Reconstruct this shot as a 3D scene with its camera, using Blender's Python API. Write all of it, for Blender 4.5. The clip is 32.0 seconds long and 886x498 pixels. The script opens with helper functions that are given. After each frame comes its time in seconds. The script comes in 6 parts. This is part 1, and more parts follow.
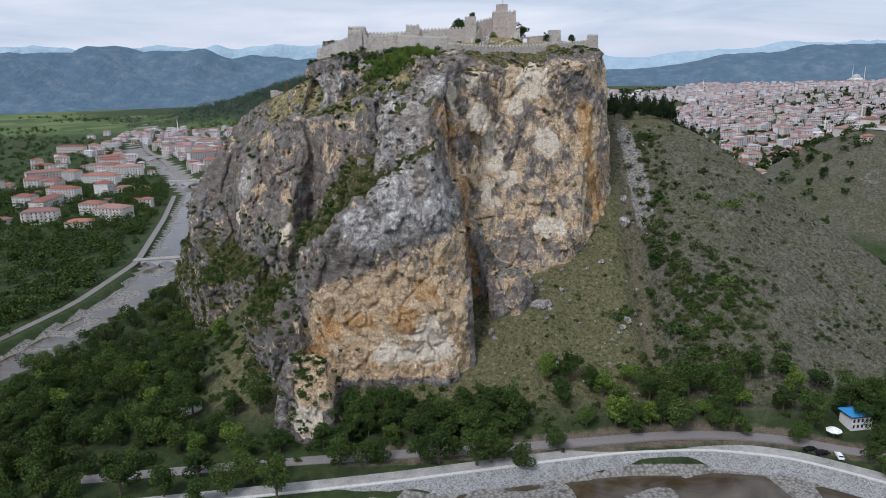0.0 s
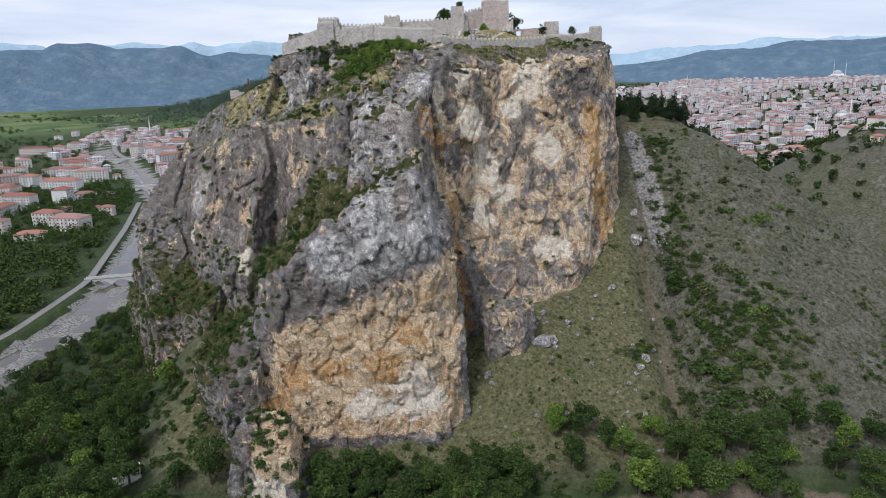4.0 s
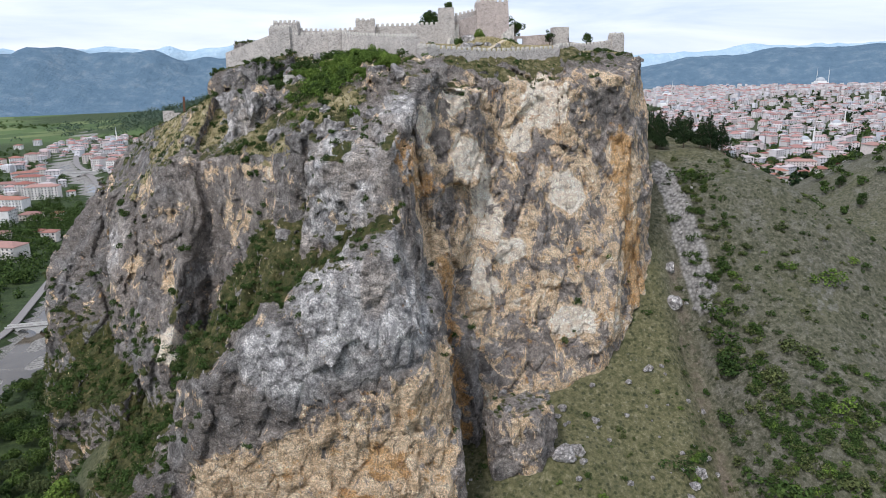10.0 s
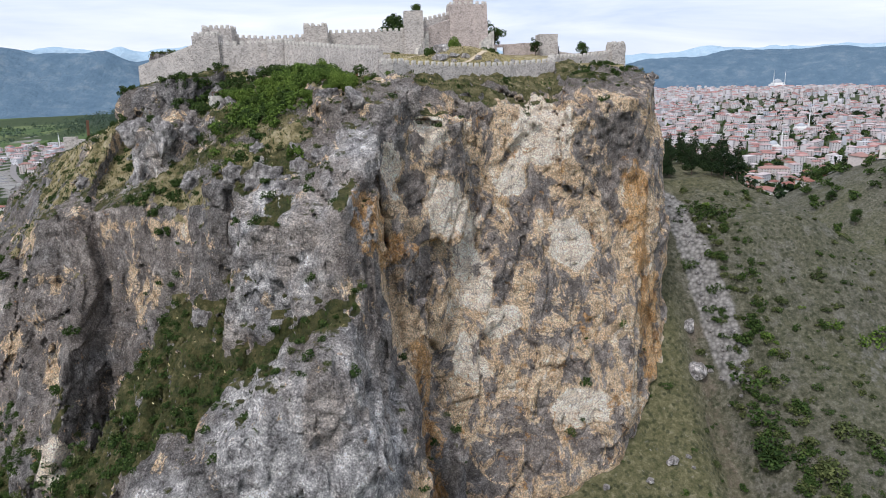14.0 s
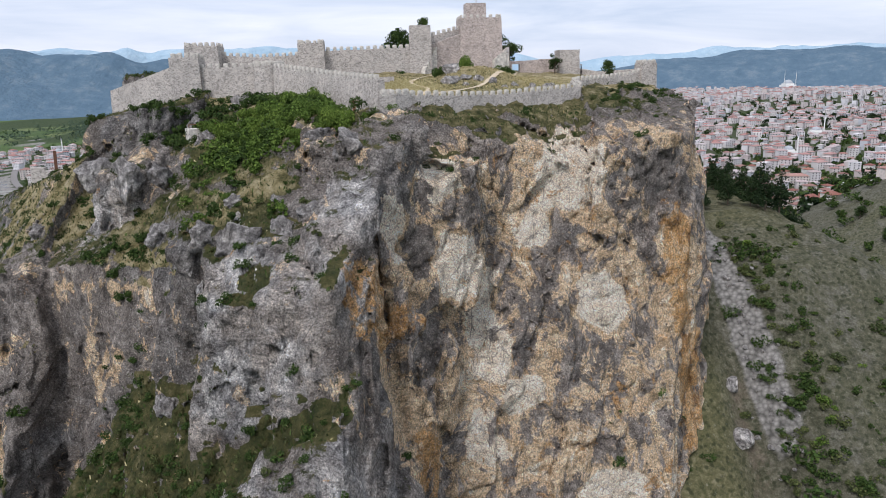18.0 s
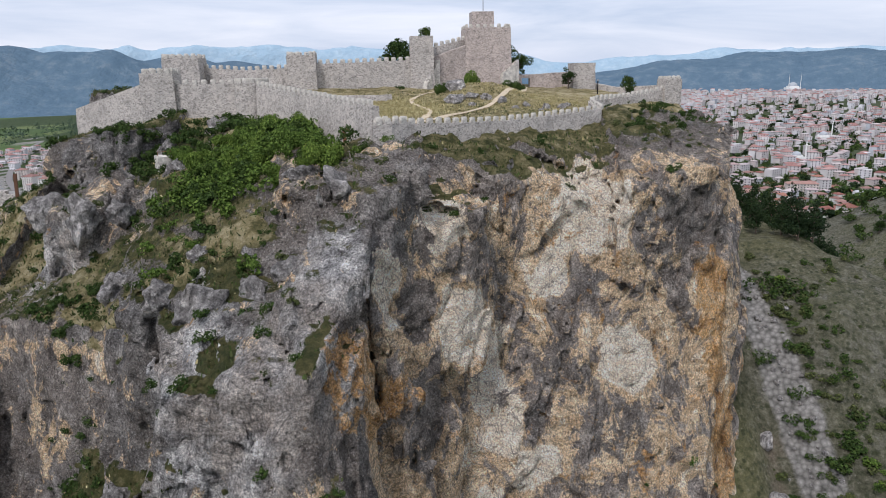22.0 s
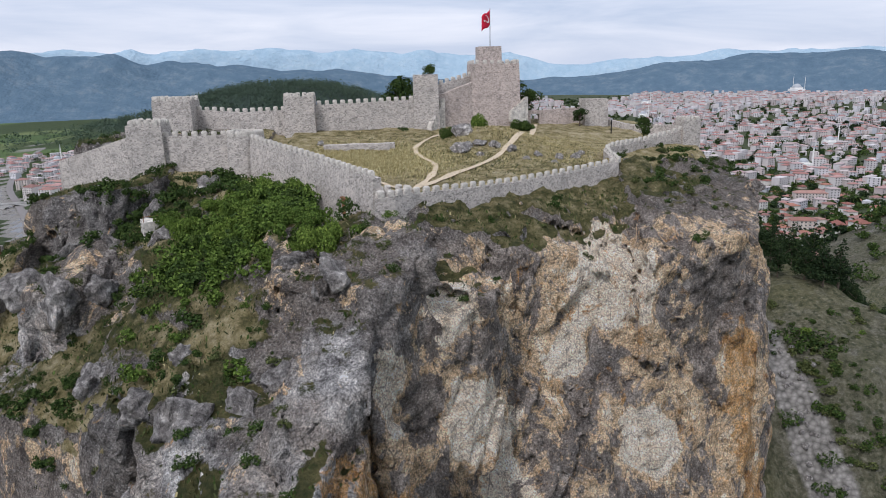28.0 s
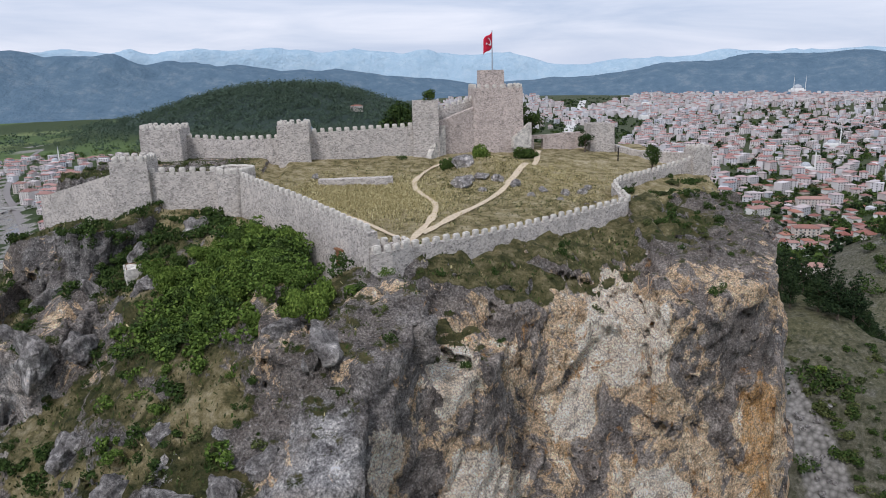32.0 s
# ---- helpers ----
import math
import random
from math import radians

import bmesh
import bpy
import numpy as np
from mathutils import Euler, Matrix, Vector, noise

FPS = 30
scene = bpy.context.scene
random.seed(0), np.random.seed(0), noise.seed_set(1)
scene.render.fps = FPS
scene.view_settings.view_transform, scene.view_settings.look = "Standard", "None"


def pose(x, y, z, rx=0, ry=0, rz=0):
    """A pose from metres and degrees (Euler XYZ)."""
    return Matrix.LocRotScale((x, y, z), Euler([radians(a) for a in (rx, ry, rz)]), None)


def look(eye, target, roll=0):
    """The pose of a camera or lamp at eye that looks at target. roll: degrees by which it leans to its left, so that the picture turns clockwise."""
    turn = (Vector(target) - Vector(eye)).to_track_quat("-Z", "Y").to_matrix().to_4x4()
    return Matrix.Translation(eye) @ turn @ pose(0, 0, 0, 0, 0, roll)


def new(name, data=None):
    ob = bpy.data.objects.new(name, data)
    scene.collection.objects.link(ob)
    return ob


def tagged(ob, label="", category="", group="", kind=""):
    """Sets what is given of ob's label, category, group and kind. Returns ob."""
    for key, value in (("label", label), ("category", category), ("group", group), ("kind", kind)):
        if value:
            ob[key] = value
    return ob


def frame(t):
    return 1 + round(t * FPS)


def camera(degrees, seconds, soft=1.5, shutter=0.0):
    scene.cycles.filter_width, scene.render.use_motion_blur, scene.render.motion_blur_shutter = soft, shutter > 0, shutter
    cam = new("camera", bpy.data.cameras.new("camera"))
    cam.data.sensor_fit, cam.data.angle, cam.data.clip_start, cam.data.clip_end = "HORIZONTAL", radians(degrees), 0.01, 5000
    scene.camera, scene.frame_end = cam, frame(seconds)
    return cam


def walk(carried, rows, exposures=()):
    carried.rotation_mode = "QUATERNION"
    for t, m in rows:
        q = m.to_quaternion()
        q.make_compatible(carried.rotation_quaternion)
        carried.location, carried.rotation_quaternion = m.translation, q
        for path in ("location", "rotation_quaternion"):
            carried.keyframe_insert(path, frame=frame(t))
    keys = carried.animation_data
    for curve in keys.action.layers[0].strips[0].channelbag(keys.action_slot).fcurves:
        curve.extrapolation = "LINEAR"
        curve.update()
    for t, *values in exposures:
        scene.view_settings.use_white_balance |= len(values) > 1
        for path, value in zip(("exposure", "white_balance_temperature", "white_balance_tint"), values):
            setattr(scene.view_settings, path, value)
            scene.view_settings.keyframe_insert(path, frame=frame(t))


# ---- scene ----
cam = camera(65.9, 32.0, 0.95)
METRES, EYE, TILT, LEAN, TURN = 230.0, 127.5, -14.3, 1.3, 0.0
ROWS = [
    (0.0, 0.0, 0.0, 0.0, 0.0, 0.0, -0.0),
    (0.5, -0.0015, 0.0214, 0.0062, -1.46, -0.04, 0.46),
    (1.0, -0.0026, 0.0433, 0.0123, -1.51, -0.07, 0.5),
    (1.5, -0.0036, 0.0657, 0.0183, -1.49, -0.1, 0.54),
    (2.0, -0.0043, 0.0882, 0.024, -1.46, -0.11, 0.54),
    (2.5, -0.0049, 0.1114, 0.0297, -1.44, -0.14, 0.54),
    (4.5, -0.006, 0.207, 0.0538, -1.46, -0.27, 0.52),
    (5.0, -0.0061, 0.2305, 0.0607, -1.46, -0.28, 0.5),
    (5.5, -0.0061, 0.2537, 0.0675, -1.45, -0.27, 0.49),
    (6.0, -0.0061, 0.2764, 0.0746, -1.48, -0.24, 0.5),
    (6.5, -0.006, 0.2985, 0.0818, -1.66, -0.19, 0.53),
    (7.0, -0.0058, 0.3203, 0.0891, -1.97, -0.13, 0.6),
    (7.5, -0.0056, 0.342, 0.0962, -2.36, -0.06, 0.68),
    (8.0, -0.0053, 0.3622, 0.1028, -2.55, -0.01, 0.72),
    (8.5, -0.0053, 0.3836, 0.1096, -2.62, 0.06, 0.69),
    (9.0, -0.0053, 0.4052, 0.117, -2.64, 0.1, 0.69),
    (9.5, -0.0055, 0.4268, 0.1256, -2.69, 0.11, 0.68),
    (10.0, -0.0055, 0.4489, 0.1344, -2.96, 0.13, 0.74),
    (10.5, -0.0057, 0.4709, 0.143, -3.42, 0.14, 0.85),
    (11.0, -0.0054, 0.4935, 0.1512, -3.61, 0.13, 0.85),
    (11.5, -0.0054, 0.5166, 0.1596, -4.56, 0.13, 1.11),
    (12.0, -0.0057, 0.5403, 0.1677, -5.43, 0.13, 1.36),
    (12.5, -0.0056, 0.5643, 0.1764, -5.92, 0.12, 1.5),
    (13.0, -0.0053, 0.5889, 0.1853, -5.97, 0.13, 1.52),
    (13.5, -0.0047, 0.6134, 0.1952, -6.0, 0.13, 1.53),
    (14.0, -0.0037, 0.6379, 0.2049, -6.03, 0.13, 1.52),
    (14.5, -0.0026, 0.6624, 0.2147, -6.05, 0.11, 1.5),
    (16.5, 0.0016, 0.7302, 0.2477, -5.58, 0.11, 1.53),
    (17.0, 0.0028, 0.734, 0.2518, -5.52, 0.1, 1.5),
    (17.5, 0.0033, 0.7339, 0.2546, -5.52, 0.09, 1.47),
    (18.0, 0.0037, 0.7328, 0.2569, -5.49, 0.12, 1.44),
    (18.5, 0.004, 0.7321, 0.2587, -5.46, 0.11, 1.38),
    (19.0, 0.0044, 0.7347, 0.2616, -5.45, 0.09, 1.34),
    (19.5, 0.0051, 0.7409, 0.2654, -5.45, 0.06, 1.27),
    (20.0, 0.0062, 0.7499, 0.2699, -5.41, 0.07, 1.2),
    (20.5, 0.0072, 0.7617, 0.2753, -5.4, 0.06, 1.14),
    (21.0, 0.0082, 0.7754, 0.2812, -5.4, 0.06, 1.08),
    (21.5, 0.0094, 0.7909, 0.288, -5.39, 0.05, 1.04),
    (22.0, 0.0105, 0.8077, 0.2951, -5.4, 0.05, 1.01),
    (22.5, 0.0116, 0.8255, 0.303, -5.41, 0.05, 0.96),
    (23.0, 0.0125, 0.8409, 0.3113, -5.37, 0.04, 1.01),
    (23.5, 0.013, 0.8499, 0.3175, -5.3, 0.03, 1.04),
    (24.0, 0.013, 0.8531, 0.3221, -5.25, 0.03, 1.08),
    (24.5, 0.0127, 0.853, 0.3257, -5.22, 0.01, 1.09),
    (25.0, 0.0125, 0.8521, 0.329, -5.18, 0.04, 1.1),
    (25.5, 0.0122, 0.8511, 0.332, -5.16, 0.07, 1.11),
    (27.5, 0.0118, 0.8479, 0.3446, -5.14, 0.12, 1.19),
    (28.0, 0.0119, 0.8473, 0.3478, -5.16, 0.13, 1.21),
    (28.5, 0.0122, 0.8467, 0.3511, -5.17, 0.13, 1.23),
    (29.0, 0.0125, 0.8463, 0.3543, -5.18, 0.13, 1.22),
    (29.5, 0.013, 0.8482, 0.3581, -5.22, 0.11, 1.22),
    (30.0, 0.0136, 0.8538, 0.3629, -5.24, 0.09, 1.2),
    (30.5, 0.0143, 0.8621, 0.3684, -5.25, 0.08, 1.18),
    (31.0, 0.015, 0.8712, 0.3749, -5.26, 0.08, 1.16),
    (31.5, 0.015, 0.8752, 0.3796, -5.21, 0.07, 1.18),
    (32.0, 0.0147, 0.8755, 0.3834, -5.18, 0.04, 1.18),
]
walk(cam, [(t, pose(0, 0, EYE, TILT, LEAN, TURN) @ pose(METRES * x, METRES * y, METRES * z, 90 + pitch, roll, yaw)) for t, x, y, z, yaw, pitch, roll in ROWS], [(0.0, 0.22, 6100, 14), (2.5, 0.26, 6130, 14), (6.0, 0.62, 6080, 14), (9.0, 0.66, 6120, 14), (13.0, 0.62, 6180, 15), (19.0, 0.44, 6220, 15), (25.0, 0.34, 6180, 16), (32.0, 0.29, 6150, 16)])

# world, sun, exposure
SUN_EL, SUN_AZ = radians(52), radians(215)
world = bpy.data.worlds.new("overcast_sky")
scene.world = world
world.use_nodes = True
wn = world.node_tree
wn.nodes.clear()


def wnode(kind, **kw):
    n = wn.nodes.new(kind)
    for k, v in kw.items():
        n.inputs[k].default_value = v
    return n


w_out = wnode("ShaderNodeOutputWorld")
w_bg = wnode("ShaderNodeBackground")
w_sky = wnode("ShaderNodeTexSky")
w_sky.sky_type = "NISHITA"
w_sky.sun_disc = False
w_sky.sun_elevation, w_sky.sun_rotation = SUN_EL, SUN_AZ
w_sky.air_density, w_sky.dust_density = 1.0, 2.0
w_co = wnode("ShaderNodeTexCoord")
w_map = wnode("ShaderNodeMapping")
w_map.inputs["Scale"].default_value = (2.2, 2.2, 16.0)
w_n = wnode("ShaderNodeTexNoise", Scale=1.3, Detail=7.0, Roughness=0.55, Distortion=0.4)
w_ramp = wnode("ShaderNodeValToRGB")
w_ramp.color_ramp.elements[0].position, w_ramp.color_ramp.elements[0].color = 0.30, (5.2, 6.2, 7.6, 1)
w_ramp.color_ramp.elements[1].position, w_ramp.color_ramp.elements[1].color = 0.66, (8.8, 9.15, 9.7, 1)
w_mix = wnode("ShaderNodeMix")
w_mix.data_type = "RGBA"
w_mix.inputs[0].default_value = 0.88
wn.links.new(w_co.outputs["Generated"], w_map.inputs["Vector"])
wn.links.new(w_map.outputs["Vector"], w_n.inputs["Vector"])
wn.links.new(w_n.outputs["Fac"], w_ramp.inputs["Fac"])
wn.links.new(w_sky.outputs["Color"], w_mix.inputs[6])
wn.links.new(w_ramp.outputs["Color"], w_mix.inputs[7])
wn.links.new(w_mix.outputs[2], w_bg.inputs["Color"])
w_bg.inputs["Strength"].default_value = 0.083
wn.links.new(w_bg.outputs["Background"], w_out.inputs["Surface"])
sun_data = bpy.data.lights.new("sun", "SUN")
sun_data.energy, sun_data.angle, sun_data.color = 1.9, radians(14), (1.0, 0.98, 0.95)
sun = new("sun", sun_data)
sun.matrix_world = look((math.sin(SUN_AZ) * 300, math.cos(SUN_AZ) * 300, 400), (0, 0, 0))
scene.view_settings.exposure = 0.0

# ---- materials ----


class Mat:
    """A small node-building helper round one procedural material."""

    def __init__(self, name, rough=0.9, metal=0.0):
        self.m = bpy.data.materials.new(name)
        self.m.use_nodes = True
        self.t = self.m.node_tree
        self.b = self.t.nodes["Principled BSDF"]
        self.b.inputs["Roughness"].default_value = rough
        self.b.inputs["Metallic"].default_value = metal
        self.b.inputs["Specular IOR Level"].default_value = 0.25
        self.pos = self.t.nodes.new("ShaderNodeTexCoord").outputs["Object"]

    def noise(self, scale, detail=4.0, rough=0.6, dist=0.0, vec=None):
        n = self.t.nodes.new("ShaderNodeTexNoise")
        n.inputs["Scale"].default_value, n.inputs["Detail"].default_value = scale, detail
        n.inputs["Roughness"].default_value, n.inputs["Distortion"].default_value = rough, dist
        self.t.links.new(vec or self.pos, n.inputs["Vector"])
        return n.outputs["Fac"]

    def voronoi(self, scale, feature="F1", vec=None, out="Distance"):
        n = self.t.nodes.new("ShaderNodeTexVoronoi")
        n.feature = feature
        n.inputs["Scale"].default_value = scale
        self.t.links.new(vec or self.pos, n.inputs["Vector"])
        return n.outputs[out]

    def scaled(self, sx, sy, sz, rot=(0, 0, 0)):
        n = self.t.nodes.new("ShaderNodeMapping")
        n.inputs["Scale"].default_value = (sx, sy, sz)
        n.inputs["Rotation"].default_value = rot
        self.t.links.new(self.pos, n.inputs["Vector"])
        return n.outputs["Vector"]

    def attr(self, name):
        n = self.t.nodes.new("ShaderNodeAttribute")
        n.attribute_name = name
        return n.outputs["Fac"]

    def chance(self, island=False):
        n = self.t.nodes.new("ShaderNodeNewGeometry" if island else "ShaderNodeObjectInfo")
        return n.outputs["Random Per Island" if island else "Random"]

    def step(self, fac, lo, hi, a=0.0, b=1.0):
        n = self.t.nodes.new("ShaderNodeMapRange")
        n.inputs[1].default_value, n.inputs[2].default_value = lo, hi
        n.inputs[3].default_value, n.inputs[4].default_value = a, b
        self.t.links.new(fac, n.inputs[0])
        return n.outputs[0]

    def math(self, op, a, b):
        n = self.t.nodes.new("ShaderNodeMath")
        n.operation = op
        for i, v in enumerate((a, b)):
            if isinstance(v, (int, float)):
                n.inputs[i].default_value = v
            else:
                self.t.links.new(v, n.inputs[i])
        return n.outputs[0]

    def mix(self, fac, a, b, mode="MIX"):
        n = self.t.nodes.new("ShaderNodeMix")
        n.data_type, n.blend_type = "RGBA", mode
        for i, v in ((0, fac), (6, a), (7, b)):
            if isinstance(v, (int, float)):
                n.inputs[i].default_value = v
            elif isinstance(v, tuple):
                n.inputs[i].default_value = (*v, 1)
            else:
                self.t.links.new(v, n.inputs[i])
        return n.outputs[2]

    def ramp(self, fac, *stops):
        n = self.t.nodes.new("ShaderNodeValToRGB")
        while len(n.color_ramp.elements) < len(stops):
            n.color_ramp.elements.new(0.5)
        for e, (p, c) in zip(n.color_ramp.elements, stops):
            e.position, e.color = p, (*c, 1)
        self.t.links.new(fac, n.inputs["Fac"])
        return n.outputs["Color"]

    def bump(self, height, strength=0.5, dist=0.3):
        n = self.t.nodes.new("ShaderNodeBump")
        n.inputs["Strength"].default_value, n.inputs["Distance"].default_value = strength, dist
        self.t.links.new(height, n.inputs["Height"])
        self.t.links.new(n.outputs["Normal"], self.b.inputs["Normal"])

    def done(self, color):
        if isinstance(color, tuple):
            self.b.inputs["Base Color"].default_value = (*color, 1)
        else:
            self.t.links.new(color, self.b.inputs["Base Color"])
        return self.m


def rock_material():
    k = Mat("weathered_limestone", 0.93)
    broad = k.noise(0.055, 5, 0.6, 0.6)
    mid = k.noise(0.34, 9, 0.74, 0.35)
    fine = k.noise(2.0, 8, 0.8)
    patchy = k.noise(0.13, 11, 0.74, 0.5, k.scaled(1.1, 1.1, 0.8, (0.15, -0.25, 0.0)))
    streak = k.noise(0.55, 7, 0.72, 0.2, k.scaled(1, 1, 0.24))
    layer = k.noise(0.55, 9, 0.76, 0.4, k.scaled(0.5, 0.5, 1.6, (0.42, -0.5, 0.0)))
    # old grey skin
    grey = k.ramp(mid, (0.34, (0.065, 0.062, 0.062)), (0.43, (0.165, 0.158, 0.155)), (0.52, (0.31, 0.30, 0.29)), (0.64, (0.62, 0.60, 0.575)))
    grey = k.mix(k.step(broad, 0.45, 0.56, 0, 0.75), grey, k.ramp(layer, (0.36, (0.095, 0.080, 0.068)), (0.50, (0.235, 0.20, 0.17)), (0.64, (0.46, 0.405, 0.35))))
    slab = k.attr("slab")
    grey = k.mix(1.0, grey, k.ramp(slab, (0.0, (0.66, 0.645, 0.625)), (1.0, (1.65, 1.64, 1.62))), "MULTIPLY")
    grey = k.mix(k.step(streak, 0.53, 0.64, 0, 0.45), grey, (0.12, 0.114, 0.112))
    # fresh broken rock
    blend = k.math("ADD", k.math("MULTIPLY", layer, 0.6), k.math("MULTIPLY", mid, 0.4))
    tan = k.ramp(blend, (0.36, (0.24, 0.155, 0.085)), (0.43, (0.48, 0.335, 0.195)), (0.51, (0.69, 0.515, 0.325)), (0.61, (0.85, 0.71, 0.51)))
    pale = k.ramp(blend, (0.34, (0.42, 0.32, 0.22)), (0.43, (0.72, 0.60, 0.45)), (0.55, (0.87, 0.79, 0.66)))
    skin = k.ramp(mid, (0.33, (0.075, 0.062, 0.053)), (0.44, (0.18, 0.152, 0.13)), (0.54, (0.32, 0.275, 0.238)), (0.66, (0.56, 0.495, 0.43)))
    fresh, cream = k.attr("fresh"), k.attr("cream")
    wob = k.math("MULTIPLY", k.math("SUBTRACT", patchy, 0.5), 3.8)
    old = k.mix(k.step(fresh, 0.12, 0.40), grey, skin)
    col = k.mix(k.step(k.math("ADD", fresh, wob), 0.485, 0.525), old, tan)
    col = k.mix(k.step(k.math("ADD", cream, wob), 0.55, 0.60), col, pale)
    rust = k.ramp(mid, (0.36, (0.24, 0.11, 0.035)), (0.5, (0.56, 0.31, 0.11)), (0.63, (0.72, 0.50, 0.27)))
    rwob = k.math("MULTIPLY", k.math("SUBTRACT", k.noise(0.24, 9, 0.76, 0.6), 0.5), 3.4)
    col = k.mix(k.step(k.math("ADD", k.attr("rust"), rwob), 0.42, 0.58, 0, 0.9), col, rust)
    # pits, seams and lichen
    clean = k.step(cream, 0.2, 0.9, 1.0, 0.45)
    col = k.mix(k.math("MULTIPLY", k.step(fine, 0.36, 0.46, 0.8, 0.0), clean), col, (0.055, 0.05, 0.047))
    pits = k.math("ADD", k.voronoi(0.9), k.math("MULTIPLY", k.noise(1.1, 7, 0.78), 0.9))
    col = k.mix(k.math("MULTIPLY", k.step(pits, 0.52, 0.64, 0.7, 0.0), clean), col, (0.055, 0.05, 0.046))
    col = k.mix(k.step(k.noise(2.8, 8, 0.82), 0.54, 0.62, 0.0, 0.5), col, (0.66, 0.635, 0.60))
    seam = k.step(k.voronoi(0.33, "DISTANCE_TO_EDGE", k.scaled(1.4, 1.4, 0.6, (0.5, -0.4, 0.3))), 0.0, 0.05)
    col = k.mix(k.math("MULTIPLY", k.step(seam, 0, 1, 0.65, 0.0), k.step(k.noise(0.5, 4, 0.6), 0.48, 0.56)), col, (0.07, 0.06, 0.054))
    spot = k.step(k.math("ADD", k.noise(1.5, 9, 0.8), k.math("MULTIPLY", k.noise(0.2, 4, 0.6), 0.5)), 0.83, 0.90, 0.0, 0.6)
    col = k.mix(k.math("MULTIPLY", spot, clean), col, (0.095, 0.08, 0.07))
    col = k.mix(1.0, col, k.ramp(k.noise(3.4, 9, 0.84), (0.38, (0.34, 0.33, 0.32)), (0.5, (1.14, 1.135, 1.13)), (0.61, (2.1, 2.08, 2.05))), "MULTIPLY")
    # turf on ledges
    tone = k.noise(0.35, 8, 0.75)
    green = k.ramp(tone, (0.34, (0.030, 0.041, 0.012)), (0.45, (0.068, 0.076, 0.022)), (0.55, (0.130, 0.120, 0.042)), (0.67, (0.24, 0.20, 0.088)))
    straw = k.ramp(tone, (0.34, (0.12, 0.11, 0.040)), (0.43, (0.27, 0.225, 0.095)), (0.52, (0.48, 0.395, 0.205)), (0.64, (0.70, 0.60, 0.39)))
    turf = k.mix(k.step(k.math("ADD", k.attr("straw"), k.math("MULTIPLY", k.math("SUBTRACT", k.noise(0.5, 6, 0.7), 0.5), 1.2)), 0.3, 0.7), green, straw)
    turf = k.mix(k.step(k.noise(3.5, 6, 0.82), 0.42, 0.6, 0.3, 0.0), turf, (0.026, 0.032, 0.012))
    gm = k.step(k.math("ADD", k.attr("grass"), k.math("MULTIPLY", k.noise(0.5, 9, 0.78), 0.9)), 0.87, 0.93)
    col = k.mix(gm, col, turf)
    crack = k.voronoi(0.28, "DISTANCE_TO_EDGE", k.scaled(1, 1, 0.6, (0.3, 0.2, 0.1)))
    split = k.voronoi(0.75, "DISTANCE_TO_EDGE", k.scaled(1.3, 1.3, 0.7, (0.5, -0.4, 0.3)))
    chip = k.voronoi(1.7, "F1", k.scaled(1, 1, 0.8, (0.2, 0.4, 0.0)))
    h = k.math("ADD", k.math("MULTIPLY", k.noise(2.6, 10, 0.86), 0.95), k.math("MULTIPLY", k.step(crack, 0, 0.03), 0.16))
    h = k.math("ADD", h, k.math("ADD", k.math("MULTIPLY", k.step(split, 0, 0.12), 0.07), k.math("MULTIPLY", chip, -0.10)))
    h = k.math("ADD", h, k.math("MULTIPLY", k.noise(0.85, 7, 0.7, 0.4, k.scaled(1.2, 1.2, 0.7)), 1.0))
    k.bump(h, 1.0, 1.1)
    return k.done(col)


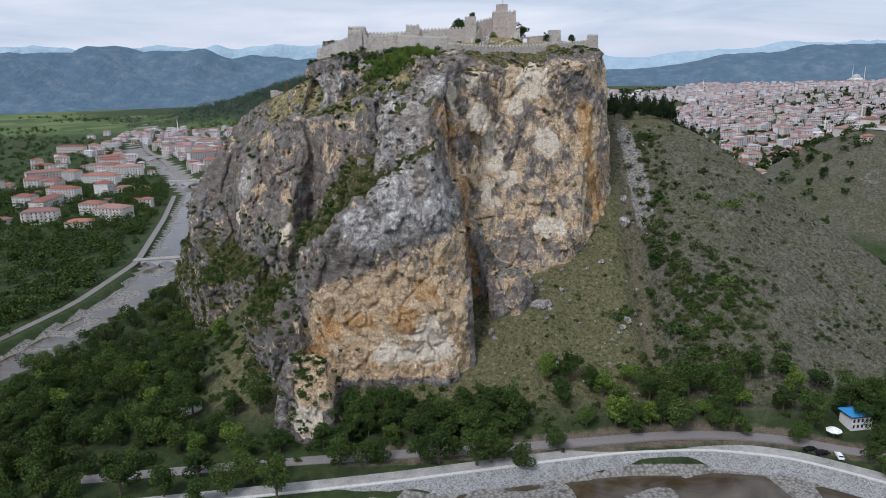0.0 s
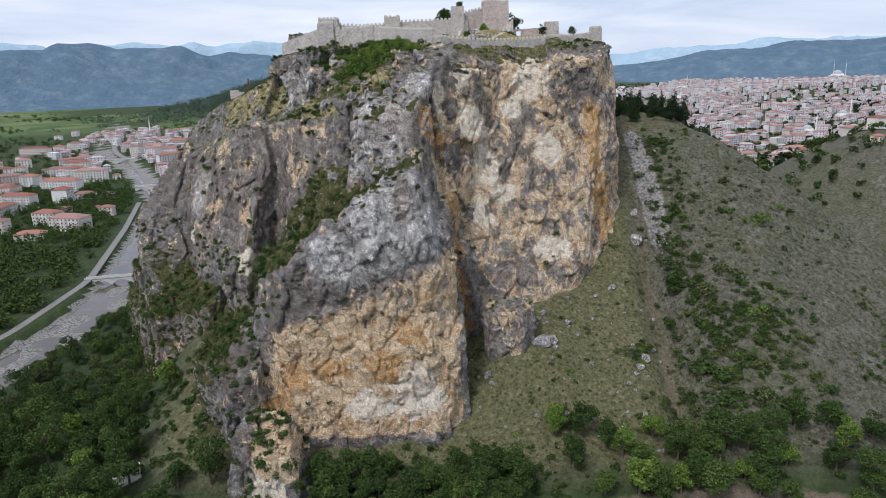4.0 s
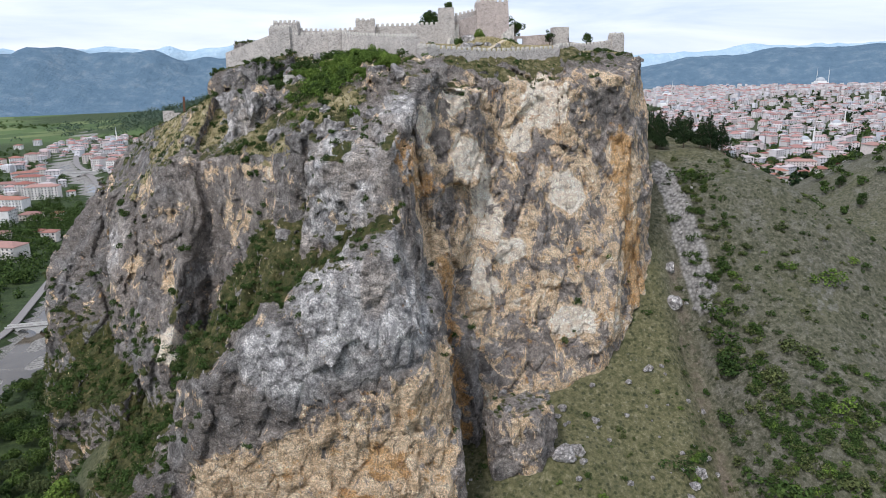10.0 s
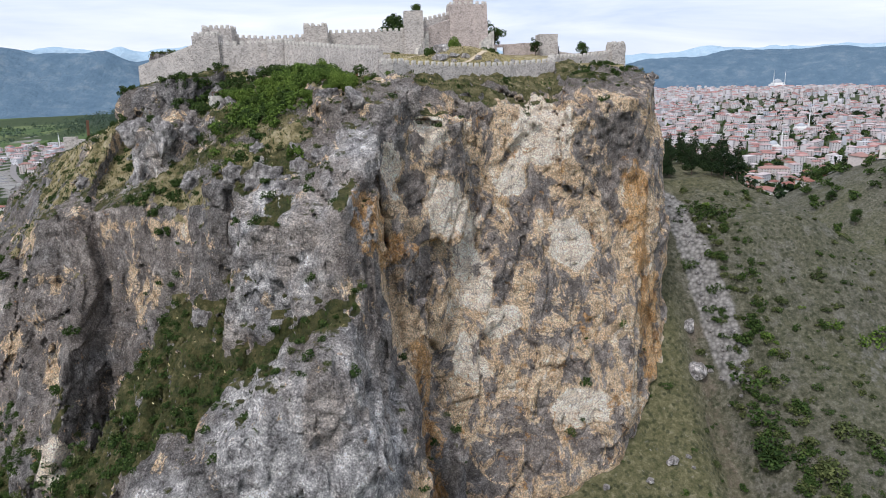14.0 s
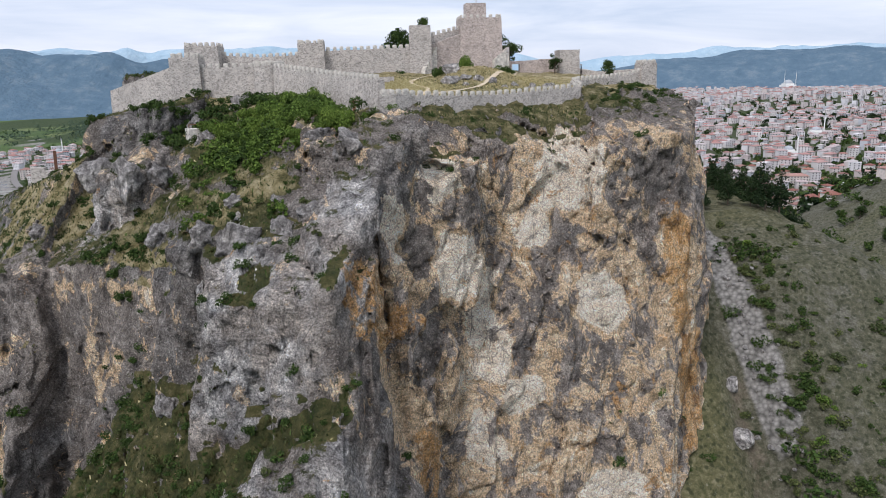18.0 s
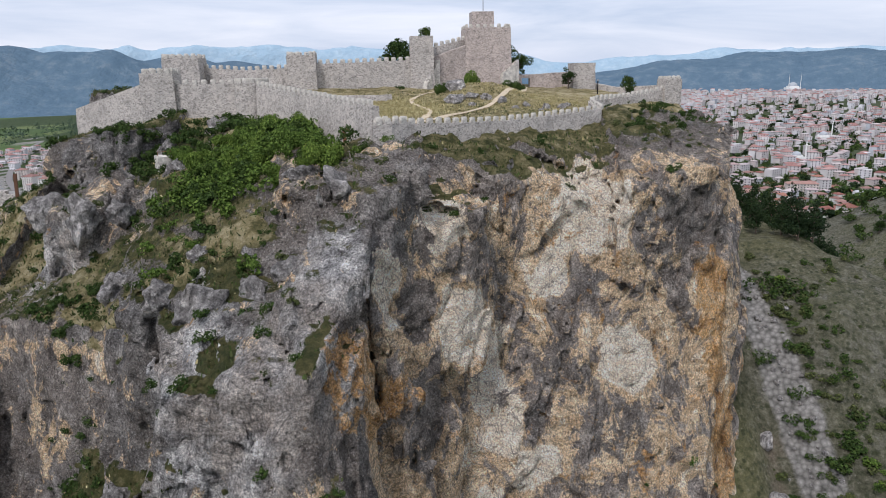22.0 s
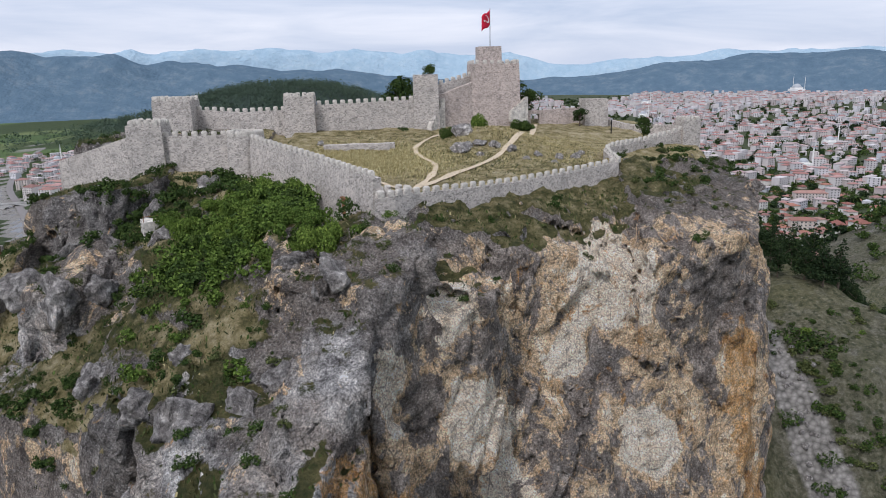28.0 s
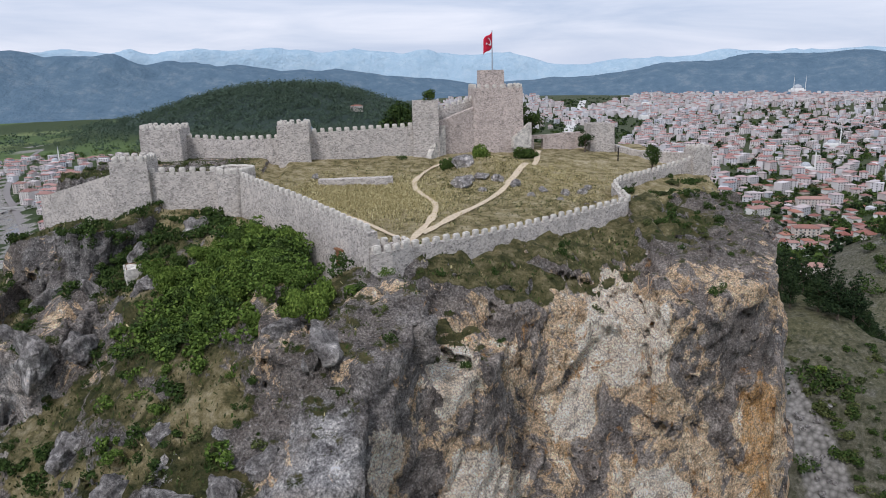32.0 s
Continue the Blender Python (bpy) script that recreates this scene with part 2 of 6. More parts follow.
def ground_material():
    k = Mat("slope_and_valley_ground", 0.97)
    n1, n2, n3 = k.noise(0.02, 5, 0.6), k.noise(0.16, 9, 0.74), k.noise(1.6, 6, 0.75)
    lush = k.ramp(n2, (0.3, (0.016, 0.030, 0.010)), (0.5, (0.036, 0.058, 0.018)), (0.7, (0.075, 0.10, 0.032)))
    n4 = k.noise(0.55, 9, 0.8)
    dry = k.ramp(n4, (0.34, (0.030, 0.030, 0.017)), (0.44, (0.070, 0.068, 0.044)), (0.53, (0.118, 0.112, 0.079)), (0.66, (0.235, 0.218, 0.168)))
    dry = k.mix(k.step(n1, 0.45, 0.62, 0, 0.55), dry, k.ramp(n4, (0.36, (0.038, 0.045, 0.017)), (0.62, (0.130, 0.128, 0.062))))
    dry = k.mix(k.step(n2, 0.50, 0.62, 0, 0.6), dry, k.ramp(n3, (0.34, (0.075, 0.070, 0.058)), (0.62, (0.245, 0.230, 0.195))))
    dry = k.mix(k.math("MULTIPLY", k.attr("meadow"), 0.8), dry, k.ramp(n4, (0.34, (0.040, 0.046, 0.014)), (0.45, (0.098, 0.098, 0.038)), (0.55, (0.165, 0.150, 0.068)), (0.68, (0.31, 0.275, 0.165))))
    tuft = k.voronoi(0.55, out="Distance")
    dry = k.mix(k.step(k.math("ADD", tuft, k.math("MULTIPLY", n3, 0.5)), 0.42, 0.62, 0.75, 0), dry, (0.028, 0.036, 0.014))
    dry = k.mix(k.step(k.noise(0.9, 8, 0.8), 0.57, 0.68, 0, 0.6), dry, (0.36, 0.335, 0.285))
    col = k.mix(k.attr("dry"), lush, dry)
    # wooded hill ground, its bluish tint painted in for distance haze
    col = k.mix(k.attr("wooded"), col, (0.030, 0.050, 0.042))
    scree = k.ramp(k.voronoi(0.9, out="Distance"), (0.1, (0.42, 0.40, 0.37)), (0.5, (0.27, 0.255, 0.235)), (0.9, (0.11, 0.105, 0.095)))
    col = k.mix(k.step(k.math("ADD", k.attr("stone"), k.math("MULTIPLY", n2, 0.6)), 0.75, 0.9), col, scree)
    earth = k.ramp(n3, (0.3, (0.105, 0.080, 0.060)), (0.7, (0.255, 0.200, 0.150)))
    col = k.mix(k.step(k.math("ADD", k.attr("earth"), k.math("MULTIPLY", n2, 0.6)), 0.8, 0.95), col, earth)
    field = k.ramp(k.voronoi(0.0065, out="Color"), (0.2, (0.060, 0.100, 0.030)), (0.5, (0.098, 0.150, 0.046)), (0.8, (0.15, 0.185, 0.068)))
    col = k.mix(k.attr("field"), col, field)
    col = k.mix(k.step(n3, 0.35, 0.7, 0.3, 0), col, (0.02, 0.025, 0.012))
    k.bump(k.noise(0.7, 8, 0.75), 0.9, 1.0)
    return k.done(col)


def gravel_material():
    k = Mat("river_gravel", 0.95)
    c = k.ramp(k.noise(0.12, 6, 0.7), (0.3, (0.15, 0.145, 0.13)), (0.6, (0.34, 0.33, 0.31)))
    c = k.mix(k.step(k.noise(1.4, 4, 0.7), 0.4, 0.7, 0, 0.5), c, (0.45, 0.44, 0.42))
    k.bump(k.noise(2.5, 5, 0.7), 0.6, 0.2)
    return k.done(c)


def water_material():
    k = Mat("shallow_river_water", 0.12)
    k.b.inputs["Specular IOR Level"].default_value = 0.5
    c = k.ramp(k.noise(0.06, 5, 0.65, 1.0), (0.4, (0.045, 0.032, 0.017)), (0.62, (0.085, 0.068, 0.045)), (0.75, (0.16, 0.15, 0.13)))
    k.bump(k.noise(1.2, 4, 0.6), 0.15, 0.05)
    return k.done(c)


def masonry_material(name, base, dark, course=1.6):
    k = Mat(name, 0.94)
    cells = k.voronoi(course, out="Color", vec=k.scaled(1, 1, 1.5))
    edge = k.voronoi(course, "DISTANCE_TO_EDGE", k.scaled(1, 1, 1.5))
    val = k.t.nodes.new("ShaderNodeSeparateColor")
    k.t.links.new(cells, val.inputs[0])
    c = k.ramp(val.outputs[0], (0.0, dark), (0.45, base), (1.0, tuple(min(1, v * 1.32) for v in base)))
    c = k.mix(k.step(val.outputs[1], 0.93, 0.96, 0, 0.6), c, (0.10, 0.094, 0.088))
    c = k.mix(k.step(k.noise(0.16, 6, 0.65, 0.4), 0.5, 0.68, 0, 0.5), c, dark)
    c = k.mix(k.step(k.noise(0.35, 5, 0.6, 0.2, k.scaled(1, 1, 0.2)), 0.58, 0.75, 0, 0.4), c, (0.15, 0.14, 0.13))
    c = k.mix(k.step(k.noise(0.8, 8, 0.76, 0.3), 0.53, 0.64, 0, 0.55), c, (0.115, 0.105, 0.095))
    c = k.mix(k.step(k.noise(0.45, 6, 0.7), 0.52, 0.64, 0, 0.4), c, tuple(min(1, v * 1.4) for v in base))
    c = k.mix(k.step(edge, 0.0, 0.06, 0.45, 0), c, tuple(v * 1.1 for v in base))
    k.bump(k.math("ADD", k.step(edge, 0, 0.1), k.noise(3, 4, 0.7)), 0.5, 0.15)
    return k.done(c)


def leaf_material(name, a, b, c):
    k = Mat(name, 0.85)
    k.b.inputs["Specular IOR Level"].default_value = 0.15
    col = k.ramp(k.chance(True), (0.0, a), (0.55, b), (1.0, c))
    tone = k.ramp(k.chance(), (0.0, (0.75, 0.8, 0.7)), (1.0, (1.25, 1.2, 1.0)))
    return k.done(k.mix(1.0, col, tone, "MULTIPLY"))


def plain_material(name, color, rough=0.8, amount=0.18, scale=1.5, metal=0.0):
    k = Mat(name, rough, metal)
    lo, hi = tuple(v * (1 - amount) for v in color), tuple(min(1, v * (1 + amount)) for v in color)
    return k.done(k.ramp(k.noise(scale, 4, 0.65), (0.3, lo), (0.7, hi)))


def varied_material(name, *colors, rough=0.85, island=False, scale=0.6):
    k = Mat(name, rough)
    n = len(colors)
    c = k.ramp(k.chance(island), *[(i / max(1, n - 1), v) for i, v in enumerate(colors)])
    c = k.mix(k.step(k.noise(scale, 5, 0.65), 0.45, 0.75, 0, 0.35), c, (0.12, 0.11, 0.10))
    return k.done(c)


ROCK, GROUND, GRAVEL, WATER = rock_material(), ground_material(), gravel_material(), water_material()
STONE = masonry_material("castle_rubble_masonry", (0.47, 0.43, 0.385), (0.29, 0.265, 0.24), 3.0)
STONE_PINK = masonry_material("keep_reddish_masonry", (0.47, 0.40, 0.355), (0.32, 0.27, 0.24), 3.0)
STONE_PALE = masonry_material("pale_merlon_stone", (0.58, 0.545, 0.485), (0.42, 0.39, 0.345))
RIPRAP = masonry_material("stone_embankment", (0.27, 0.27, 0.265), (0.15, 0.15, 0.15), 2.2)
CONCRETE = plain_material("pale_concrete", (0.52, 0.51, 0.48))
ASPHALT = plain_material("worn_road_surface", (0.20, 0.185, 0.175))
PATH = plain_material("trodden_dry_earth", (0.50, 0.41, 0.29), 0.95)
LEAF_DARK = leaf_material("dark_green_foliage", (0.016, 0.034, 0.010), (0.034, 0.062, 0.017), (0.062, 0.095, 0.026))
LEAF_MID = leaf_material("mid_green_foliage", (0.024, 0.044, 0.012), (0.048, 0.082, 0.021), (0.086, 0.128, 0.036))
LEAF_BRIGHT = leaf_material("bright_green_foliage", (0.046, 0.080, 0.016), (0.094, 0.152, 0.030), (0.17, 0.235, 0.055))
LEAF_PINE = leaf_material("pine_needles", (0.010, 0.022, 0.010), (0.020, 0.038, 0.016), (0.036, 0.056, 0.022))
# Pine foliage lightened and blued in its colour to stand for distance haze.
LEAF_FAR = leaf_material("distant_pines_haze_tinted", (0.040, 0.066, 0.056), (0.052, 0.082, 0.066), (0.070, 0.100, 0.078))
LEAF_OLIVE = leaf_material("dull_olive_foliage", (0.032, 0.045, 0.018), (0.062, 0.080, 0.032), (0.105, 0.12, 0.052))
STRAW = leaf_material("dry_straw_grass", (0.30, 0.24, 0.12), (0.48, 0.41, 0.24), (0.64, 0.56, 0.36))
BARK = plain_material("grey_brown_bark", (0.11, 0.085, 0.065), 0.95, 0.35, 3)
WALLS = varied_material("painted_house_render", (0.78, 0.77, 0.75), (0.66, 0.58, 0.50), (0.76, 0.75, 0.72), (0.62, 0.50, 0.44), (0.74, 0.72, 0.68), (0.60, 0.60, 0.60))
ROOFS = varied_material("clay_roof_tiles", (0.26, 0.10, 0.075), (0.21, 0.085, 0.07), (0.33, 0.15, 0.105), (0.22, 0.115, 0.10), (0.34, 0.20, 0.165), scale=0.3)
# Far-town copies of WALLS and ROOFS, distance haze greyed into their colours.
WALLS_ALL = varied_material("house_render_far_hazed", (0.66, 0.66, 0.68), (0.55, 0.49, 0.47), (0.62, 0.61, 0.62), (0.50, 0.43, 0.41), (0.64, 0.60, 0.58), (0.46, 0.48, 0.52), island=True, scale=0.05)
ROOFS_ALL = varied_material("clay_roof_tiles_far_hazed", (0.36, 0.18, 0.155), (0.30, 0.155, 0.135), (0.40, 0.24, 0.215), (0.42, 0.34, 0.33), (0.48, 0.44, 0.43), island=True, scale=0.05)
GLASS = plain_material("dark_window_glass", (0.035, 0.04, 0.05), 0.15)
TIMBER = plain_material("brown_door_timber", (0.20, 0.10, 0.05), 0.8, 0.3, 4)
METAL = plain_material("grey_metal", (0.35, 0.36, 0.37), 0.45, 0.1, 2, 0.6)

# ---- numeric helpers ----
LATTICE = np.random.RandomState(7).rand(32, 32, 32).astype(np.float32)


def vnoise(x, y, z, size):
    """Smooth value noise, -1 to 1, with the given feature size in metres."""
    out = 0
    q = [np.asarray(v, np.float32) / size + 400 for v in (x, y, z)]
    i = [np.floor(v).astype(np.int32) for v in q]
    f = [v - n for v, n in zip(q, i)]
    f = [v * v * (3 - 2 * v) for v in f]
    for a in (0, 1):
        for b in (0, 1):
            for c in (0, 1):
                wgt = (f[0] if a else 1 - f[0]) * (f[1] if b else 1 - f[1]) * (f[2] if c else 1 - f[2])
                out = out + wgt * LATTICE[(i[0] + a) & 31, (i[1] + b) & 31, (i[2] + c) & 31]
    return out * 2 - 1


def sstep(lo, hi, v):
    t = np.clip((np.asarray(v, float) - lo) / (hi - lo), 0, 1)
    return t * t * (3 - 2 * t)


def poly_dist(x, y, pts):
    """Distance from points to a polyline."""
    best = np.full(np.shape(x), 1e9)
    for (ax, ay), (bx, by) in zip(pts[:-1], pts[1:]):
        ux, uy = bx - ax, by - ay
        s = np.clip(((x - ax) * ux + (y - ay) * uy) / (ux * ux + uy * uy), 0, 1)
        best = np.minimum(best, np.hypot(x - ax - s * ux, y - ay - s * uy))
    return best


def mesh_np(name, verts, faces, mat, smooth=False):
    """A mesh from arrays of corners and of equal-sided faces."""
    me = bpy.data.meshes.new(name)
    verts, faces = np.asarray(verts, np.float32), np.asarray(faces, np.int32)
    n, k = faces.shape
    me.vertices.add(len(verts))
    me.vertices.foreach_set("co", verts.ravel())
    me.loops.add(n * k)
    me.loops.foreach_set("vertex_index", faces.ravel())
    me.polygons.add(n)
    me.polygons.foreach_set("loop_start", np.arange(0, n * k, k, dtype=np.int32))
    me.polygons.foreach_set("use_smooth", np.full(n, smooth))
    me.update(calc_edges=True)
    if mat:
        me.materials.append(mat)
    return me


def add_attr(me, name, values):
    a = me.attributes.new(name, "FLOAT", "POINT")
    a.data.foreach_set("value", np.asarray(values, np.float32))


def part(name, me, material=None, parent=None, label="", at=None):
    """Links a mesh (or a bmesh, which it frees) as one object, under a parent if there is one."""
    if isinstance(me, bmesh.types.BMesh):
        bm, me = me, bpy.data.meshes.new(name)
        bm.to_mesh(me)
        bm.free()
    if material and not me.materials:
        me.materials.append(material)
    ob = new(name, me)
    if at is not None:
        ob.matrix_basis = at
    if parent:
        ob.parent = parent
    if label:
        ob["label"] = label
    return ob


def box_bm(*boxes, bevel=0.0):
    """Boxes given as (x0, y0, z0, x1, y1, z1) in one bmesh."""
    bm = bmesh.new()
    for x0, y0, z0, x1, y1, z1 in boxes:
        m = Matrix.LocRotScale(((x0 + x1) / 2, (y0 + y1) / 2, (z0 + z1) / 2), None, (x1 - x0, y1 - y0, z1 - z0))
        bmesh.ops.create_cube(bm, size=1, matrix=m)
    if bevel:
        bmesh.ops.bevel(bm, geom=bm.edges[:], offset=bevel, segments=1, affect="EDGES")
    return bm


# ---- ground ----
RIVER = [(200, 110), (150, 148), (122, 174), (96, 187), (60, 186), (20, 181), (-40, 166), (-120, 136), (-190, 148), (-232, 208), (-224, 260), (-203, 303), (-198, 345), (-194, 380), (-195, 440), (-228, 575), (-288, 780), (-411, 1018), (-544, 1229), (-701, 1537), (-840, 1902), (-980, 2500)]
BANK_ROAD = [(-250, 205), (-226, 327), (-218, 378), (-221, 469), (-264, 627), (-304, 757)]
LOWER_ROAD = [(-120, 196), (-51, 204), (19, 209), (58, 212), (89, 215), (115, 211), (128, 206), (160, 190), (200, 150)]
BANK_TOP = [(-105, 178), (-49, 186), (-17, 191), (18, 198), (57, 205), (86, 206), (111, 200), (133, 185), (165, 158)]
SLOPE_Y = [150, 205, 215, 225, 243, 272, 300, 340, 370, 420, 480, 560, 700]
SLOPE_Z = [3.2, 3.4, 4.4, 8, 15.5, 30, 49, 83, 101.5, 104, 84, 42, 10]


def ground_z(x, y):
    x, y = np.asarray(x, float), np.asarray(y, float)
    yy = y - 0.3 * np.maximum(x - 125, 0) + 3 * vnoise(x, y, 0 * x, 30)
    g = np.interp(yy, SLOPE_Y, SLOPE_Z)
    cap = np.interp(x, [60, 116, 130, 150, 165, 180, 197, 220, 240], [105, 104, 94, 80, 67, 55, 42, 18, 4])
    g = np.minimum(g, np.maximum(cap, 4))
    g = np.minimum(g + 9.5 * sstep(86, 110, x) * sstep(236, 280, y) * (1 - sstep(335, 375, y)), np.maximum(cap, 4))
    gully = np.exp(-((x - 83 - 0.09 * (y - 270)) / 5.8) ** 2) * sstep(228, 250, y) * (1 - sstep(325, 350, y))
    g = g - 7.5 * gully + 6.5 * np.exp(-((x - 30) / 22) ** 2 - ((y - 266) / 15) ** 2)
    z = 3 + (g - 3) * sstep(-130, -68, x)
    z = z + (1.0 * vnoise(x, y, 0 * x, 14) + 0.5 * vnoise(x, y, 0 * x + 9, 5)) * sstep(4, 20, z)
    brown = 76 * np.exp(-(((x - 400) / 120) ** 2 + ((y - 590) / 120) ** 2) ** 1.3)
    z = np.maximum(z, brown + 3 * vnoise(x, y, 0 * x, 60) * sstep(2, 20, brown))
    far = np.hypot(x, y)
    z = z + sstep(-300, 500, x) * np.clip((y - 750) * 0.0155, 0, 80)
    woods = 134 * np.exp(-(((x + 300) / 440) ** 2 + ((y - 2480) / 380) ** 2) ** 1.2)
    z = np.maximum(z, woods + 10 * vnoise(x, y, 0 * x, 160) * sstep(5, 50, woods))
    bare = 60 * np.exp(-(((x - 1450) / 420) ** 2 + ((y - 2250) / 330) ** 2) ** 1.4)
    z = z + 0.6 * bare
    z = z + 2.0 * vnoise(x, y, 0 * x, 90) * sstep(500, 1500, far)
    d = poly_dist(x, y, RIVER)
    bed = -1.3 + 0.5 * vnoise(x, y, 0 * x, 11) + np.clip((d - 13) * 0.75, 0, 400)
    south = sstep(4, -4, y - 178) * sstep(-140, -100, x)
    return np.minimum(z, bed - 0 * south)


def spread(lo, hi, fine, coarse, step):
    """Grid lines that are close between lo and hi and widen outwards to coarse."""
    mid = list(np.arange(lo, hi + 0.01, step))
    up, s = [mid[-1]], step
    while up[-1] < coarse[1]:
        s *= fine
        up.append(up[-1] + s)
    down, s = [mid[0]], step
    while down[-1] > coarse[0]:
        s *= fine
        down.append(down[-1] - s)
    return np.array(down[:0:-1] + mid + up[1:])


def build_ground():
    gx = spread(-270, 300, 1.06, (-4900, 4900), 2.6)
    gy = spread(120, 480, 1.045, (-1500, 4900), 2.6)
    X, Y = np.meshgrid(gx, gy, indexing="ij")
    Z = ground_z(X, Y)
    nx, ny = X.shape
    idx = np.arange(nx * ny).reshape(nx, ny)
    faces = np.stack([idx[:-1, :-1], idx[1:, :-1], idx[1:, 1:], idx[:-1, 1:]], -1).reshape(-1, 4)
    me = mesh_np("ground", np.stack([X, Y, Z], -1).reshape(-1, 3), faces, GROUND, True)
    x, y, z = X.ravel(), Y.ravel(), Z.ravel()
    hill = sstep(4.6, 12, z) * sstep(-112, -84, x) * (1 - sstep(640, 760, y))
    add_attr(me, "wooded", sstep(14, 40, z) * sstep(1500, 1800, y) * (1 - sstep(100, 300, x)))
    add_attr(me, "meadow", hill * (1 - sstep(76, 92, x)) + 0.6 * hill * sstep(345, 375, y) * (1 - sstep(120, 150, x)))
    add_attr(me, "dry", np.clip(hill + 0.25 * sstep(700, 900, y) * sstep(-200, 100, x), 0, 1))
    gul = np.exp(-((x - 82.5 - 0.09 * (y - 270)) / 7.5) ** 2) * sstep(232, 246, y) * (1 - sstep(325, 345, y))
    scree = np.exp(-((x - 93.5) / 4.5) ** 2) * sstep(302, 318, y) * (1 - sstep(356, 376, y))
    rocky = sstep(0.1, 0.5, vnoise(x, y, 0 * x, 22)) * 0.45 * sstep(100, 125, x) * hill
    river = 1.2 * (poly_dist(x, y, RIVER) < 15.5)
    add_attr(me, "stone", np.clip(scree + rocky + river, 0, 1.3))
    quarry = np.exp(-(((x - 330) / 70) ** 2 + ((y - 540) / 80) ** 2)) * 0.4
    add_attr(me, "earth", np.clip(0.58 * gul + quarry + 0.62 * (1 - sstep(5, 11, poly_dist(x, y, LOWER_ROAD))) * sstep(-60, -30, x), 0, 1))
    add_attr(me, "field", sstep(1650, 1800, y) * (1 - sstep(-620, -520, x)) * (1 - sstep(8, 20, z)) * sstep(0.0, 0.2, vnoise(x, y, 0 * x, 420) + 0.45))
    ob = part("ground", me)
    tagged(ob, "valley floor and dry scrubby hillside with scree", "ground", kind="structure")


build_ground()

# ---- rock hill ----
BLOCKS = []


def block(outline, base_z, lean, *tops, floor=None):
    """A convex crag: its outline (counter-clockwise) at height base_z, the sides' lean inwards per metre, and planes (x, y, z, slope_x, slope_y) that cap it."""
    planes = []
    for (ax, ay), (bx, by) in zip(outline, outline[1:] + outline[:1]):
        ux, uy = bx - ax, by - ay
        n = math.hypot(ux, uy)
        px, py = uy / n, -ux / n
        s = math.hypot(1, lean)
        planes.append((px / s, py / s, lean / s, -(px * ax + py * ay + lean * base_z) / s))
    for x, y, z, sx, sy in tops:
        s = math.sqrt(1 + sx * sx + sy * sy)
        planes.append((-sx / s, -sy / s, 1 / s, -(z - sx * x - sy * y) / s))
    if floor is not None:
        planes.append((0.0, 0.0, -1.0, floor))
    BLOCKS.append(planes)


CAP = (20, 310, 136, -0.05, 0.10)
STRIP = (26, 321, 136, -0.24, 0.38)
LIP = (26, 315.5, 134, -0.44, 0.69)
BACK = (-31, 340, 138, 0.5, 0.39)
SIDE = (-53, 345, 132, 0.95, 0.2)
FOOT = (-24, 345, 138.3, 0.02, 0.03)
FACE = (40, 302.7, 90, -0.78, 3.7)
FLANK = (-5.6, 261, 102.8, -3.0, 0.8)
# castle plateau
block([(10, 297), (40, 308), (66, 318), (76, 335), (81, 360), (85, 388), (80, 410), (-20, 410), (-20, 346), (2, 303)], 120, 0.12, CAP, STRIP, LIP, FACE)
block([(-20, 352), (-20, 410), (-60, 410), (-62, 357)], 120, 0.08, CAP)
# levelled castle yard
YARD = (2, 3, 4)
block([(8.4, 313), (47, 338.6), (49, 352), (50, 399), (-20, 399), (-20, 346), (4, 309.5)], 136, 0.0, (20, 325, 138.7, -0.03, 0.062))
block([(48, 350.5), (74, 368.5), (64, 397), (48, 399)], 136, 0.0, (20, 325, 138.7, -0.03, 0.062))
block([(-20, 352), (-20, 392), (-46, 386), (-44, 355)], 136, 0.0, (20, 325, 138.7, -0.03, 0.062))
YARD = YARD + (len(BLOCKS),)
block([(28 + 17 * math.cos(radians(a)), 366 + 15 * math.sin(radians(a))) for a in range(0, 360, 40)], 140.6, 2.7, (28, 366, 146.6, 0.0, 0.03), floor=138)
# pale main face, its base following the slope
block([(13, 280), (48, 284), (60, 300), (79, 322), (83, 345), (85, 400), (0, 400), (4, 290)], 55, 0.05, CAP, STRIP, LIP, FACE)
# grey brow at the right end of the face
block([(44, 307), (65, 315), (74, 329), (77, 350), (50, 345)], 118, 0.02, (60, 318, 131.5, -0.05, 0.40), CAP)
block([(62, 309), (72, 317), (79, 327), (81, 342), (62, 340)], 60, 0.05, (78, 330, 114, 0.1, 0.3))
# front buttress with its sloping slab
block([(8, 248), (10, 268), (12, 292), (-40, 300), (-62, 275), (-59, 250), (-48, 242), (-22, 240), (-2, 241)], 30, 0.09, (-3, 263, 102.5, 0.72, 0.62), FLANK)
block([(8, 248), (9, 262), (-2, 266), (-18, 264), (-54, 257), (-57, 250), (-48, 242), (-22, 240), (-2, 241)], 30, 0.09, (-5.6, 261, 103, 0.64, 0.46), FLANK)
# ramp side wall and second slab
block([(-4, 268), (6, 288), (8, 372), (-74, 376), (-84, 312), (-66, 296), (-44, 284), (-28, 273)], 60, 0.20, (-20, 287, 118, 0.5, 0.75), BACK, SIDE, FOOT, CAP)
# left shoulder
block([(-68, 283), (-58, 300), (-58, 352), (-64, 394), (-100, 394), (-112, 350), (-100, 327), (-79, 293)], 55, 0.08, (-67.5, 309.6, 107.5, 1.0, 0.62), (-81, 362, 120.5, 0.45, 0.06), (-69.5, 292, 71.5, 2.0, 1.7))
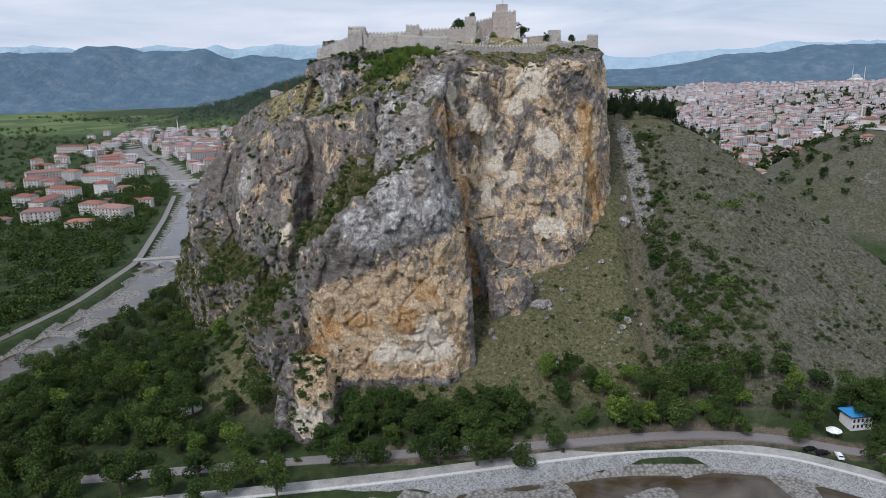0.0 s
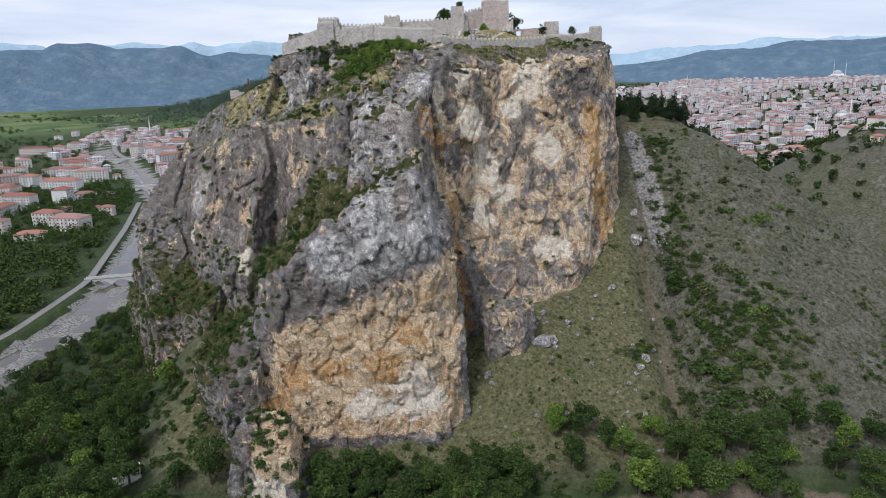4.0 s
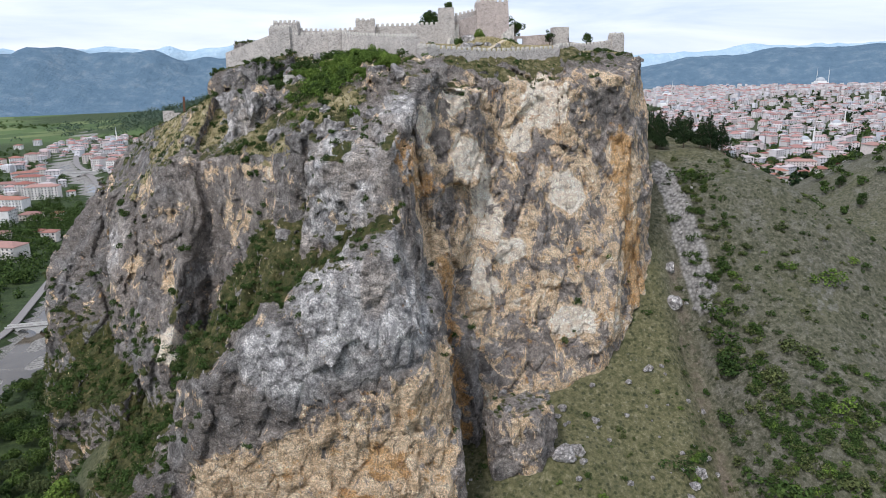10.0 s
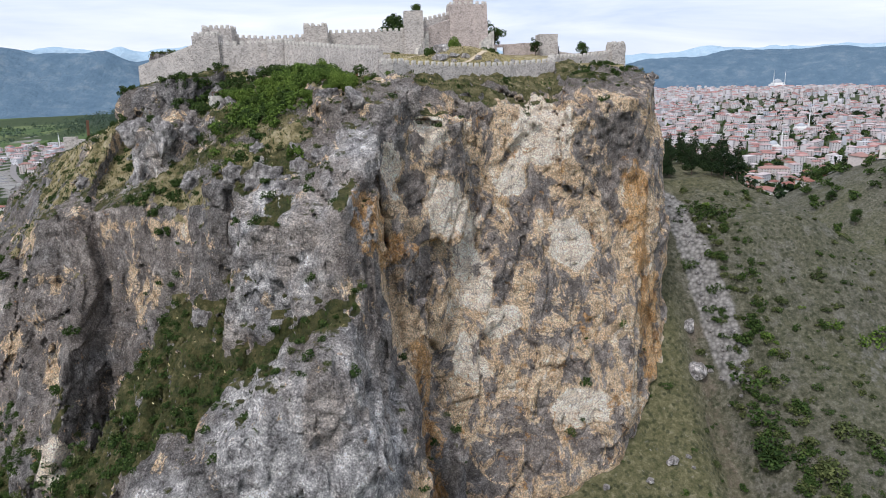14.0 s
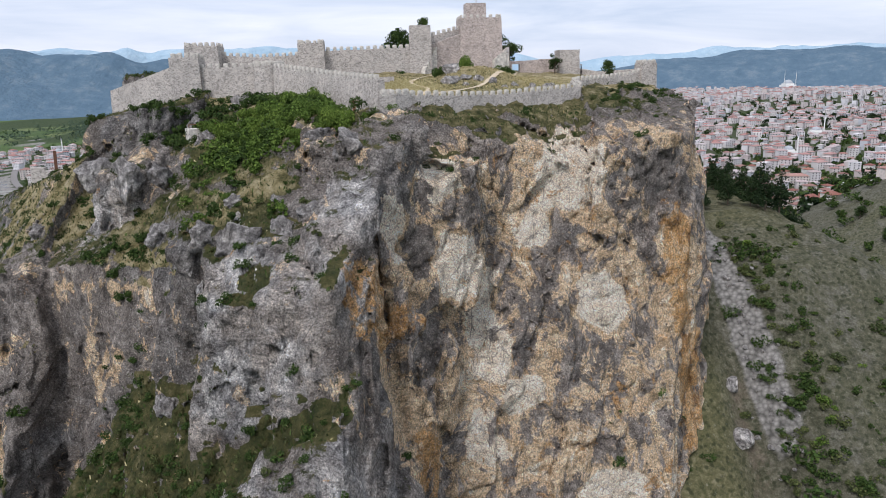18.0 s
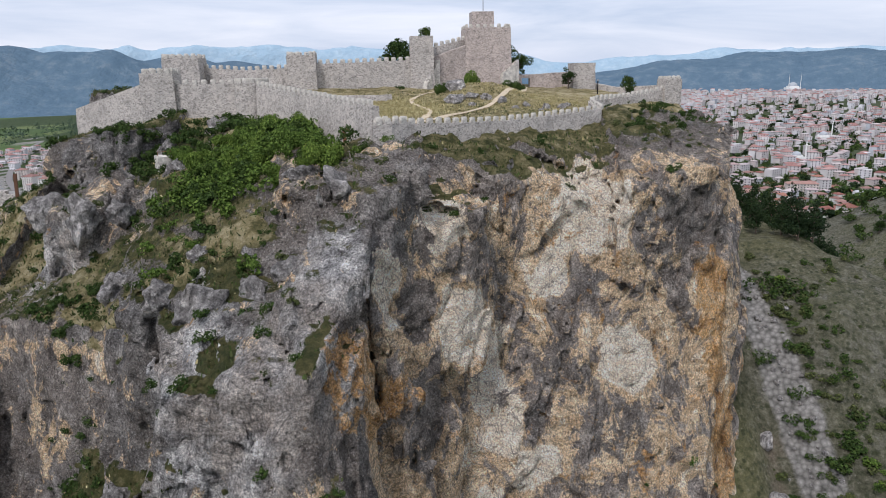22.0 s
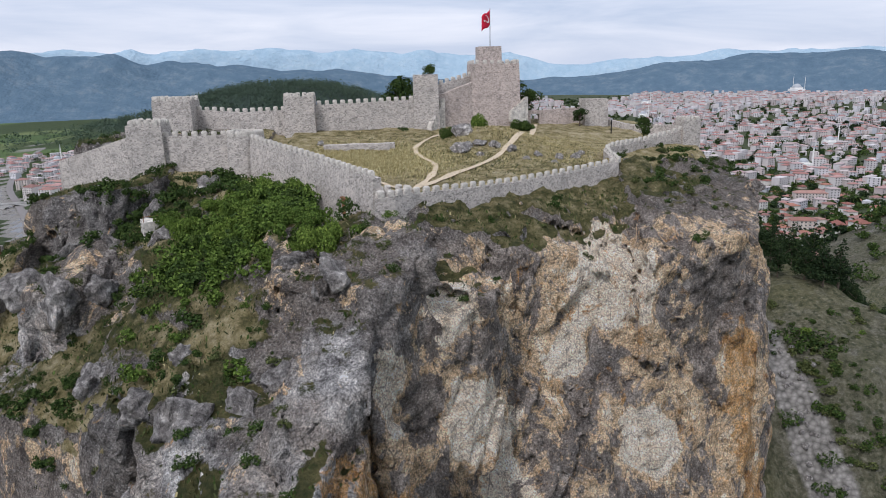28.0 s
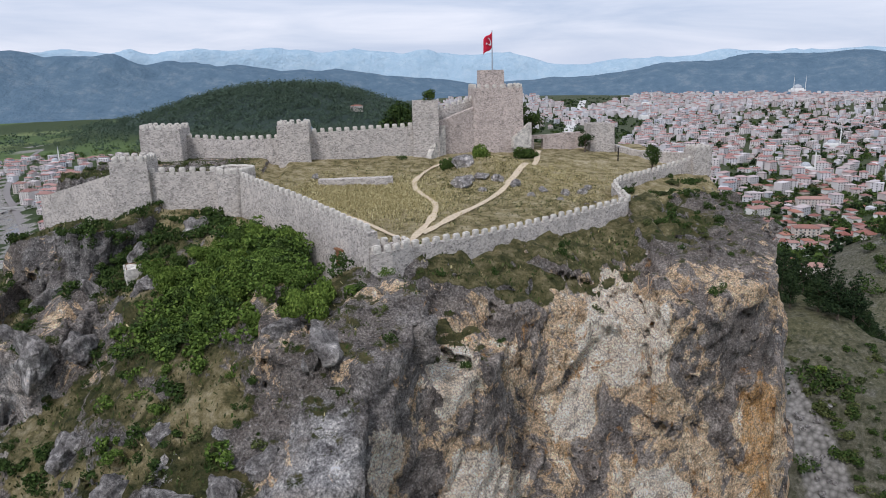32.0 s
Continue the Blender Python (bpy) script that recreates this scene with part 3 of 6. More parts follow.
# lower left crags
block([(-50, 250), (-60, 285), (-84, 300), (-88, 282), (-84, 260), (-70, 246), (-58, 246)], 25, 0.12, (-56, 250, 47, 0.5, 0.15))
block([(-39, 216), (-40, 236), (-60, 238), (-63, 220), (-50, 213)], 8, 0.2, (-50, 226, 27, -0.12, 0.3))
block([(-55, 239), (-53, 246), (-68, 254), (-77, 246), (-66, 238)], 20, 0.12, (-62, 243, 38, 0.2, 0.4))
block([(-82, 284), (-74, 320), (-112, 345), (-126, 330), (-112, 300)], 25, 0.14, (-100, 315, 44, 0.45, 0.2))
# upper outcrops
block([(-46, 307), (-38, 312), (-37, 326), (-50, 331), (-57, 321), (-55, 312)], 110, 0.16, (-52, 316, 127.5, 0.1, 0.3))
block([(-34, 317), (-28, 322), (-32, 332), (-42, 330), (-42, 320)], 112, 0.18, (-36, 324, 129, 0.1, 0.2))
block([(-48, 336), (-36, 342), (-38, 356), (-66, 362), (-68, 350)], 130, 0.20, (-50, 348, 137, 0.2, 0.1))
block([(-28, 333), (-14, 326), (-10, 334), (-22, 343)], 130, 0.25, (-20, 334, 136.5, 0, 0.1))
block([(-16, 279), (-3, 283), (-4, 296), (-28, 300), (-33, 288)], 110, 0.14, (-18, 287, 122, 0.15, 0.25))
block([(-34, 284), (-28, 282), (-24, 292), (-36, 296)], 104, 0.14, (-30, 288, 119, 0.2, 0.2))
block([(2, 284), (10, 293), (6, 311), (-14, 309), (-12, 291)], 116, 0.10, (-3, 295, 134.2, 0.05, 0.22))
block([(-75, 307), (-63, 303), (-58, 313), (-70, 320)], 100, 0.16, (-67, 311, 111, 0.3, 0.3))
block([(-99, 329), (-89, 324), (-80, 336), (-92, 346)], 60, 0.08, (-90, 335, 97, 0.6, 0.3))
# orange pillar in the cleft and a great fallen block below
block([(7, 277), (15, 273), (18, 280), (12, 288)], 40, 0.02, (12, 280, 66, 0, 0.5))
block([(-3, 280), (7, 276), (14, 285), (4, 294), (-4, 292)], 60, 0.10, (4, 284, 113, 0.1, 0.35))
block([(4, 292), (9, 290), (17, 296), (22, 303), (6, 308)], 112, 0.10, (12, 297, 127, 0.0, 0.35), floor=104)
# second slab above the turf ramp
block([(-27, 271), (-7, 264), (2, 277), (3, 292), (-26, 297)], 100, 0.07, (-13, 266, 112.6, 0.35, 0.62))
# far left flank above the river
block([(-100, 327), (-90, 360), (-100, 402), (-146, 392), (-136, 354), (-124, 343)], 55, 0.12, (-67.5, 309.6, 107.5, 1.0, 0.62), (-81, 362, 120.5, 0.45, 0.06), (-138, 391, 62, 1.9, 0.0), (-126, 350, 55, 0.3, 1.5))
block([(-124, 349), (-110, 372), (-150, 420), (-168, 400), (-150, 366)], 8, 0.34, (-140, 380, 46, 0.9, 0.1))
block([(18, 264), (30, 262.5), (36, 267), (35, 277), (22, 277), (16, 270)], 38, 0.06, (26, 268, 48, 0.10, 0.15))
VOX = 0.64
TURF_BLOCKS = (11, 12)


def facets(x, y, z, size, seed, groove):
    """Blocky relief: every cell of a jittered lattice is a tilted plane of its own height, parted from the next by an open joint."""
    q = [(np.asarray(v, np.float32) / size + 200) for v in (x, y, z)]
    i0 = [np.floor(v - 0.5).astype(np.int32) for v in q]
    best = np.full(len(q[0]), 9, np.float32)
    second = np.full(len(q[0]), 9, np.float32)
    out = np.zeros(len(q[0]), np.float32)
    for a in (0, 1):
        for b in (0, 1):
            for c in (0, 1):
                i = [i0[0] + a, i0[1] + b, i0[2] + c]
                k = [LATTICE[(i[0] + s * 5 + seed) & 31, (i[1] + s * 11) & 31, (i[2] + s * 3 + seed) & 31] for s in range(3)]
                d = [q[n] - (i[n] + 0.5 + 0.8 * (k[n] - 0.5)) for n in range(3)]
                r = d[0] ** 2 + d[1] ** 2 + d[2] ** 2
                v = 0.7 * (LATTICE[(i[0] + 17) & 31, (i[1] + 23 + seed) & 31, i[2] & 31] - 0.5) + 0.9 * ((k[0] - 0.5) * d[1] + (k[1] - 0.5) * d[2] + (k[2] - 0.5) * d[0])
                near = r < best
                second = np.where(near, best, np.minimum(second, r))
                best = np.where(near, r, best)
                out = np.where(near, v, out)
    gap = np.sqrt(second) - np.sqrt(best)
    return out * 2 + groove * np.exp(-(gap / 0.09) ** 2)


def rock_field():
    gx, gy, gz = np.arange(-166, 93, VOX), np.arange(207, 412, VOX), np.arange(-2, 146, VOX)
    def base(x, y, z, own=False):
        best, who = None, None
        for n, planes in enumerate(BLOCKS):
            d = None
            for a, b, c, e in planes:
                v = np.float32(a) * x + np.float32(b) * y + np.float32(c) * z + np.float32(e)
                d = v if d is None else np.maximum(d, v)
            if best is None:
                best = d
                who = np.zeros(d.shape, np.int8) if own else None
            else:
                if own:
                    who = np.where(d < best, n, who)
                h = np.maximum(1.6 - np.abs(best - d), 0) / 1.6
                best = np.minimum(best, d) - h * h * 0.4
        return (best, who) if own else best
    S = 3
    mid = [v[::S] + VOX for v in (gx, gy, gz)]
    X, Y, Z = (v.astype(np.float32) for v in np.meshgrid(*mid, indexing="ij", sparse=True))
    F = base(X, Y, Z).astype(np.float32)
    for a, n in enumerate((len(gx), len(gy), len(gz))):
        F = np.repeat(F, S, axis=a)
        F = F[tuple(slice(0, n) if k == a else slice(None) for k in range(3))]
    near = np.abs(F) < 8.5
    ii = np.nonzero(near)
    x, y, z = gx[ii[0]], gy[ii[1]], gz[ii[2]]
    up = np.clip((z - 128) / 6, 0, 1) * np.clip((y - 314 - 0.64 * (x - 7)) / 8, 0, 1)
    up = up * np.clip((x + 30) / 6, 0, 1)
    calm = 1 - 0.85 * up
    wx, wy, wz = (vnoise(x + o, y + 3 * o, z - o, 19) for o in (0, 57, 133))
    x1, y1, z1 = x + 1.6 * wx * calm, y + 1.6 * wy * calm, z + 1.5 * wz * calm
    f, who = base(x1.astype(np.float32), y1.astype(np.float32), z1.astype(np.float32), True)
    soft = np.isin(who, TURF_BLOCKS) * np.clip((z - 92) / 10, 0, 1)
    calm = np.where(np.isin(who, YARD), 0.08, calm * (1 - 0.6 * soft))
    calm = np.where(who == len(BLOCKS) - 1, 0.8, np.where(who == 6, 0.72 * calm, calm))
    u = z * 0.86 - 0.46 * x - 0.36 * y
    v = 0.8 * x - 0.5 * y + 0.3 * z
    w = 0.55 * x + 0.78 * y - 0.2 * z
    dx = 0.7 * vnoise(x, y, z, 5)
    bed = vnoise(0.3 * x, 0.3 * y, u, 3.4)
    rough = 1.2 * facets(v + dx, w, 0.7 * u, 9.0, 3, 0.6) + 0.7 * facets(1.2 * v, w + dx, 0.8 * u, 4.2, 9, 0.45) + 0.42 * facets(v, w, 1.5 * u, 2.2, 14, 0.2)
    f = f + calm * (rough + 0.25 * bed - 0.15)
    F[ii] = f
    F[[0, -1]] = 50
    F[:, [0, -1]] = 50
    F[:, :, -1] = 50
    return gx, gy, gz, F


def surface(gx, gy, gz, F):
    """Surface nets: one vertex in each cell that the surface crosses."""
    S = F < 0
    n = np.zeros(tuple(s - 1 for s in F.shape), np.int8)
    offs = [(a, b, c) for a in (0, 1) for b in (0, 1) for c in (0, 1)]
    sx, sy, sz = n.shape
    for a, b, c in offs:
        n += S[a:a + sx, b:b + sy, c:c + sz]
    act = np.nonzero((n > 0) & (n < 8))
    val = {o: F[act[0] + o[0], act[1] + o[1], act[2] + o[2]] for o in offs}
    total, count = np.zeros((len(act[0]), 3)), np.zeros(len(act[0]))
    for o in offs:
        for ax in range(3):
            if o[ax]:
                continue
            p = tuple(1 if i == ax else o[i] for i in range(3))
            a, b = val[o], val[p]
            cross = (a < 0) != (b < 0)
            t = np.where(cross, a / np.where(cross, a - b, 1), 0)
            at = np.tile(np.array(o, float), (len(a), 1))
            at[:, ax] = t
            total += at * cross[:, None]
            count += cross
    verts = total / count[:, None] + np.stack(act, -1)
    verts = np.stack([gx[0] + verts[:, 0] * VOX, gy[0] + verts[:, 1] * VOX, gz[0] + verts[:, 2] * VOX], -1)
    ids = np.full(n.shape, -1, np.int32)
    ids[act] = np.arange(len(act[0]))
    quads = []
    for ax in range(3):
        o = [slice(1, None)] * 3
        lo, hi = list(o), list(o)
        lo[ax], hi[ax] = slice(0, -1), slice(1, None)
        A, B = S[tuple(lo)], S[tuple(hi)]
        for flip in (False, True):
            e = np.nonzero((A & ~B) if not flip else (~A & B))
            e = [v + (0 if i == ax else 1) for i, v in enumerate(e)]
            u, v = [i for i in range(3) if i != ax]
            if ax == 1:
                u, v = v, u
            q = []
            for du, dv in ((1, 1), (0, 1), (0, 0), (1, 0)):
                c = list(e)
                c[u] = e[u] - du
                c[v] = e[v] - dv
                ok = [np.clip(c[i], 0, n.shape[i] - 1) for i in range(3)]
                q.append(ids[tuple(ok)])
            q = np.stack(q, -1)
            q = q[(q >= 0).all(1)]
            quads.append(q[:, ::-1] if flip else q)
    return verts, np.concatenate(quads)


# where the rock has broken fresh, stained or grown over: x, y, z, reach and how tall it is to its width
CREAM_SPOTS = [(39, 312, 123.5, 7.5, 0.95), (39, 317, 129, 5, 0.6), (46, 306, 98, 4.5, 1), (20.6, 302, 101, 3.6, 1.7), (21.8, 300, 92, 4.2, 1.4), (12.9, 296, 126, 4.2, 1), (4, 287, 119, 3, 1.6), (27, 298, 82, 4.6, 0.9), (18.3, 295, 76, 4.2, 1.2), (15, 295, 109, 4.5, 1.3), (-7.5, 241.4, 30, 9, 1), (-20, 240, 26, 8, 0.7), (-107.6, 333, 60, 6, 1.2), (-68, 285, 62, 6, 0.8), (46, 296, 61, 8, 0.5), (-49, 215, 12, 7, 0.7), (32.6, 308, 114, 3.6, 1)]
DARK_SPOTS = [(33, 304, 99, 5.5, 1), (43, 303, 87, 7, 0.7), (21.7, 315, 134, 6, 0.4), (7.6, 290, 114, 4, 1.2), (52, 311, 122, 7, 1), (8.6, 285, 98, 5, 1.5), (37, 308, 110, 4, 0.5), (18, 299, 119, 4, 0.8), (46, 302, 82, 5, 0.8), (16.6, 298.5, 127, 3, 1), (20.5, 289, 53, 6, 1.2), (61, 314, 121, 6, 1.1), (71, 325, 118, 6, 1.1), (28, 300, 90, 4, 0.8)]
RUST_SPOTS = [(-0.7, 274.6, 110, 5, 1.2), (1.4, 277, 104, 4.5, 1.2), (-2, 273.5, 115, 3.5, 1), (-43.7, 242.7, 34.8, 6, 0.8), (-34, 242, 38, 6, 0.6), (-17.7, 241.6, 39, 6, 0.6), (-7.6, 242.6, 49, 4, 1), (-51, 244, 26, 5, 1), (7, 284, 105, 3, 1)]
RUST_STREAKS = [(63.5, 313, 109, 4, 2), (64, 310, 96, 4, 2), (68, 312, 79, 5, 2), (70, 313, 68, 5, 1.5), (7.3, 278, 70, 4, 3), (8.6, 276.5, 54, 4, 2.5), (10, 275.7, 41, 4, 2), (8, 280.5, 80, 4, 2)]
PALE_SLABS = [(-8, 272, 114, 7, 1), (-4, 280, 122, 6, 1), (-20, 275, 112, 7, 1), (-18, 267, 102, 7, 1), (-12, 266, 107, 5, 1), (-25, 270, 97, 5, 1), (-14, 250, 84, 12, 1), (-4, 254, 84, 9, 1.6), (-30, 248, 72, 9, 0.8), (-2, 284, 122, 6, 1), (-18, 287, 121, 6, 0.7), (-96, 326, 80, 8, 1.2), (-50, 310, 118, 7, 1)]
GREEN_TURF = [(-50, 255, 70.7, 5, 1), (-43, 259, 76, 5, 1), (-34, 262, 82, 5, 1), (-28, 266, 86, 5, 1), (-19, 264.4, 91.6, 5, 1), (-11, 263, 97, 4, 1), (-27, 316, 127.4, 8, 0.8), (-24, 270.6, 100, 2.5, 1), (-17.3, 273, 115, 3, 1), (-58, 276, 62, 6, 1), (-35, 335, 131, 6, 1)]
DRY_TURF = [(-14.4, 290.6, 127.3, 4, 1), (-19, 290, 125, 3.5, 1), (-26, 290, 121.5, 3.5, 1), (-34.5, 291, 113.6, 5, 1), (-41, 295, 111, 5, 1), (-47.7, 298.4, 107.8, 6, 1), (-66, 332, 119, 7, 1), (-71, 324, 113, 6, 1), (-61, 322, 117, 6, 1), (-78, 342, 112, 7, 1), (-86, 327, 99.6, 5, 1), (-32, 352, 136, 5, 1), (-76, 352, 116, 9, 1)]


def patches(x, y, z, spots):
    """How strongly a point lies within any of the spots, 0 to 1."""
    out = np.zeros(len(x))
    wx, wz = x + 2.4 * vnoise(x, y, z, 6) + 1.3 * vnoise(x, y, z, 2.6), z + 2.4 * vnoise(y, z, x, 6) + 1.3 * vnoise(y, z, x, 2.6)
    for cx, cy, cz, r, tall in spots:
        d = ((wx - cx) ** 2 + 0.5 * (y - cy) ** 2) / (r * r) + ((wz - cz) / (r * tall)) ** 2
        out = np.maximum(out, 1 - sstep(0.35, 1.7, d))
    return out


def build_rock():
    gx, gy, gz, F = rock_field()
    verts, quads = surface(gx, gy, gz, F)
    gz_here = ground_z(verts[:, 0], verts[:, 1])
    keep = (verts[:, 2] > gz_here - 3)[quads].any(1)
    quads = quads[keep]
    used = np.unique(quads)
    remap = np.full(len(verts), -1)
    remap[used] = np.arange(len(used))
    verts, quads = verts[used], remap[quads]
    me = mesh_np("rock_hill", verts, quads, ROCK, False)
    nrm = np.zeros(len(verts) * 3, np.float32)
    me.vertices.foreach_get("normal", nrm)
    nrm = nrm.reshape(-1, 3)
    x, y, z = verts.T
    slant = z - 36 - 0.40 * (x + 50)
    main = sstep(7, 12, x) * sstep(276, 283, y) * (1 - sstep(130, 136, z))
    nose = sstep(-60, -50, x) * (1 - sstep(6, 10, x)) * (1 - sstep(256, 266, y)) * (1 - sstep(9, 20, slant)) * sstep(14, 18, z)
    flank = 0.62 * sstep(-14, -6, x) * (1 - sstep(12, 18, x)) * sstep(270, 276, y) * (1 - sstep(300, 308, y)) * sstep(70, 84, z) * (1 - sstep(118, 126, z))
    ridge = 0.22 * sstep(-34, -18, x) * (1 - sstep(8, 14, x)) * sstep(262, 270, y) * sstep(90, 100, z)
    dark, cream = patches(x, y, z, DARK_SPOTS), patches(x, y, z, CREAM_SPOTS)
    slab = patches(x, y, z, PALE_SLABS)
    roam = 0.16 + 0.22 * vnoise(x, y, z, 24) + 0.14 * vnoise(x, y, z, 9)
    fresh = np.maximum.reduce([0.55 * main, flank, 0.85 * nose, ridge, roam]) + 0.4 * cream - 0.34 * dark - 0.25 * slab
    add_attr(me, "fresh", np.clip(fresh, 0, 1.1))
    add_attr(me, "slab", slab)
    add_attr(me, "cream", np.clip(0.95 * cream + 0.22 * main + 0.05 * nose - 0.5 * dark, 0, 1))
    rust = np.maximum(patches(x, y, z, RUST_SPOTS), patches(x, y, z, RUST_STREAKS))
    add_attr(me, "rust", np.clip(0.60 * rust + 0.14 * main + 0.22 * nose, 0, 1))
    inside = sstep(0, 3, (y - 311) - 0.64 * (x - 7)) * sstep(-3, 2, x + 25 + 0 * y) * sstep(132, 136, z)
    ramp = (1 - sstep(3, 7, np.abs(z - 93.2 - 0.62 * (y - 270) - 0.72 * (x + 22)))) * sstep(-80, -66, x) * (1 - sstep(-7, -3, x)) * sstep(0, 4, y - 256 + 0.12 * (x + 20)) * (1 - sstep(290, 296, y))
    green_turf, dry_turf = patches(x, y, z, GREEN_TURF), patches(x, y, z, DRY_TURF)
    up = sstep(0.25, 0.6, nrm[:, 2])
    g = sstep(0.55, 0.92, nrm[:, 2]) * 0.42 + 0.62 * ramp * sstep(0.1, 0.5, nrm[:, 2]) + 0.3 * inside
    g = g + 0.55 * np.maximum(green_turf, dry_turf) * (0.25 + 0.75 * up)
    wild = sstep(-0.15, 0.35, vnoise(x, y, 1.6 * z, 11)) * sstep(2, -8, x) * sstep(84, 100, z) * (1 - inside)
    g = g + 0.4 * wild * (0.3 + 0.7 * up)
    g = g - 0.3 * main * (1 - inside) * (1 - sstep(0.75, 0.95, nrm[:, 2]))
    field = np.full(len(x), 99.0)
    who = np.zeros(len(x), int)
    for n, planes in enumerate(BLOCKS):
        d = np.max([a * x + b * y + c * z + e for a, b, c, e in planes], axis=0)
        who = np.where(d < field, n, who)
        field = np.minimum(field, d)
    open_slope = np.isin(who, TURF_BLOCKS) * sstep(0.4, 0.7, nrm[:, 2]) * sstep(86, 98, z)
    ledge = -((y - 311) - 0.64 * (x - 7))
    shelf = sstep(-2, 1, ledge) * (1 - sstep(10, 18, ledge)) * sstep(6, 12, x) * (1 - sstep(56, 68, x)) * sstep(126, 130, z) * sstep(0.4, 0.7, nrm[:, 2])
    g = np.maximum(g, 0.46 * open_slope) + 0.62 * shelf
    yard = np.isin(who, YARD) * sstep(0.5, 0.8, nrm[:, 2])
    g = np.maximum(g, 0.75 * yard)
    g = g + 0.62 * sstep(-62, -74, x) * (1 - sstep(40, 62, z)) * sstep(0.0, 0.4, nrm[:, 2])
    add_attr(me, "grass", g)
    yellow = 0.9 * np.maximum(inside, yard) + 0.6 * dry_turf + 0.25 * wild + 0.3 * open_slope + 0.4 * shelf + 0.25 * ramp
    add_attr(me, "straw", np.clip(yellow - 0.4 * green_turf + 0.35 * vnoise(x, y, z, 12) * open_slope, 0, 1))
    ob = part("rock_hill", me)
    tagged(ob, "steep craggy limestone hill of grey and tan rock", "rock", kind="structure")
    top = np.where((F < 0).any(2), gz[F.shape[2] - 1 - np.argmax((F < 0)[:, :, ::-1], axis=2)] + 0.5 * VOX, -50)
    k = np.clip(F.shape[2] - 1 - np.argmax((F < 0)[:, :, ::-1], axis=2), 0, F.shape[2] - 2)
    lo, hi = (np.take_along_axis(F, q[:, :, None], 2)[:, :, 0] for q in (k, k + 1))
    top = np.where(top > -50, gz[k] + VOX * np.clip(-lo / np.maximum(hi - lo, 1e-3), 0, 1), -50)
    return verts, nrm, g, (gx, gy, top)


ROCK_V, ROCK_N, ROCK_G, (RX, RY, RTOP) = build_rock()


def surface_z(x, y):
    """Height of the uppermost ground or rock."""
    x, y = np.asarray(x, float), np.asarray(y, float)
    i = np.clip(((x - RX[0]) / VOX).round().astype(int), 0, len(RX) - 1)
    j = np.clip(((y - RY[0]) / VOX).round().astype(int), 0, len(RY) - 1)
    inside = (x > RX[0]) & (x < RX[-1]) & (y > RY[0]) & (y < RY[-1])
    return np.maximum(ground_z(x, y), np.where(inside, RTOP[i, j], -50))

# ---- distant mountains ----


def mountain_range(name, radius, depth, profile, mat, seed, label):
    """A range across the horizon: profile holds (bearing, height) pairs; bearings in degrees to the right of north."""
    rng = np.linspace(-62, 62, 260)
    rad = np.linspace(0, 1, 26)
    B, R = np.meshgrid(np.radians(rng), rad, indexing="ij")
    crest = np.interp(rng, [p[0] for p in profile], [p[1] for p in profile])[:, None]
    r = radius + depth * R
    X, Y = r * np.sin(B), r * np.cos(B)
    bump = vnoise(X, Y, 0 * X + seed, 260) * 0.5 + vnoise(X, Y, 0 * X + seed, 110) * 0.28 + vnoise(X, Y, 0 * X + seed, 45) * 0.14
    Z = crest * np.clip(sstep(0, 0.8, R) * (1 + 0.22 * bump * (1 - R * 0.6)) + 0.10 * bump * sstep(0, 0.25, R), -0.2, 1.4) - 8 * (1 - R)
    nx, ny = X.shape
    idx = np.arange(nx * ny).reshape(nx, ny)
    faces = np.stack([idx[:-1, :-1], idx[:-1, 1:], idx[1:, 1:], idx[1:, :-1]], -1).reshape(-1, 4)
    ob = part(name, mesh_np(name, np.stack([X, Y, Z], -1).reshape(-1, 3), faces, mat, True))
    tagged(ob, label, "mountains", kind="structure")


# Slope colours a, b, c carry the distance haze; no air is modelled.
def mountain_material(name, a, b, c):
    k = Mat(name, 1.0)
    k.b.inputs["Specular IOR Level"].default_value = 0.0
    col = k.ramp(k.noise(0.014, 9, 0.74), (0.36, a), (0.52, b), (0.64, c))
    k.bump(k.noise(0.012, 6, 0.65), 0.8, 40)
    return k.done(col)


# Blue haze is painted into both ranges, paler on the farther one.
mountain_range("mountains", 3500, 900, [(-62, 250), (-40, 258), (-29, 262), (-25, 294), (-21, 292), (-17, 260), (-12.6, 235), (-8, 218), (-4.6, 196), (-1, 171), (3.2, 140), (8, 98), (12.8, 125), (17, 150), (22.6, 195), (26.5, 230), (31, 229), (36, 228), (62, 270)], mountain_material("wooded_slopes_haze_tinted", (0.088, 0.140, 0.190), (0.108, 0.164, 0.215), (0.155, 0.205, 0.245)), 3, "long wooded mountain ridge, distance haze painted in as blue-grey")
mountain_range("mountains", 4420, 400, [(-62, 330), (-40, 340), (-26, 310), (-17, 316), (-11, 331), (-7, 334), (-2, 332), (2.4, 298), (7.2, 301), (10.2, 277), (14.6, 215), (19, 224), (24, 250), (30, 263), (36, 264), (62, 300)], mountain_material("far_slopes_haze_tinted", (0.30, 0.42, 0.51), (0.34, 0.455, 0.54), (0.39, 0.50, 0.57)), 40, "far mountain range on the horizon, painted pale blue for haze")

# ---- river, banks, roads ----


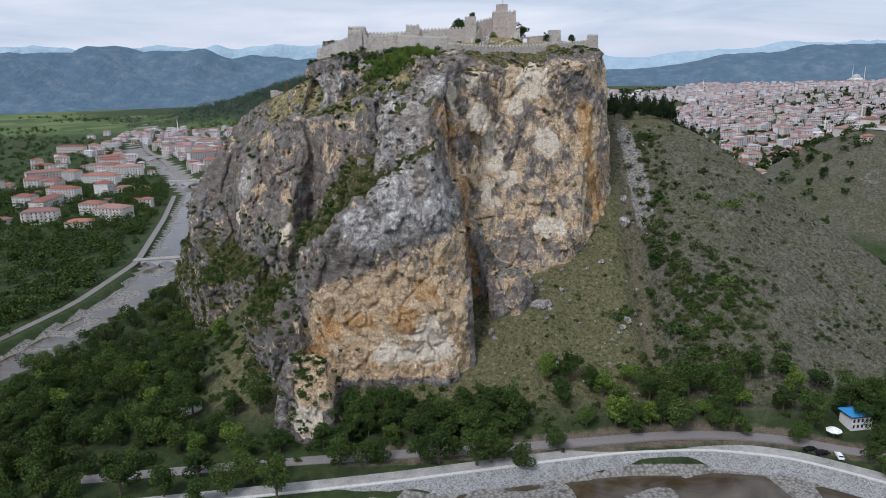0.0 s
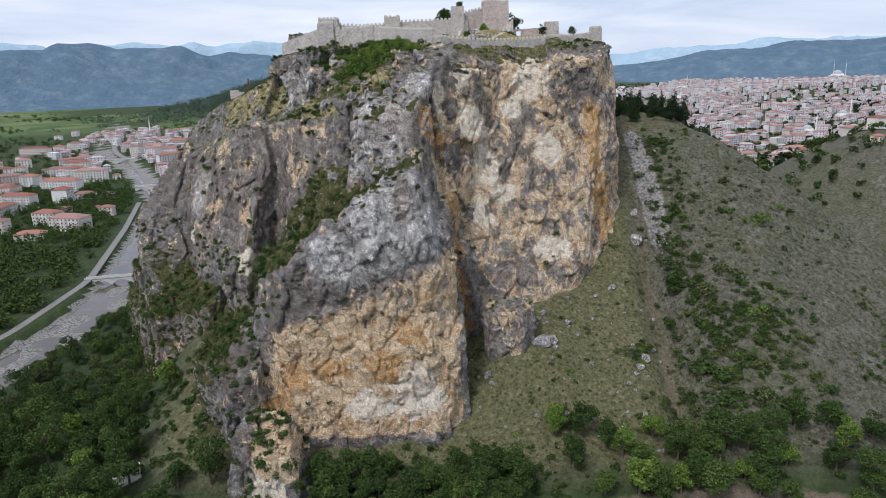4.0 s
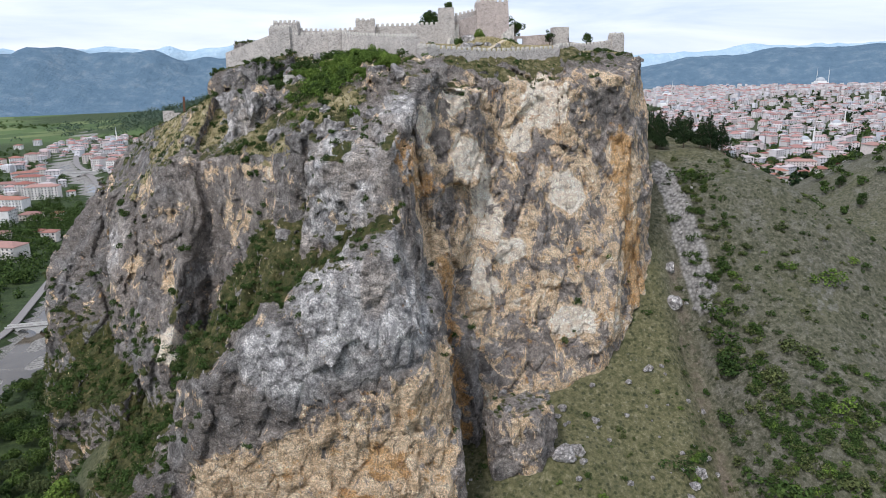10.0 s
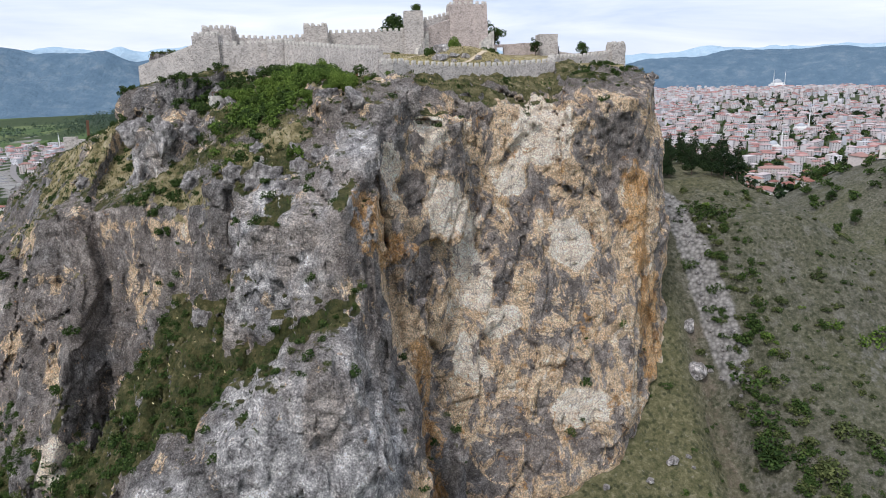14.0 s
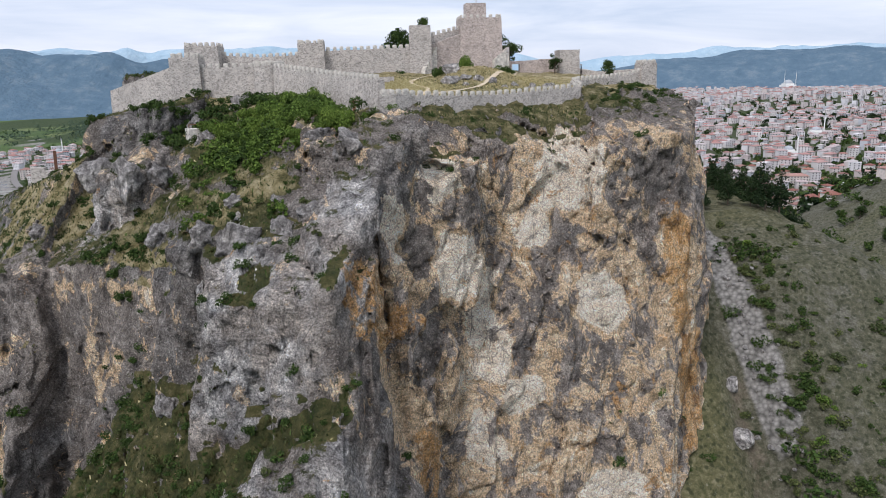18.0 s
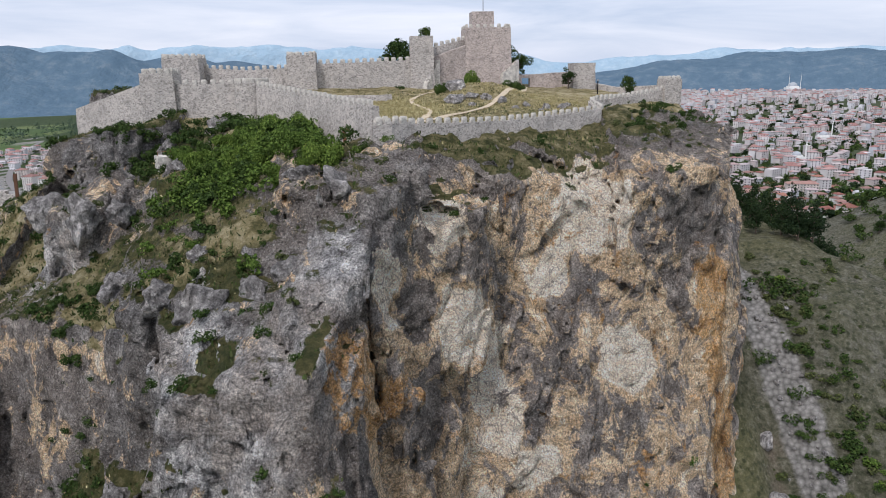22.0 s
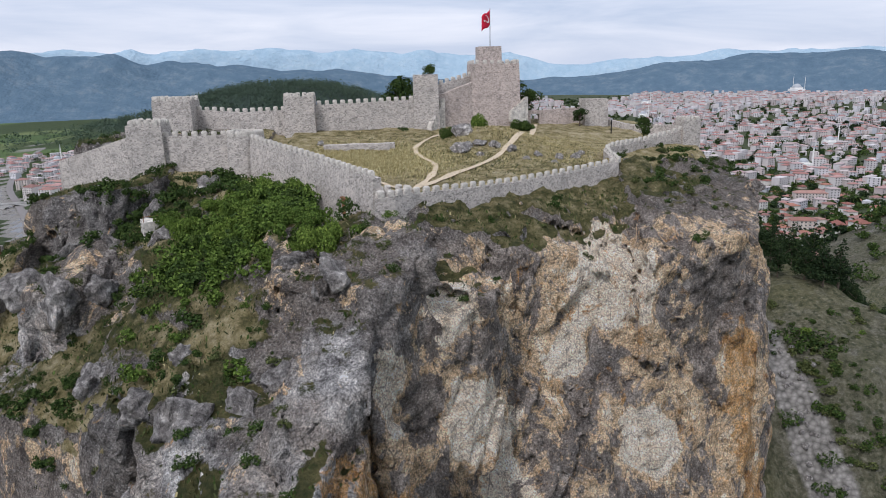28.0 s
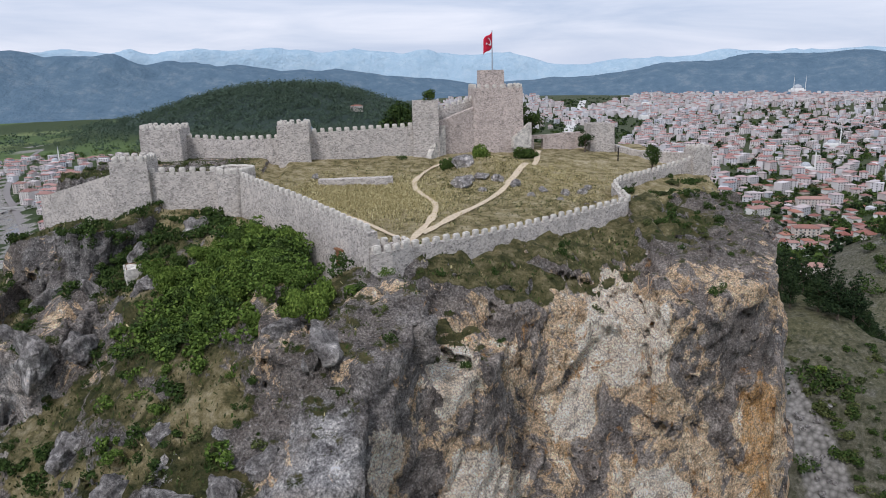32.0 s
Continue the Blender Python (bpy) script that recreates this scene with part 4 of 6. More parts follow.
def strip(name, pts, width, lift, mat, label, category, zfun=None, step=6.0, kind="structure"):
    """A ribbon along a polyline, draped on the ground or at the height zfun gives."""
    path = []
    for (ax, ay), (bx, by) in zip(pts[:-1], pts[1:]):
        n = max(1, int(math.hypot(bx - ax, by - ay) / step))
        path += [(ax + (bx - ax) * i / n, ay + (by - ay) * i / n) for i in range(n)]
    path = np.array(path + [pts[-1]], float)
    for _ in range(6):
        path[1:-1] = 0.5 * path[1:-1] + 0.25 * (path[:-2] + path[2:])
    tan = np.gradient(path, axis=0)
    tan /= np.linalg.norm(tan, axis=1)[:, None]
    nor = np.stack([-tan[:, 1], tan[:, 0]], -1)
    cols = []
    for s in np.linspace(-0.5, 0.5, 5):
        p = path + nor * width * s
        z = ground_z(p[:, 0], p[:, 1]) if zfun is None else np.full(len(p), float(zfun))
        cols.append(np.column_stack([p, z]))
    V = np.stack(cols, 1)
    if zfun is None:
        V[:, :, 2] = V[:, :, 2].max(1)[:, None]
    V[:, :, 2] += lift
    low = V[:, [0, -1]].copy()
    low[:, :, 2] -= 0.6
    V = np.concatenate([low[:, :1], V, low[:, 1:]], 1)
    n, k = V.shape[:2]
    idx = np.arange(n * k).reshape(n, k)
    faces = np.stack([idx[:-1, :-1], idx[1:, :-1], idx[1:, 1:], idx[:-1, 1:]], -1).reshape(-1, 4)[:, ::-1]
    ob = part(name, mesh_np(name, V.reshape(-1, 3), faces, mat, False))
    return tagged(ob, label, category, kind=kind)


strip("water", RIVER, 26, 0, WATER, "shallow brown river with gravel bars", "river", -1.15)
strip("road", LOWER_ROAD, 5.0, 0.12, ASPHALT, "worn grey riverside road", "road")
strip("road", BANK_ROAD, 4.6, 0.2, ASPHALT, "pale riverside road along the far bank", "road")


def embankment():
    pts = np.array(BANK_TOP, float)
    d = np.r_[0, np.cumsum(np.hypot(*np.diff(pts, axis=0).T))]
    s = np.arange(0, d[-1], 3)
    p = np.stack([np.interp(s, d, pts[:, i]) for i in (0, 1)], -1)
    for _ in range(8):
        p[1:-1] = 0.5 * p[1:-1] + 0.25 * (p[:-2] + p[2:])
    t = np.gradient(p, axis=0)
    t /= np.linalg.norm(t, axis=1)[:, None]
    nor = np.stack([t[:, 1], -t[:, 0]], -1)

    def sweep(profile):
        V = np.stack([np.column_stack([p + nor * o, np.full(len(p), z)]) for o, z in profile], 1)
        n, k = V.shape[:2]
        idx = np.arange(n * k).reshape(n, k)
        return V.reshape(-1, 3), np.stack([idx[:-1, :-1], idx[1:, :-1], idx[1:, 1:], idx[:-1, 1:]], -1).reshape(-1, 4)
    root = tagged(part("embankment", mesh_np("embankment", *sweep([(-0.2, 1.0), (-0.2, 3.4), (0.4, 3.4), (4.6, -0.9), (4.6, -2.2)]), RIPRAP)), "sloping grey stone river embankment", "embankment", kind="structure")
    part("coping", mesh_np("coping", *sweep([(-0.7, 3.2), (-0.7, 3.62), (0.5, 3.62), (0.5, 3.2)]), CONCRETE), parent=root, label="pale concrete coping")
    part("verge", mesh_np("verge", *sweep([(-5.5, 2.8), (-5.5, 3.55), (-0.72, 3.5), (-0.72, 3.0)]), GRAVEL), parent=root, label="grey gravel strip")


embankment()

# ---- castle ----


MERLON = {}


def merlon_mesh(length, height, thick):
    key = (round(length, 2), round(height, 2), round(thick, 2))
    if key not in MERLON:
        bm = box_bm((-length / 2, -thick / 2, -0.25, length / 2, thick / 2, height * 0.86), (-length / 2 + 0.08, -thick / 2 + 0.08, height * 0.86, length / 2 - 0.08, thick / 2 - 0.08, height), bevel=0.07)
        me = bpy.data.meshes.new("merlon")
        bm.to_mesh(me)
        bm.free()
        me.materials.append(STONE_PALE)
        MERLON[key] = me
    return MERLON[key]


rngw = random.Random(11)


def wall_run(root, pts, thick, depth, mat, merlons=True, spacing=1.75, size=(1.05, 1.0)):
    """A stretch of wall along points (x, y, top); merlons along its outer edge are parts of it."""
    p = np.array(pts, float)
    d = np.r_[0, np.cumsum(np.hypot(np.diff(p[:, 0]), np.diff(p[:, 1])))]
    n = max(2, int(d[-1] / 1.6) + 1)
    s = np.linspace(0, d[-1], n)
    q = np.stack([np.interp(s, d, p[:, i]) for i in range(3)], -1)
    t = np.gradient(q[:, :2], axis=0)
    t /= np.linalg.norm(t, axis=1)[:, None]
    nor = np.stack([t[:, 1], -t[:, 0]], -1)
    wob = vnoise(q[:, 0], q[:, 1], q[:, 2], 3) * 0.1
    prof = []
    rows = np.linspace(0, 1, 7)
    for r in rows:
        z = q[:, 2] - depth * (1 - r)
        o = thick / 2 + 0.045 * depth * (1 - r)
        wv = 0.14 * vnoise(q[:, 0] * 1.3, q[:, 1] * 1.3, z, 2.2)
        prof.append(np.column_stack([q[:, :2] + nor * (o + wv)[:, None], z + (wob if r == 1 else 0)]))
    prof.append(np.column_stack([q[:, :2] - nor * thick / 2, q[:, 2] + wob]))
    prof.append(np.column_stack([q[:, :2] - nor * thick / 2, q[:, 2] - depth]))
    V = np.stack(prof, 1)
    k = V.shape[1]
    idx = np.arange(n * k).reshape(n, k)
    faces = np.concatenate([np.stack([idx[:-1, a], idx[1:, a], idx[1:, (a + 1) % k], idx[:-1, (a + 1) % k]], -1) for a in range(k)])
    me = mesh_np("wall", V.reshape(-1, 3), faces, mat)
    bm = bmesh.new()
    bm.from_mesh(me)
    bm.verts.ensure_lookup_table()
    for row in (idx[0], idx[-1][::-1]):
        bm.faces.new([bm.verts[i] for i in row])
    bmesh.ops.recalc_face_normals(bm, faces=bm.faces[:])
    bm.to_mesh(me)
    bm.free()
    body = part("wall", me, parent=root)
    if merlons:
        for m in np.arange(spacing * 0.5, d[-1] - 0.3, spacing):
            x, y, z = (np.interp(m, d, p[:, i]) for i in range(3))
            i = int(np.argmin(np.abs(s - m)))
            a = math.degrees(math.atan2(t[i][1], t[i][0]))
            hgt = size[1] * rngw.uniform(0.86, 1.05)
            part("merlon", merlon_mesh(size[0], size[1], 0.62), parent=body, at=pose(x + nor[i][0] * (thick / 2 - 0.36), y + nor[i][1] * (thick / 2 - 0.36), z, 0, 0, a + rngw.uniform(-2, 2)) @ Matrix.Diagonal((rngw.uniform(0.9, 1.1), 1, hgt / size[1], 1)))
    return body


def tower(name, corners, top, depth, mat, label, merlons=True, batter=0.03, spacing=1.7, size=(1.0, 1.0), inner=1.0):
    """A tower on a plan polygon, with a sunk roof terrace and merlons round it."""
    root = tagged(new(name), label, "tower")
    cx, cy = np.mean([c[0] for c in corners]), np.mean([c[1] for c in corners])
    root.location = (cx, cy, top - depth)
    inv = Matrix.Translation((-cx, -cy, depth - top))
    bm = bmesh.new()
    pts = []
    for (ax, ay), (bx, by) in zip(corners, corners[1:] + corners[:1]):
        n = max(1, int(math.hypot(bx - ax, by - ay) / 1.5))
        pts += [(ax + (bx - ax) * i / n, ay + (by - ay) * i / n) for i in range(n)]
    rings = []
    for r in np.linspace(0, 1, 8):
        z = top - depth * (1 - r)
        ring = []
        for x, y in pts:
            dx, dy = x - cx, y - cy
            L = math.hypot(dx, dy)
            o = 1 + (batter * depth * (1 - r) + 0.13 * float(vnoise(x * 1.3, y * 1.3, z, 2.0))) / L
            ring.append(bm.verts.new((cx + dx * o, cy + dy * o, z)))
        rings.append(ring)
    rings.append([bm.verts.new((cx + (x - cx) * (1 - 0.75 / max(2, math.hypot(x - cx, y - cy))), cy + (y - cy) * (1 - 0.75 / max(2, math.hypot(x - cx, y - cy))), top)) for x, y in pts])
    rings.append([bm.verts.new((v.co.x, v.co.y, top - inner)) for v in rings[-1]])
    for a, b in zip(rings[:-1], rings[1:]):
        for i in range(len(pts)):
            j = (i + 1) % len(pts)
            bm.faces.new((a[i], a[j], b[j], b[i]))
    bm.faces.new(rings[-1])
    bm.transform(inv)
    bmesh.ops.recalc_face_normals(bm, faces=bm.faces[:])
    body = part("body", bm, mat, root)
    if merlons:
        for (ax, ay), (bx, by) in zip(corners, corners[1:] + corners[:1]):
            L = math.hypot(bx - ax, by - ay)
            a = math.degrees(math.atan2(by - ay, bx - ax))
            if L < 1.2:
                ks = [L / 2] if corners.index((ax, ay)) % 2 == 0 else []
            else:
                num = max(2, round(L / spacing))
                ks = [(i + 0.5) * L / num for i in range(num)]
            for k in ks:
                x, y = ax + (bx - ax) * k / L, ay + (by - ay) * k / L
                ox, oy = cx - x, cy - y
                o = math.hypot(ox, oy)
                if rngw.random() < 0.06:
                    continue
                part("merlon", merlon_mesh(size[0], size[1], 0.62), parent=body, at=pose(x + ox / o * 0.38 - cx, y + oy / o * 0.38 - cy, depth, 0, 0, a) @ Matrix.Diagonal((rngw.uniform(0.88, 1.1), 1, rngw.uniform(0.85, 1.08), 1)))
    return root


def curtain(label, *runs):
    root = tagged(new("castle_wall"), label, "castle wall")
    for r in runs:
        wall_run(root, *r[0], **r[1])
    return root


curtain("low crenellated grey rubble wall along the cliff edge", (([(7.6, 310.8, 139.6), (26, 323.6, 138.8), (41, 333, 139.4), (49.3, 338, 140.0), (49.8, 344, 140.4)], 1.0, 7, STONE), dict(spacing=1.95)))
curtain("curving crenellated stone wall to a corner turret", (([(49.8, 344, 140.4), (50.6, 350, 141.0), (53, 353.5, 141.2), (62, 361, 141.4), (71, 367.5, 142.0), (77, 370.5, 143.2)], 1.0, 8, STONE), dict(spacing=1.95)))
curtain("tall rubble curtain wall stepping up the rock", (([(-21, 344, 145.8), (-14, 334, 144.8), (-8, 326, 143.9), (-3, 318, 143.2), (2.7, 307.6, 142.6)], 1.3, 17, STONE), dict(spacing=1.8)))
curtain("crenellated wall between two front towers", (([(-40, 350.5, 146.2), (-25, 350, 146.2)], 1.2, 19, STONE), dict(spacing=1.9)))
curtain("plain grey outer wall running down the hill", (([(-62.7, 357.4, 141.4), (-53, 352.6, 144.2), (-45, 349, 146.6)], 1.2, 16, STONE), dict(merlons=False)))
curtain("crenellated inner wall between towers", (([(-41, 383.6, 150.0), (-30, 381.6, 149.2), (-19, 379.6, 149.6)], 1.4, 12, STONE), dict(spacing=1.9)), (([(-12, 380, 150.6), (0, 381.8, 150.8), (12.4, 384, 151.2)], 1.4, 12, STONE), dict(spacing=1.9)))
curtain("pinkish sloping curtain wall below the keep", (([(17, 386.5, 151.5), (23, 388.5, 153.5), (29, 391.5, 155.5)], 1.6, 14, STONE_PINK), dict(merlons=False)), (([(17, 388.5, 154.2), (23, 391, 155.6), (29, 394, 157.0)], 1.0, 10, STONE), dict(spacing=1.8)))
curtain("ruined stone wall with a square gateway", (([(40, 397, 147.2), (44.7, 398, 147.0)], 1.6, 8, STONE_PINK), dict(merlons=False)), (([(47.4, 398.4, 147.0), (60, 399, 147.6)], 1.6, 8, STONE_PINK), dict(merlons=False)), (([(44.4, 398, 147.05), (47.7, 398.4, 147.05)], 1.64, 1.0, STONE_PINK), dict(merlons=False)))
curtain("low ruined wall on the far edge", (([(65, 397, 144.5), (70, 389, 143.2), (75, 380, 143.6), (79, 374, 143.8)], 1.2, 7, STONE), dict(merlons=False)))
curtain("low restored wall footing in dry grass", (([(-8.6, 356, 143.1), (6.4, 356.5, 143.1)], 2.4, 5, STONE), dict(merlons=False)))
tower("bastion", [(2.2, 306.6), (5.2, 307.4), (8.0, 310.2), (7.0, 313.5), (3.0, 312.0)], 139.9, 12, STONE, "low angular corner bastion on bare rock", spacing=1.9)
arc = [(-23 + 3.6 * math.cos(radians(a)), 347.6 + 3.6 * math.sin(radians(a))) for a in range(0, 360, 20)]
tower("round_tower", arc, 146.3, 20, STONE, "round grey rubble tower with merlons")
tower("corner_tower", [(-46, 348.4), (-39.4, 348.8), (-39.4, 355.4), (-46, 355.4)], 148.6, 16, STONE, "square crenellated corner tower on a crag")
tower("square_tower", [(-49.6, 377.5), (-40.8, 377.5), (-40.8, 386.5), (-49.6, 386.5)], 152.4, 14, STONE, "square crenellated tower at the castle corner")
tower("wall_tower", [(-19, 376.4), (-12, 376.4), (-12, 383), (-19, 383)], 152.6, 14, STONE, "small square tower projecting from the wall")
tower("ruined_tower", [(12.3, 382.4), (18.2, 382.4), (18.4, 388.6), (12.3, 388.6)], 157.2, 18, STONE, "tall ruined square tower beside a stair", merlons=False)
tower("keep", [(28, 390), (40.2, 390), (40.6, 402), (28, 402)], 159.6, 20, STONE_PINK, "massive pinkish stone keep tower", batter=0.045, spacing=1.9)
tower("keep_turret", [(30, 393), (36, 393), (36, 399), (30, 399)], 164.0, 6, STONE_PINK, "square stone turret on the keep roof", merlons=False)
tower("gate_tower", [(58.8, 392), (65, 392), (65, 398.4), (58.8, 398.4)], 149.9, 13, STONE, "square stone tower near the gate", merlons=False)
tower("edge_turret", [(76, 368.5), (80.6, 369.5), (80, 374), (75.4, 373)], 145.2, 11, STONE, "small stone turret at the cliff edge", spacing=1.5, size=(0.9, 0.9))


def flag():
    root = tagged(new("flagpole"), "white flagpole flying a red flag", "flag")
    root.location = (33.5, 396, 163.2)
    bm = bmesh.new()
    bmesh.ops.create_cone(bm, cap_ends=True, segments=10, radius1=0.14, radius2=0.09, depth=10.5, matrix=Matrix.Translation((0, 0, 5.25)))
    part("pole", bm, METAL, root)
    n, m = 16, 10
    V, Fc = [], []
    for i in range(n + 1):
        for j in range(m + 1):
            u, v = i / n, j / m
            V.append((-u * 2.5, -u * 2.2 + 0.4 * math.sin(u * 7 + v) * u, 10.2 - v * 3.8 - u * 1.9 - 0.25 * math.sin(u * 6)))
    for i in range(n):
        for j in range(m):
            a = i * (m + 1) + j
            Fc.append((a, a + m + 1, a + m + 2, a + 1))
    cloth = part("flag_cloth", mesh_np("flag_cloth", V, Fc, plain_material("red_flag_cloth", (0.62, 0.02, 0.05), 0.8, 0.1), True), parent=root, label="red flag with a white crescent and star")
    s = cloth.modifiers.new("thickness", "SOLIDIFY")
    s.thickness = 0.03
    bm = bmesh.new()
    ring = []
    for a in range(40, 321, 14):
        ring.append((0.85 * math.cos(radians(a)), 0.85 * math.sin(radians(a))))
    for a in range(310, 49, -14):
        ring.append((0.22 + 0.68 * math.cos(radians(a)), 0.68 * math.sin(radians(a))))
    for side in (-0.42, 0.34):
        bm.faces.new([bm.verts.new((0.75 * (-1.3 - x), 0.66 * (-1.3 - x) + side, 7.7 + y + 0.5 * x)) for x, y in ring])
        rays = [(-2.3 + (0.42 if k % 2 == 0 else 0.17) * math.sin(k * math.pi / 5), 7.2 + (0.42 if k % 2 == 0 else 0.17) * math.cos(k * math.pi / 5)) for k in range(10)]
        star = [(0.75 * a, 0.66 * a + side, b) for a, b in rays]
        bm.faces.new([bm.verts.new(v) for v in star])
    part("emblem", bm, plain_material("white_cloth", (0.8, 0.8, 0.8), 0.8, 0.05), root, "white crescent and star")


flag()

# ---- vegetation ----


def leaf_cloud(rng, centres, radii, count, size, squash=0.8):
    """Leaf quads scattered over several clumps: arrays of corners and faces."""
    c = np.array(centres)
    r = np.array(radii)
    pick = rng.choice(len(c), count, p=r ** 2 / (r ** 2).sum())
    d = rng.normal(size=(count, 3))
    d /= np.linalg.norm(d, axis=1)[:, None]
    rad = r[pick] * (0.72 + 0.34 * rng.rand(count))
    p = c[pick] + d * rad[:, None] * np.array([1, 1, squash])
    nrm = d + 0.8 * rng.normal(size=(count, 3)) + np.array([0, 0, 0.35])
    nrm /= np.linalg.norm(nrm, axis=1)[:, None]
    u = np.cross(nrm, rng.normal(size=(count, 3)))
    u /= np.linalg.norm(u, axis=1)[:, None]
    v = np.cross(nrm, u)
    s = size * (0.6 + 0.8 * rng.rand(count))[:, None]
    bend = nrm * s * 0.25
    quad = np.stack([p - u * s - bend, p + v * s * 0.7, p + u * s - bend, p - v * s * 0.7], 1)
    return quad.reshape(-1, 3), np.arange(count * 4).reshape(-1, 4)


def crown_clumps(rng, height, width, n, low=0.35):
    out, rad = [], []
    for _ in range(n):
        a, h = rng.uniform(0, 2 * math.pi), rng.uniform(low, 0.95)
        reach = width * 0.5 * math.sqrt(max(0.05, 1 - ((h - 0.55) / 0.55) ** 2)) * rng.uniform(0.3, 0.85)
        out.append((reach * math.cos(a), reach * math.sin(a), height * h))
        rad.append(width * rng.uniform(0.16, 0.27))
    return out, rad


def trunk_bm(rng, height, radius, limbs=5):
    bm = bmesh.new()

    def limb(a, b, r0, r1):
        d = Vector(b) - Vector(a)
        m = Matrix.Translation((Vector(a) + Vector(b)) / 2) @ d.to_track_quat("Z", "Y").to_matrix().to_4x4()
        bmesh.ops.create_cone(bm, cap_ends=True, segments=6, radius1=r0, radius2=r1, depth=d.length, matrix=m)
    top = (rng.uniform(-0.3, 0.3), rng.uniform(-0.3, 0.3), height * 0.75)
    limb((0, 0, -0.6), top, radius, radius * 0.4)
    for k in range(limbs):
        a, h = 2 * math.pi * k / limbs + rng.uniform(-0.4, 0.4), rng.uniform(0.3, 0.6)
        o = (top[0] * h, top[1] * h, height * h)
        limb(o, (o[0] + height * 0.24 * math.cos(a), o[1] + height * 0.24 * math.sin(a), o[2] + height * 0.22), radius * 0.45, radius * 0.12)
    return bm


def mesh_of(bm, name, mat):
    me = bpy.data.meshes.new(name)
    bm.to_mesh(me)
    bm.free()
    me.materials.append(mat)
    return me


def tree_kind(seed, height, width, mat, leaves=2300, leaf=0.27, low=0.3):
    rng = np.random.RandomState(seed)
    cl, rad = crown_clumps(rng, height, width, 16, low)
    crown = mesh_np("crown", *leaf_cloud(rng, cl, rad, leaves, leaf), mat)
    return mesh_of(trunk_bm(rng, height, 0.05 * height ** 0.9), "trunk", BARK), crown


def pine_kind(seed, height, width):
    rng = np.random.RandomState(seed)
    cl, rad = [], []
    for k in range(18):
        h = 0.22 + 0.76 * k / 17
        w = width * 0.5 * (1.05 - h) + 0.3
        a = rng.uniform(0, 6.28)
        cl.append((w * 0.5 * math.cos(a), w * 0.5 * math.sin(a), height * h))
        rad.append(max(0.5, w * 0.75))
    return mesh_of(trunk_bm(rng, height, 0.28, 3), "trunk", BARK), mesh_np("crown", *leaf_cloud(rng, cl, rad, 2000, 0.25, 0.55), LEAF_PINE)


def bush_kind(seed, size, mat, leaves=340, leaf=0.11):
    rng = np.random.RandomState(seed)
    cl = [(rng.uniform(-0.55, 0.55) * size, rng.uniform(-0.55, 0.55) * size, rng.uniform(0.1, 0.5) * size) for _ in range(6)]
    rad = [size * rng.uniform(0.25, 0.48) for _ in range(6)]
    return mesh_np("bush", *leaf_cloud(rng, cl, rad, leaves, leaf), mat)


TREES = {
    "dark": [tree_kind(1, 9, 8, LEAF_DARK), tree_kind(2, 11, 8, LEAF_DARK)],
    "mid": [tree_kind(3, 8, 7.5, LEAF_MID), tree_kind(4, 10, 8.5, LEAF_MID), tree_kind(5, 12, 9, LEAF_MID)],
    "bright": [tree_kind(6, 8, 7, LEAF_BRIGHT), tree_kind(7, 10, 7, LEAF_BRIGHT)],
    "round": [tree_kind(8, 6, 6.6, LEAF_MID, 2200, 0.22, 0.4)],
    "pine": [pine_kind(9, 11, 7), pine_kind(10, 13, 7.5)],
}
TREE_LABEL = {"dark": "dense dark green broadleaf tree", "mid": "leafy green broadleaf tree", "bright": "light green broadleaf tree", "round": "clipped round green roadside tree", "pine": "dark green pine tree on the slope"}
rngt = random.Random(5)


def plant_tree(kind, x, y, scale=1.0, z=None, label=""):
    trunk, crown = rngt.choice(TREES[kind])
    if z is None:
        z = float(surface_z(x, y))
        if y < 320 and z - float(ground_z(x, y)) > 0.8:
            return None
    root = tagged(new("pine_tree" if kind == "pine" else "tree"), label or TREE_LABEL[kind], "tree", "trees")
    s = scale * rngt.uniform(0.85, 1.15)
    root.matrix_basis = pose(x, y, z, 0, 0, rngt.uniform(0, 360)) @ Matrix.Diagonal((s * rngt.uniform(0.9, 1.1), s, s * rngt.uniform(0.9, 1.1), 1))
    part("trunk", trunk, parent=root)
    part("crown", crown, parent=root)
    return root


def scatter(n, x0, x1, y0, y1, gap, ok=None, seed=1):
    r, out, tries = random.Random(seed), [], 0
    while len(out) < n and tries < n * 40:
        tries += 1
        x, y = r.uniform(x0, x1), r.uniform(y0, y1)
        if ok and not ok(x, y):
            continue
        if all((x - a) ** 2 + (y - b) ** 2 > gap * gap for a, b in out):
            out.append((x, y))
    return out


def river_gap(x, y, d=18):
    return float(poly_dist(np.array([x]), np.array([y]), RIVER)[0]) > d


def road_gap(x, y, d=5):
    return float(poly_dist(np.array([x]), np.array([y]), LOWER_ROAD)[0]) > d


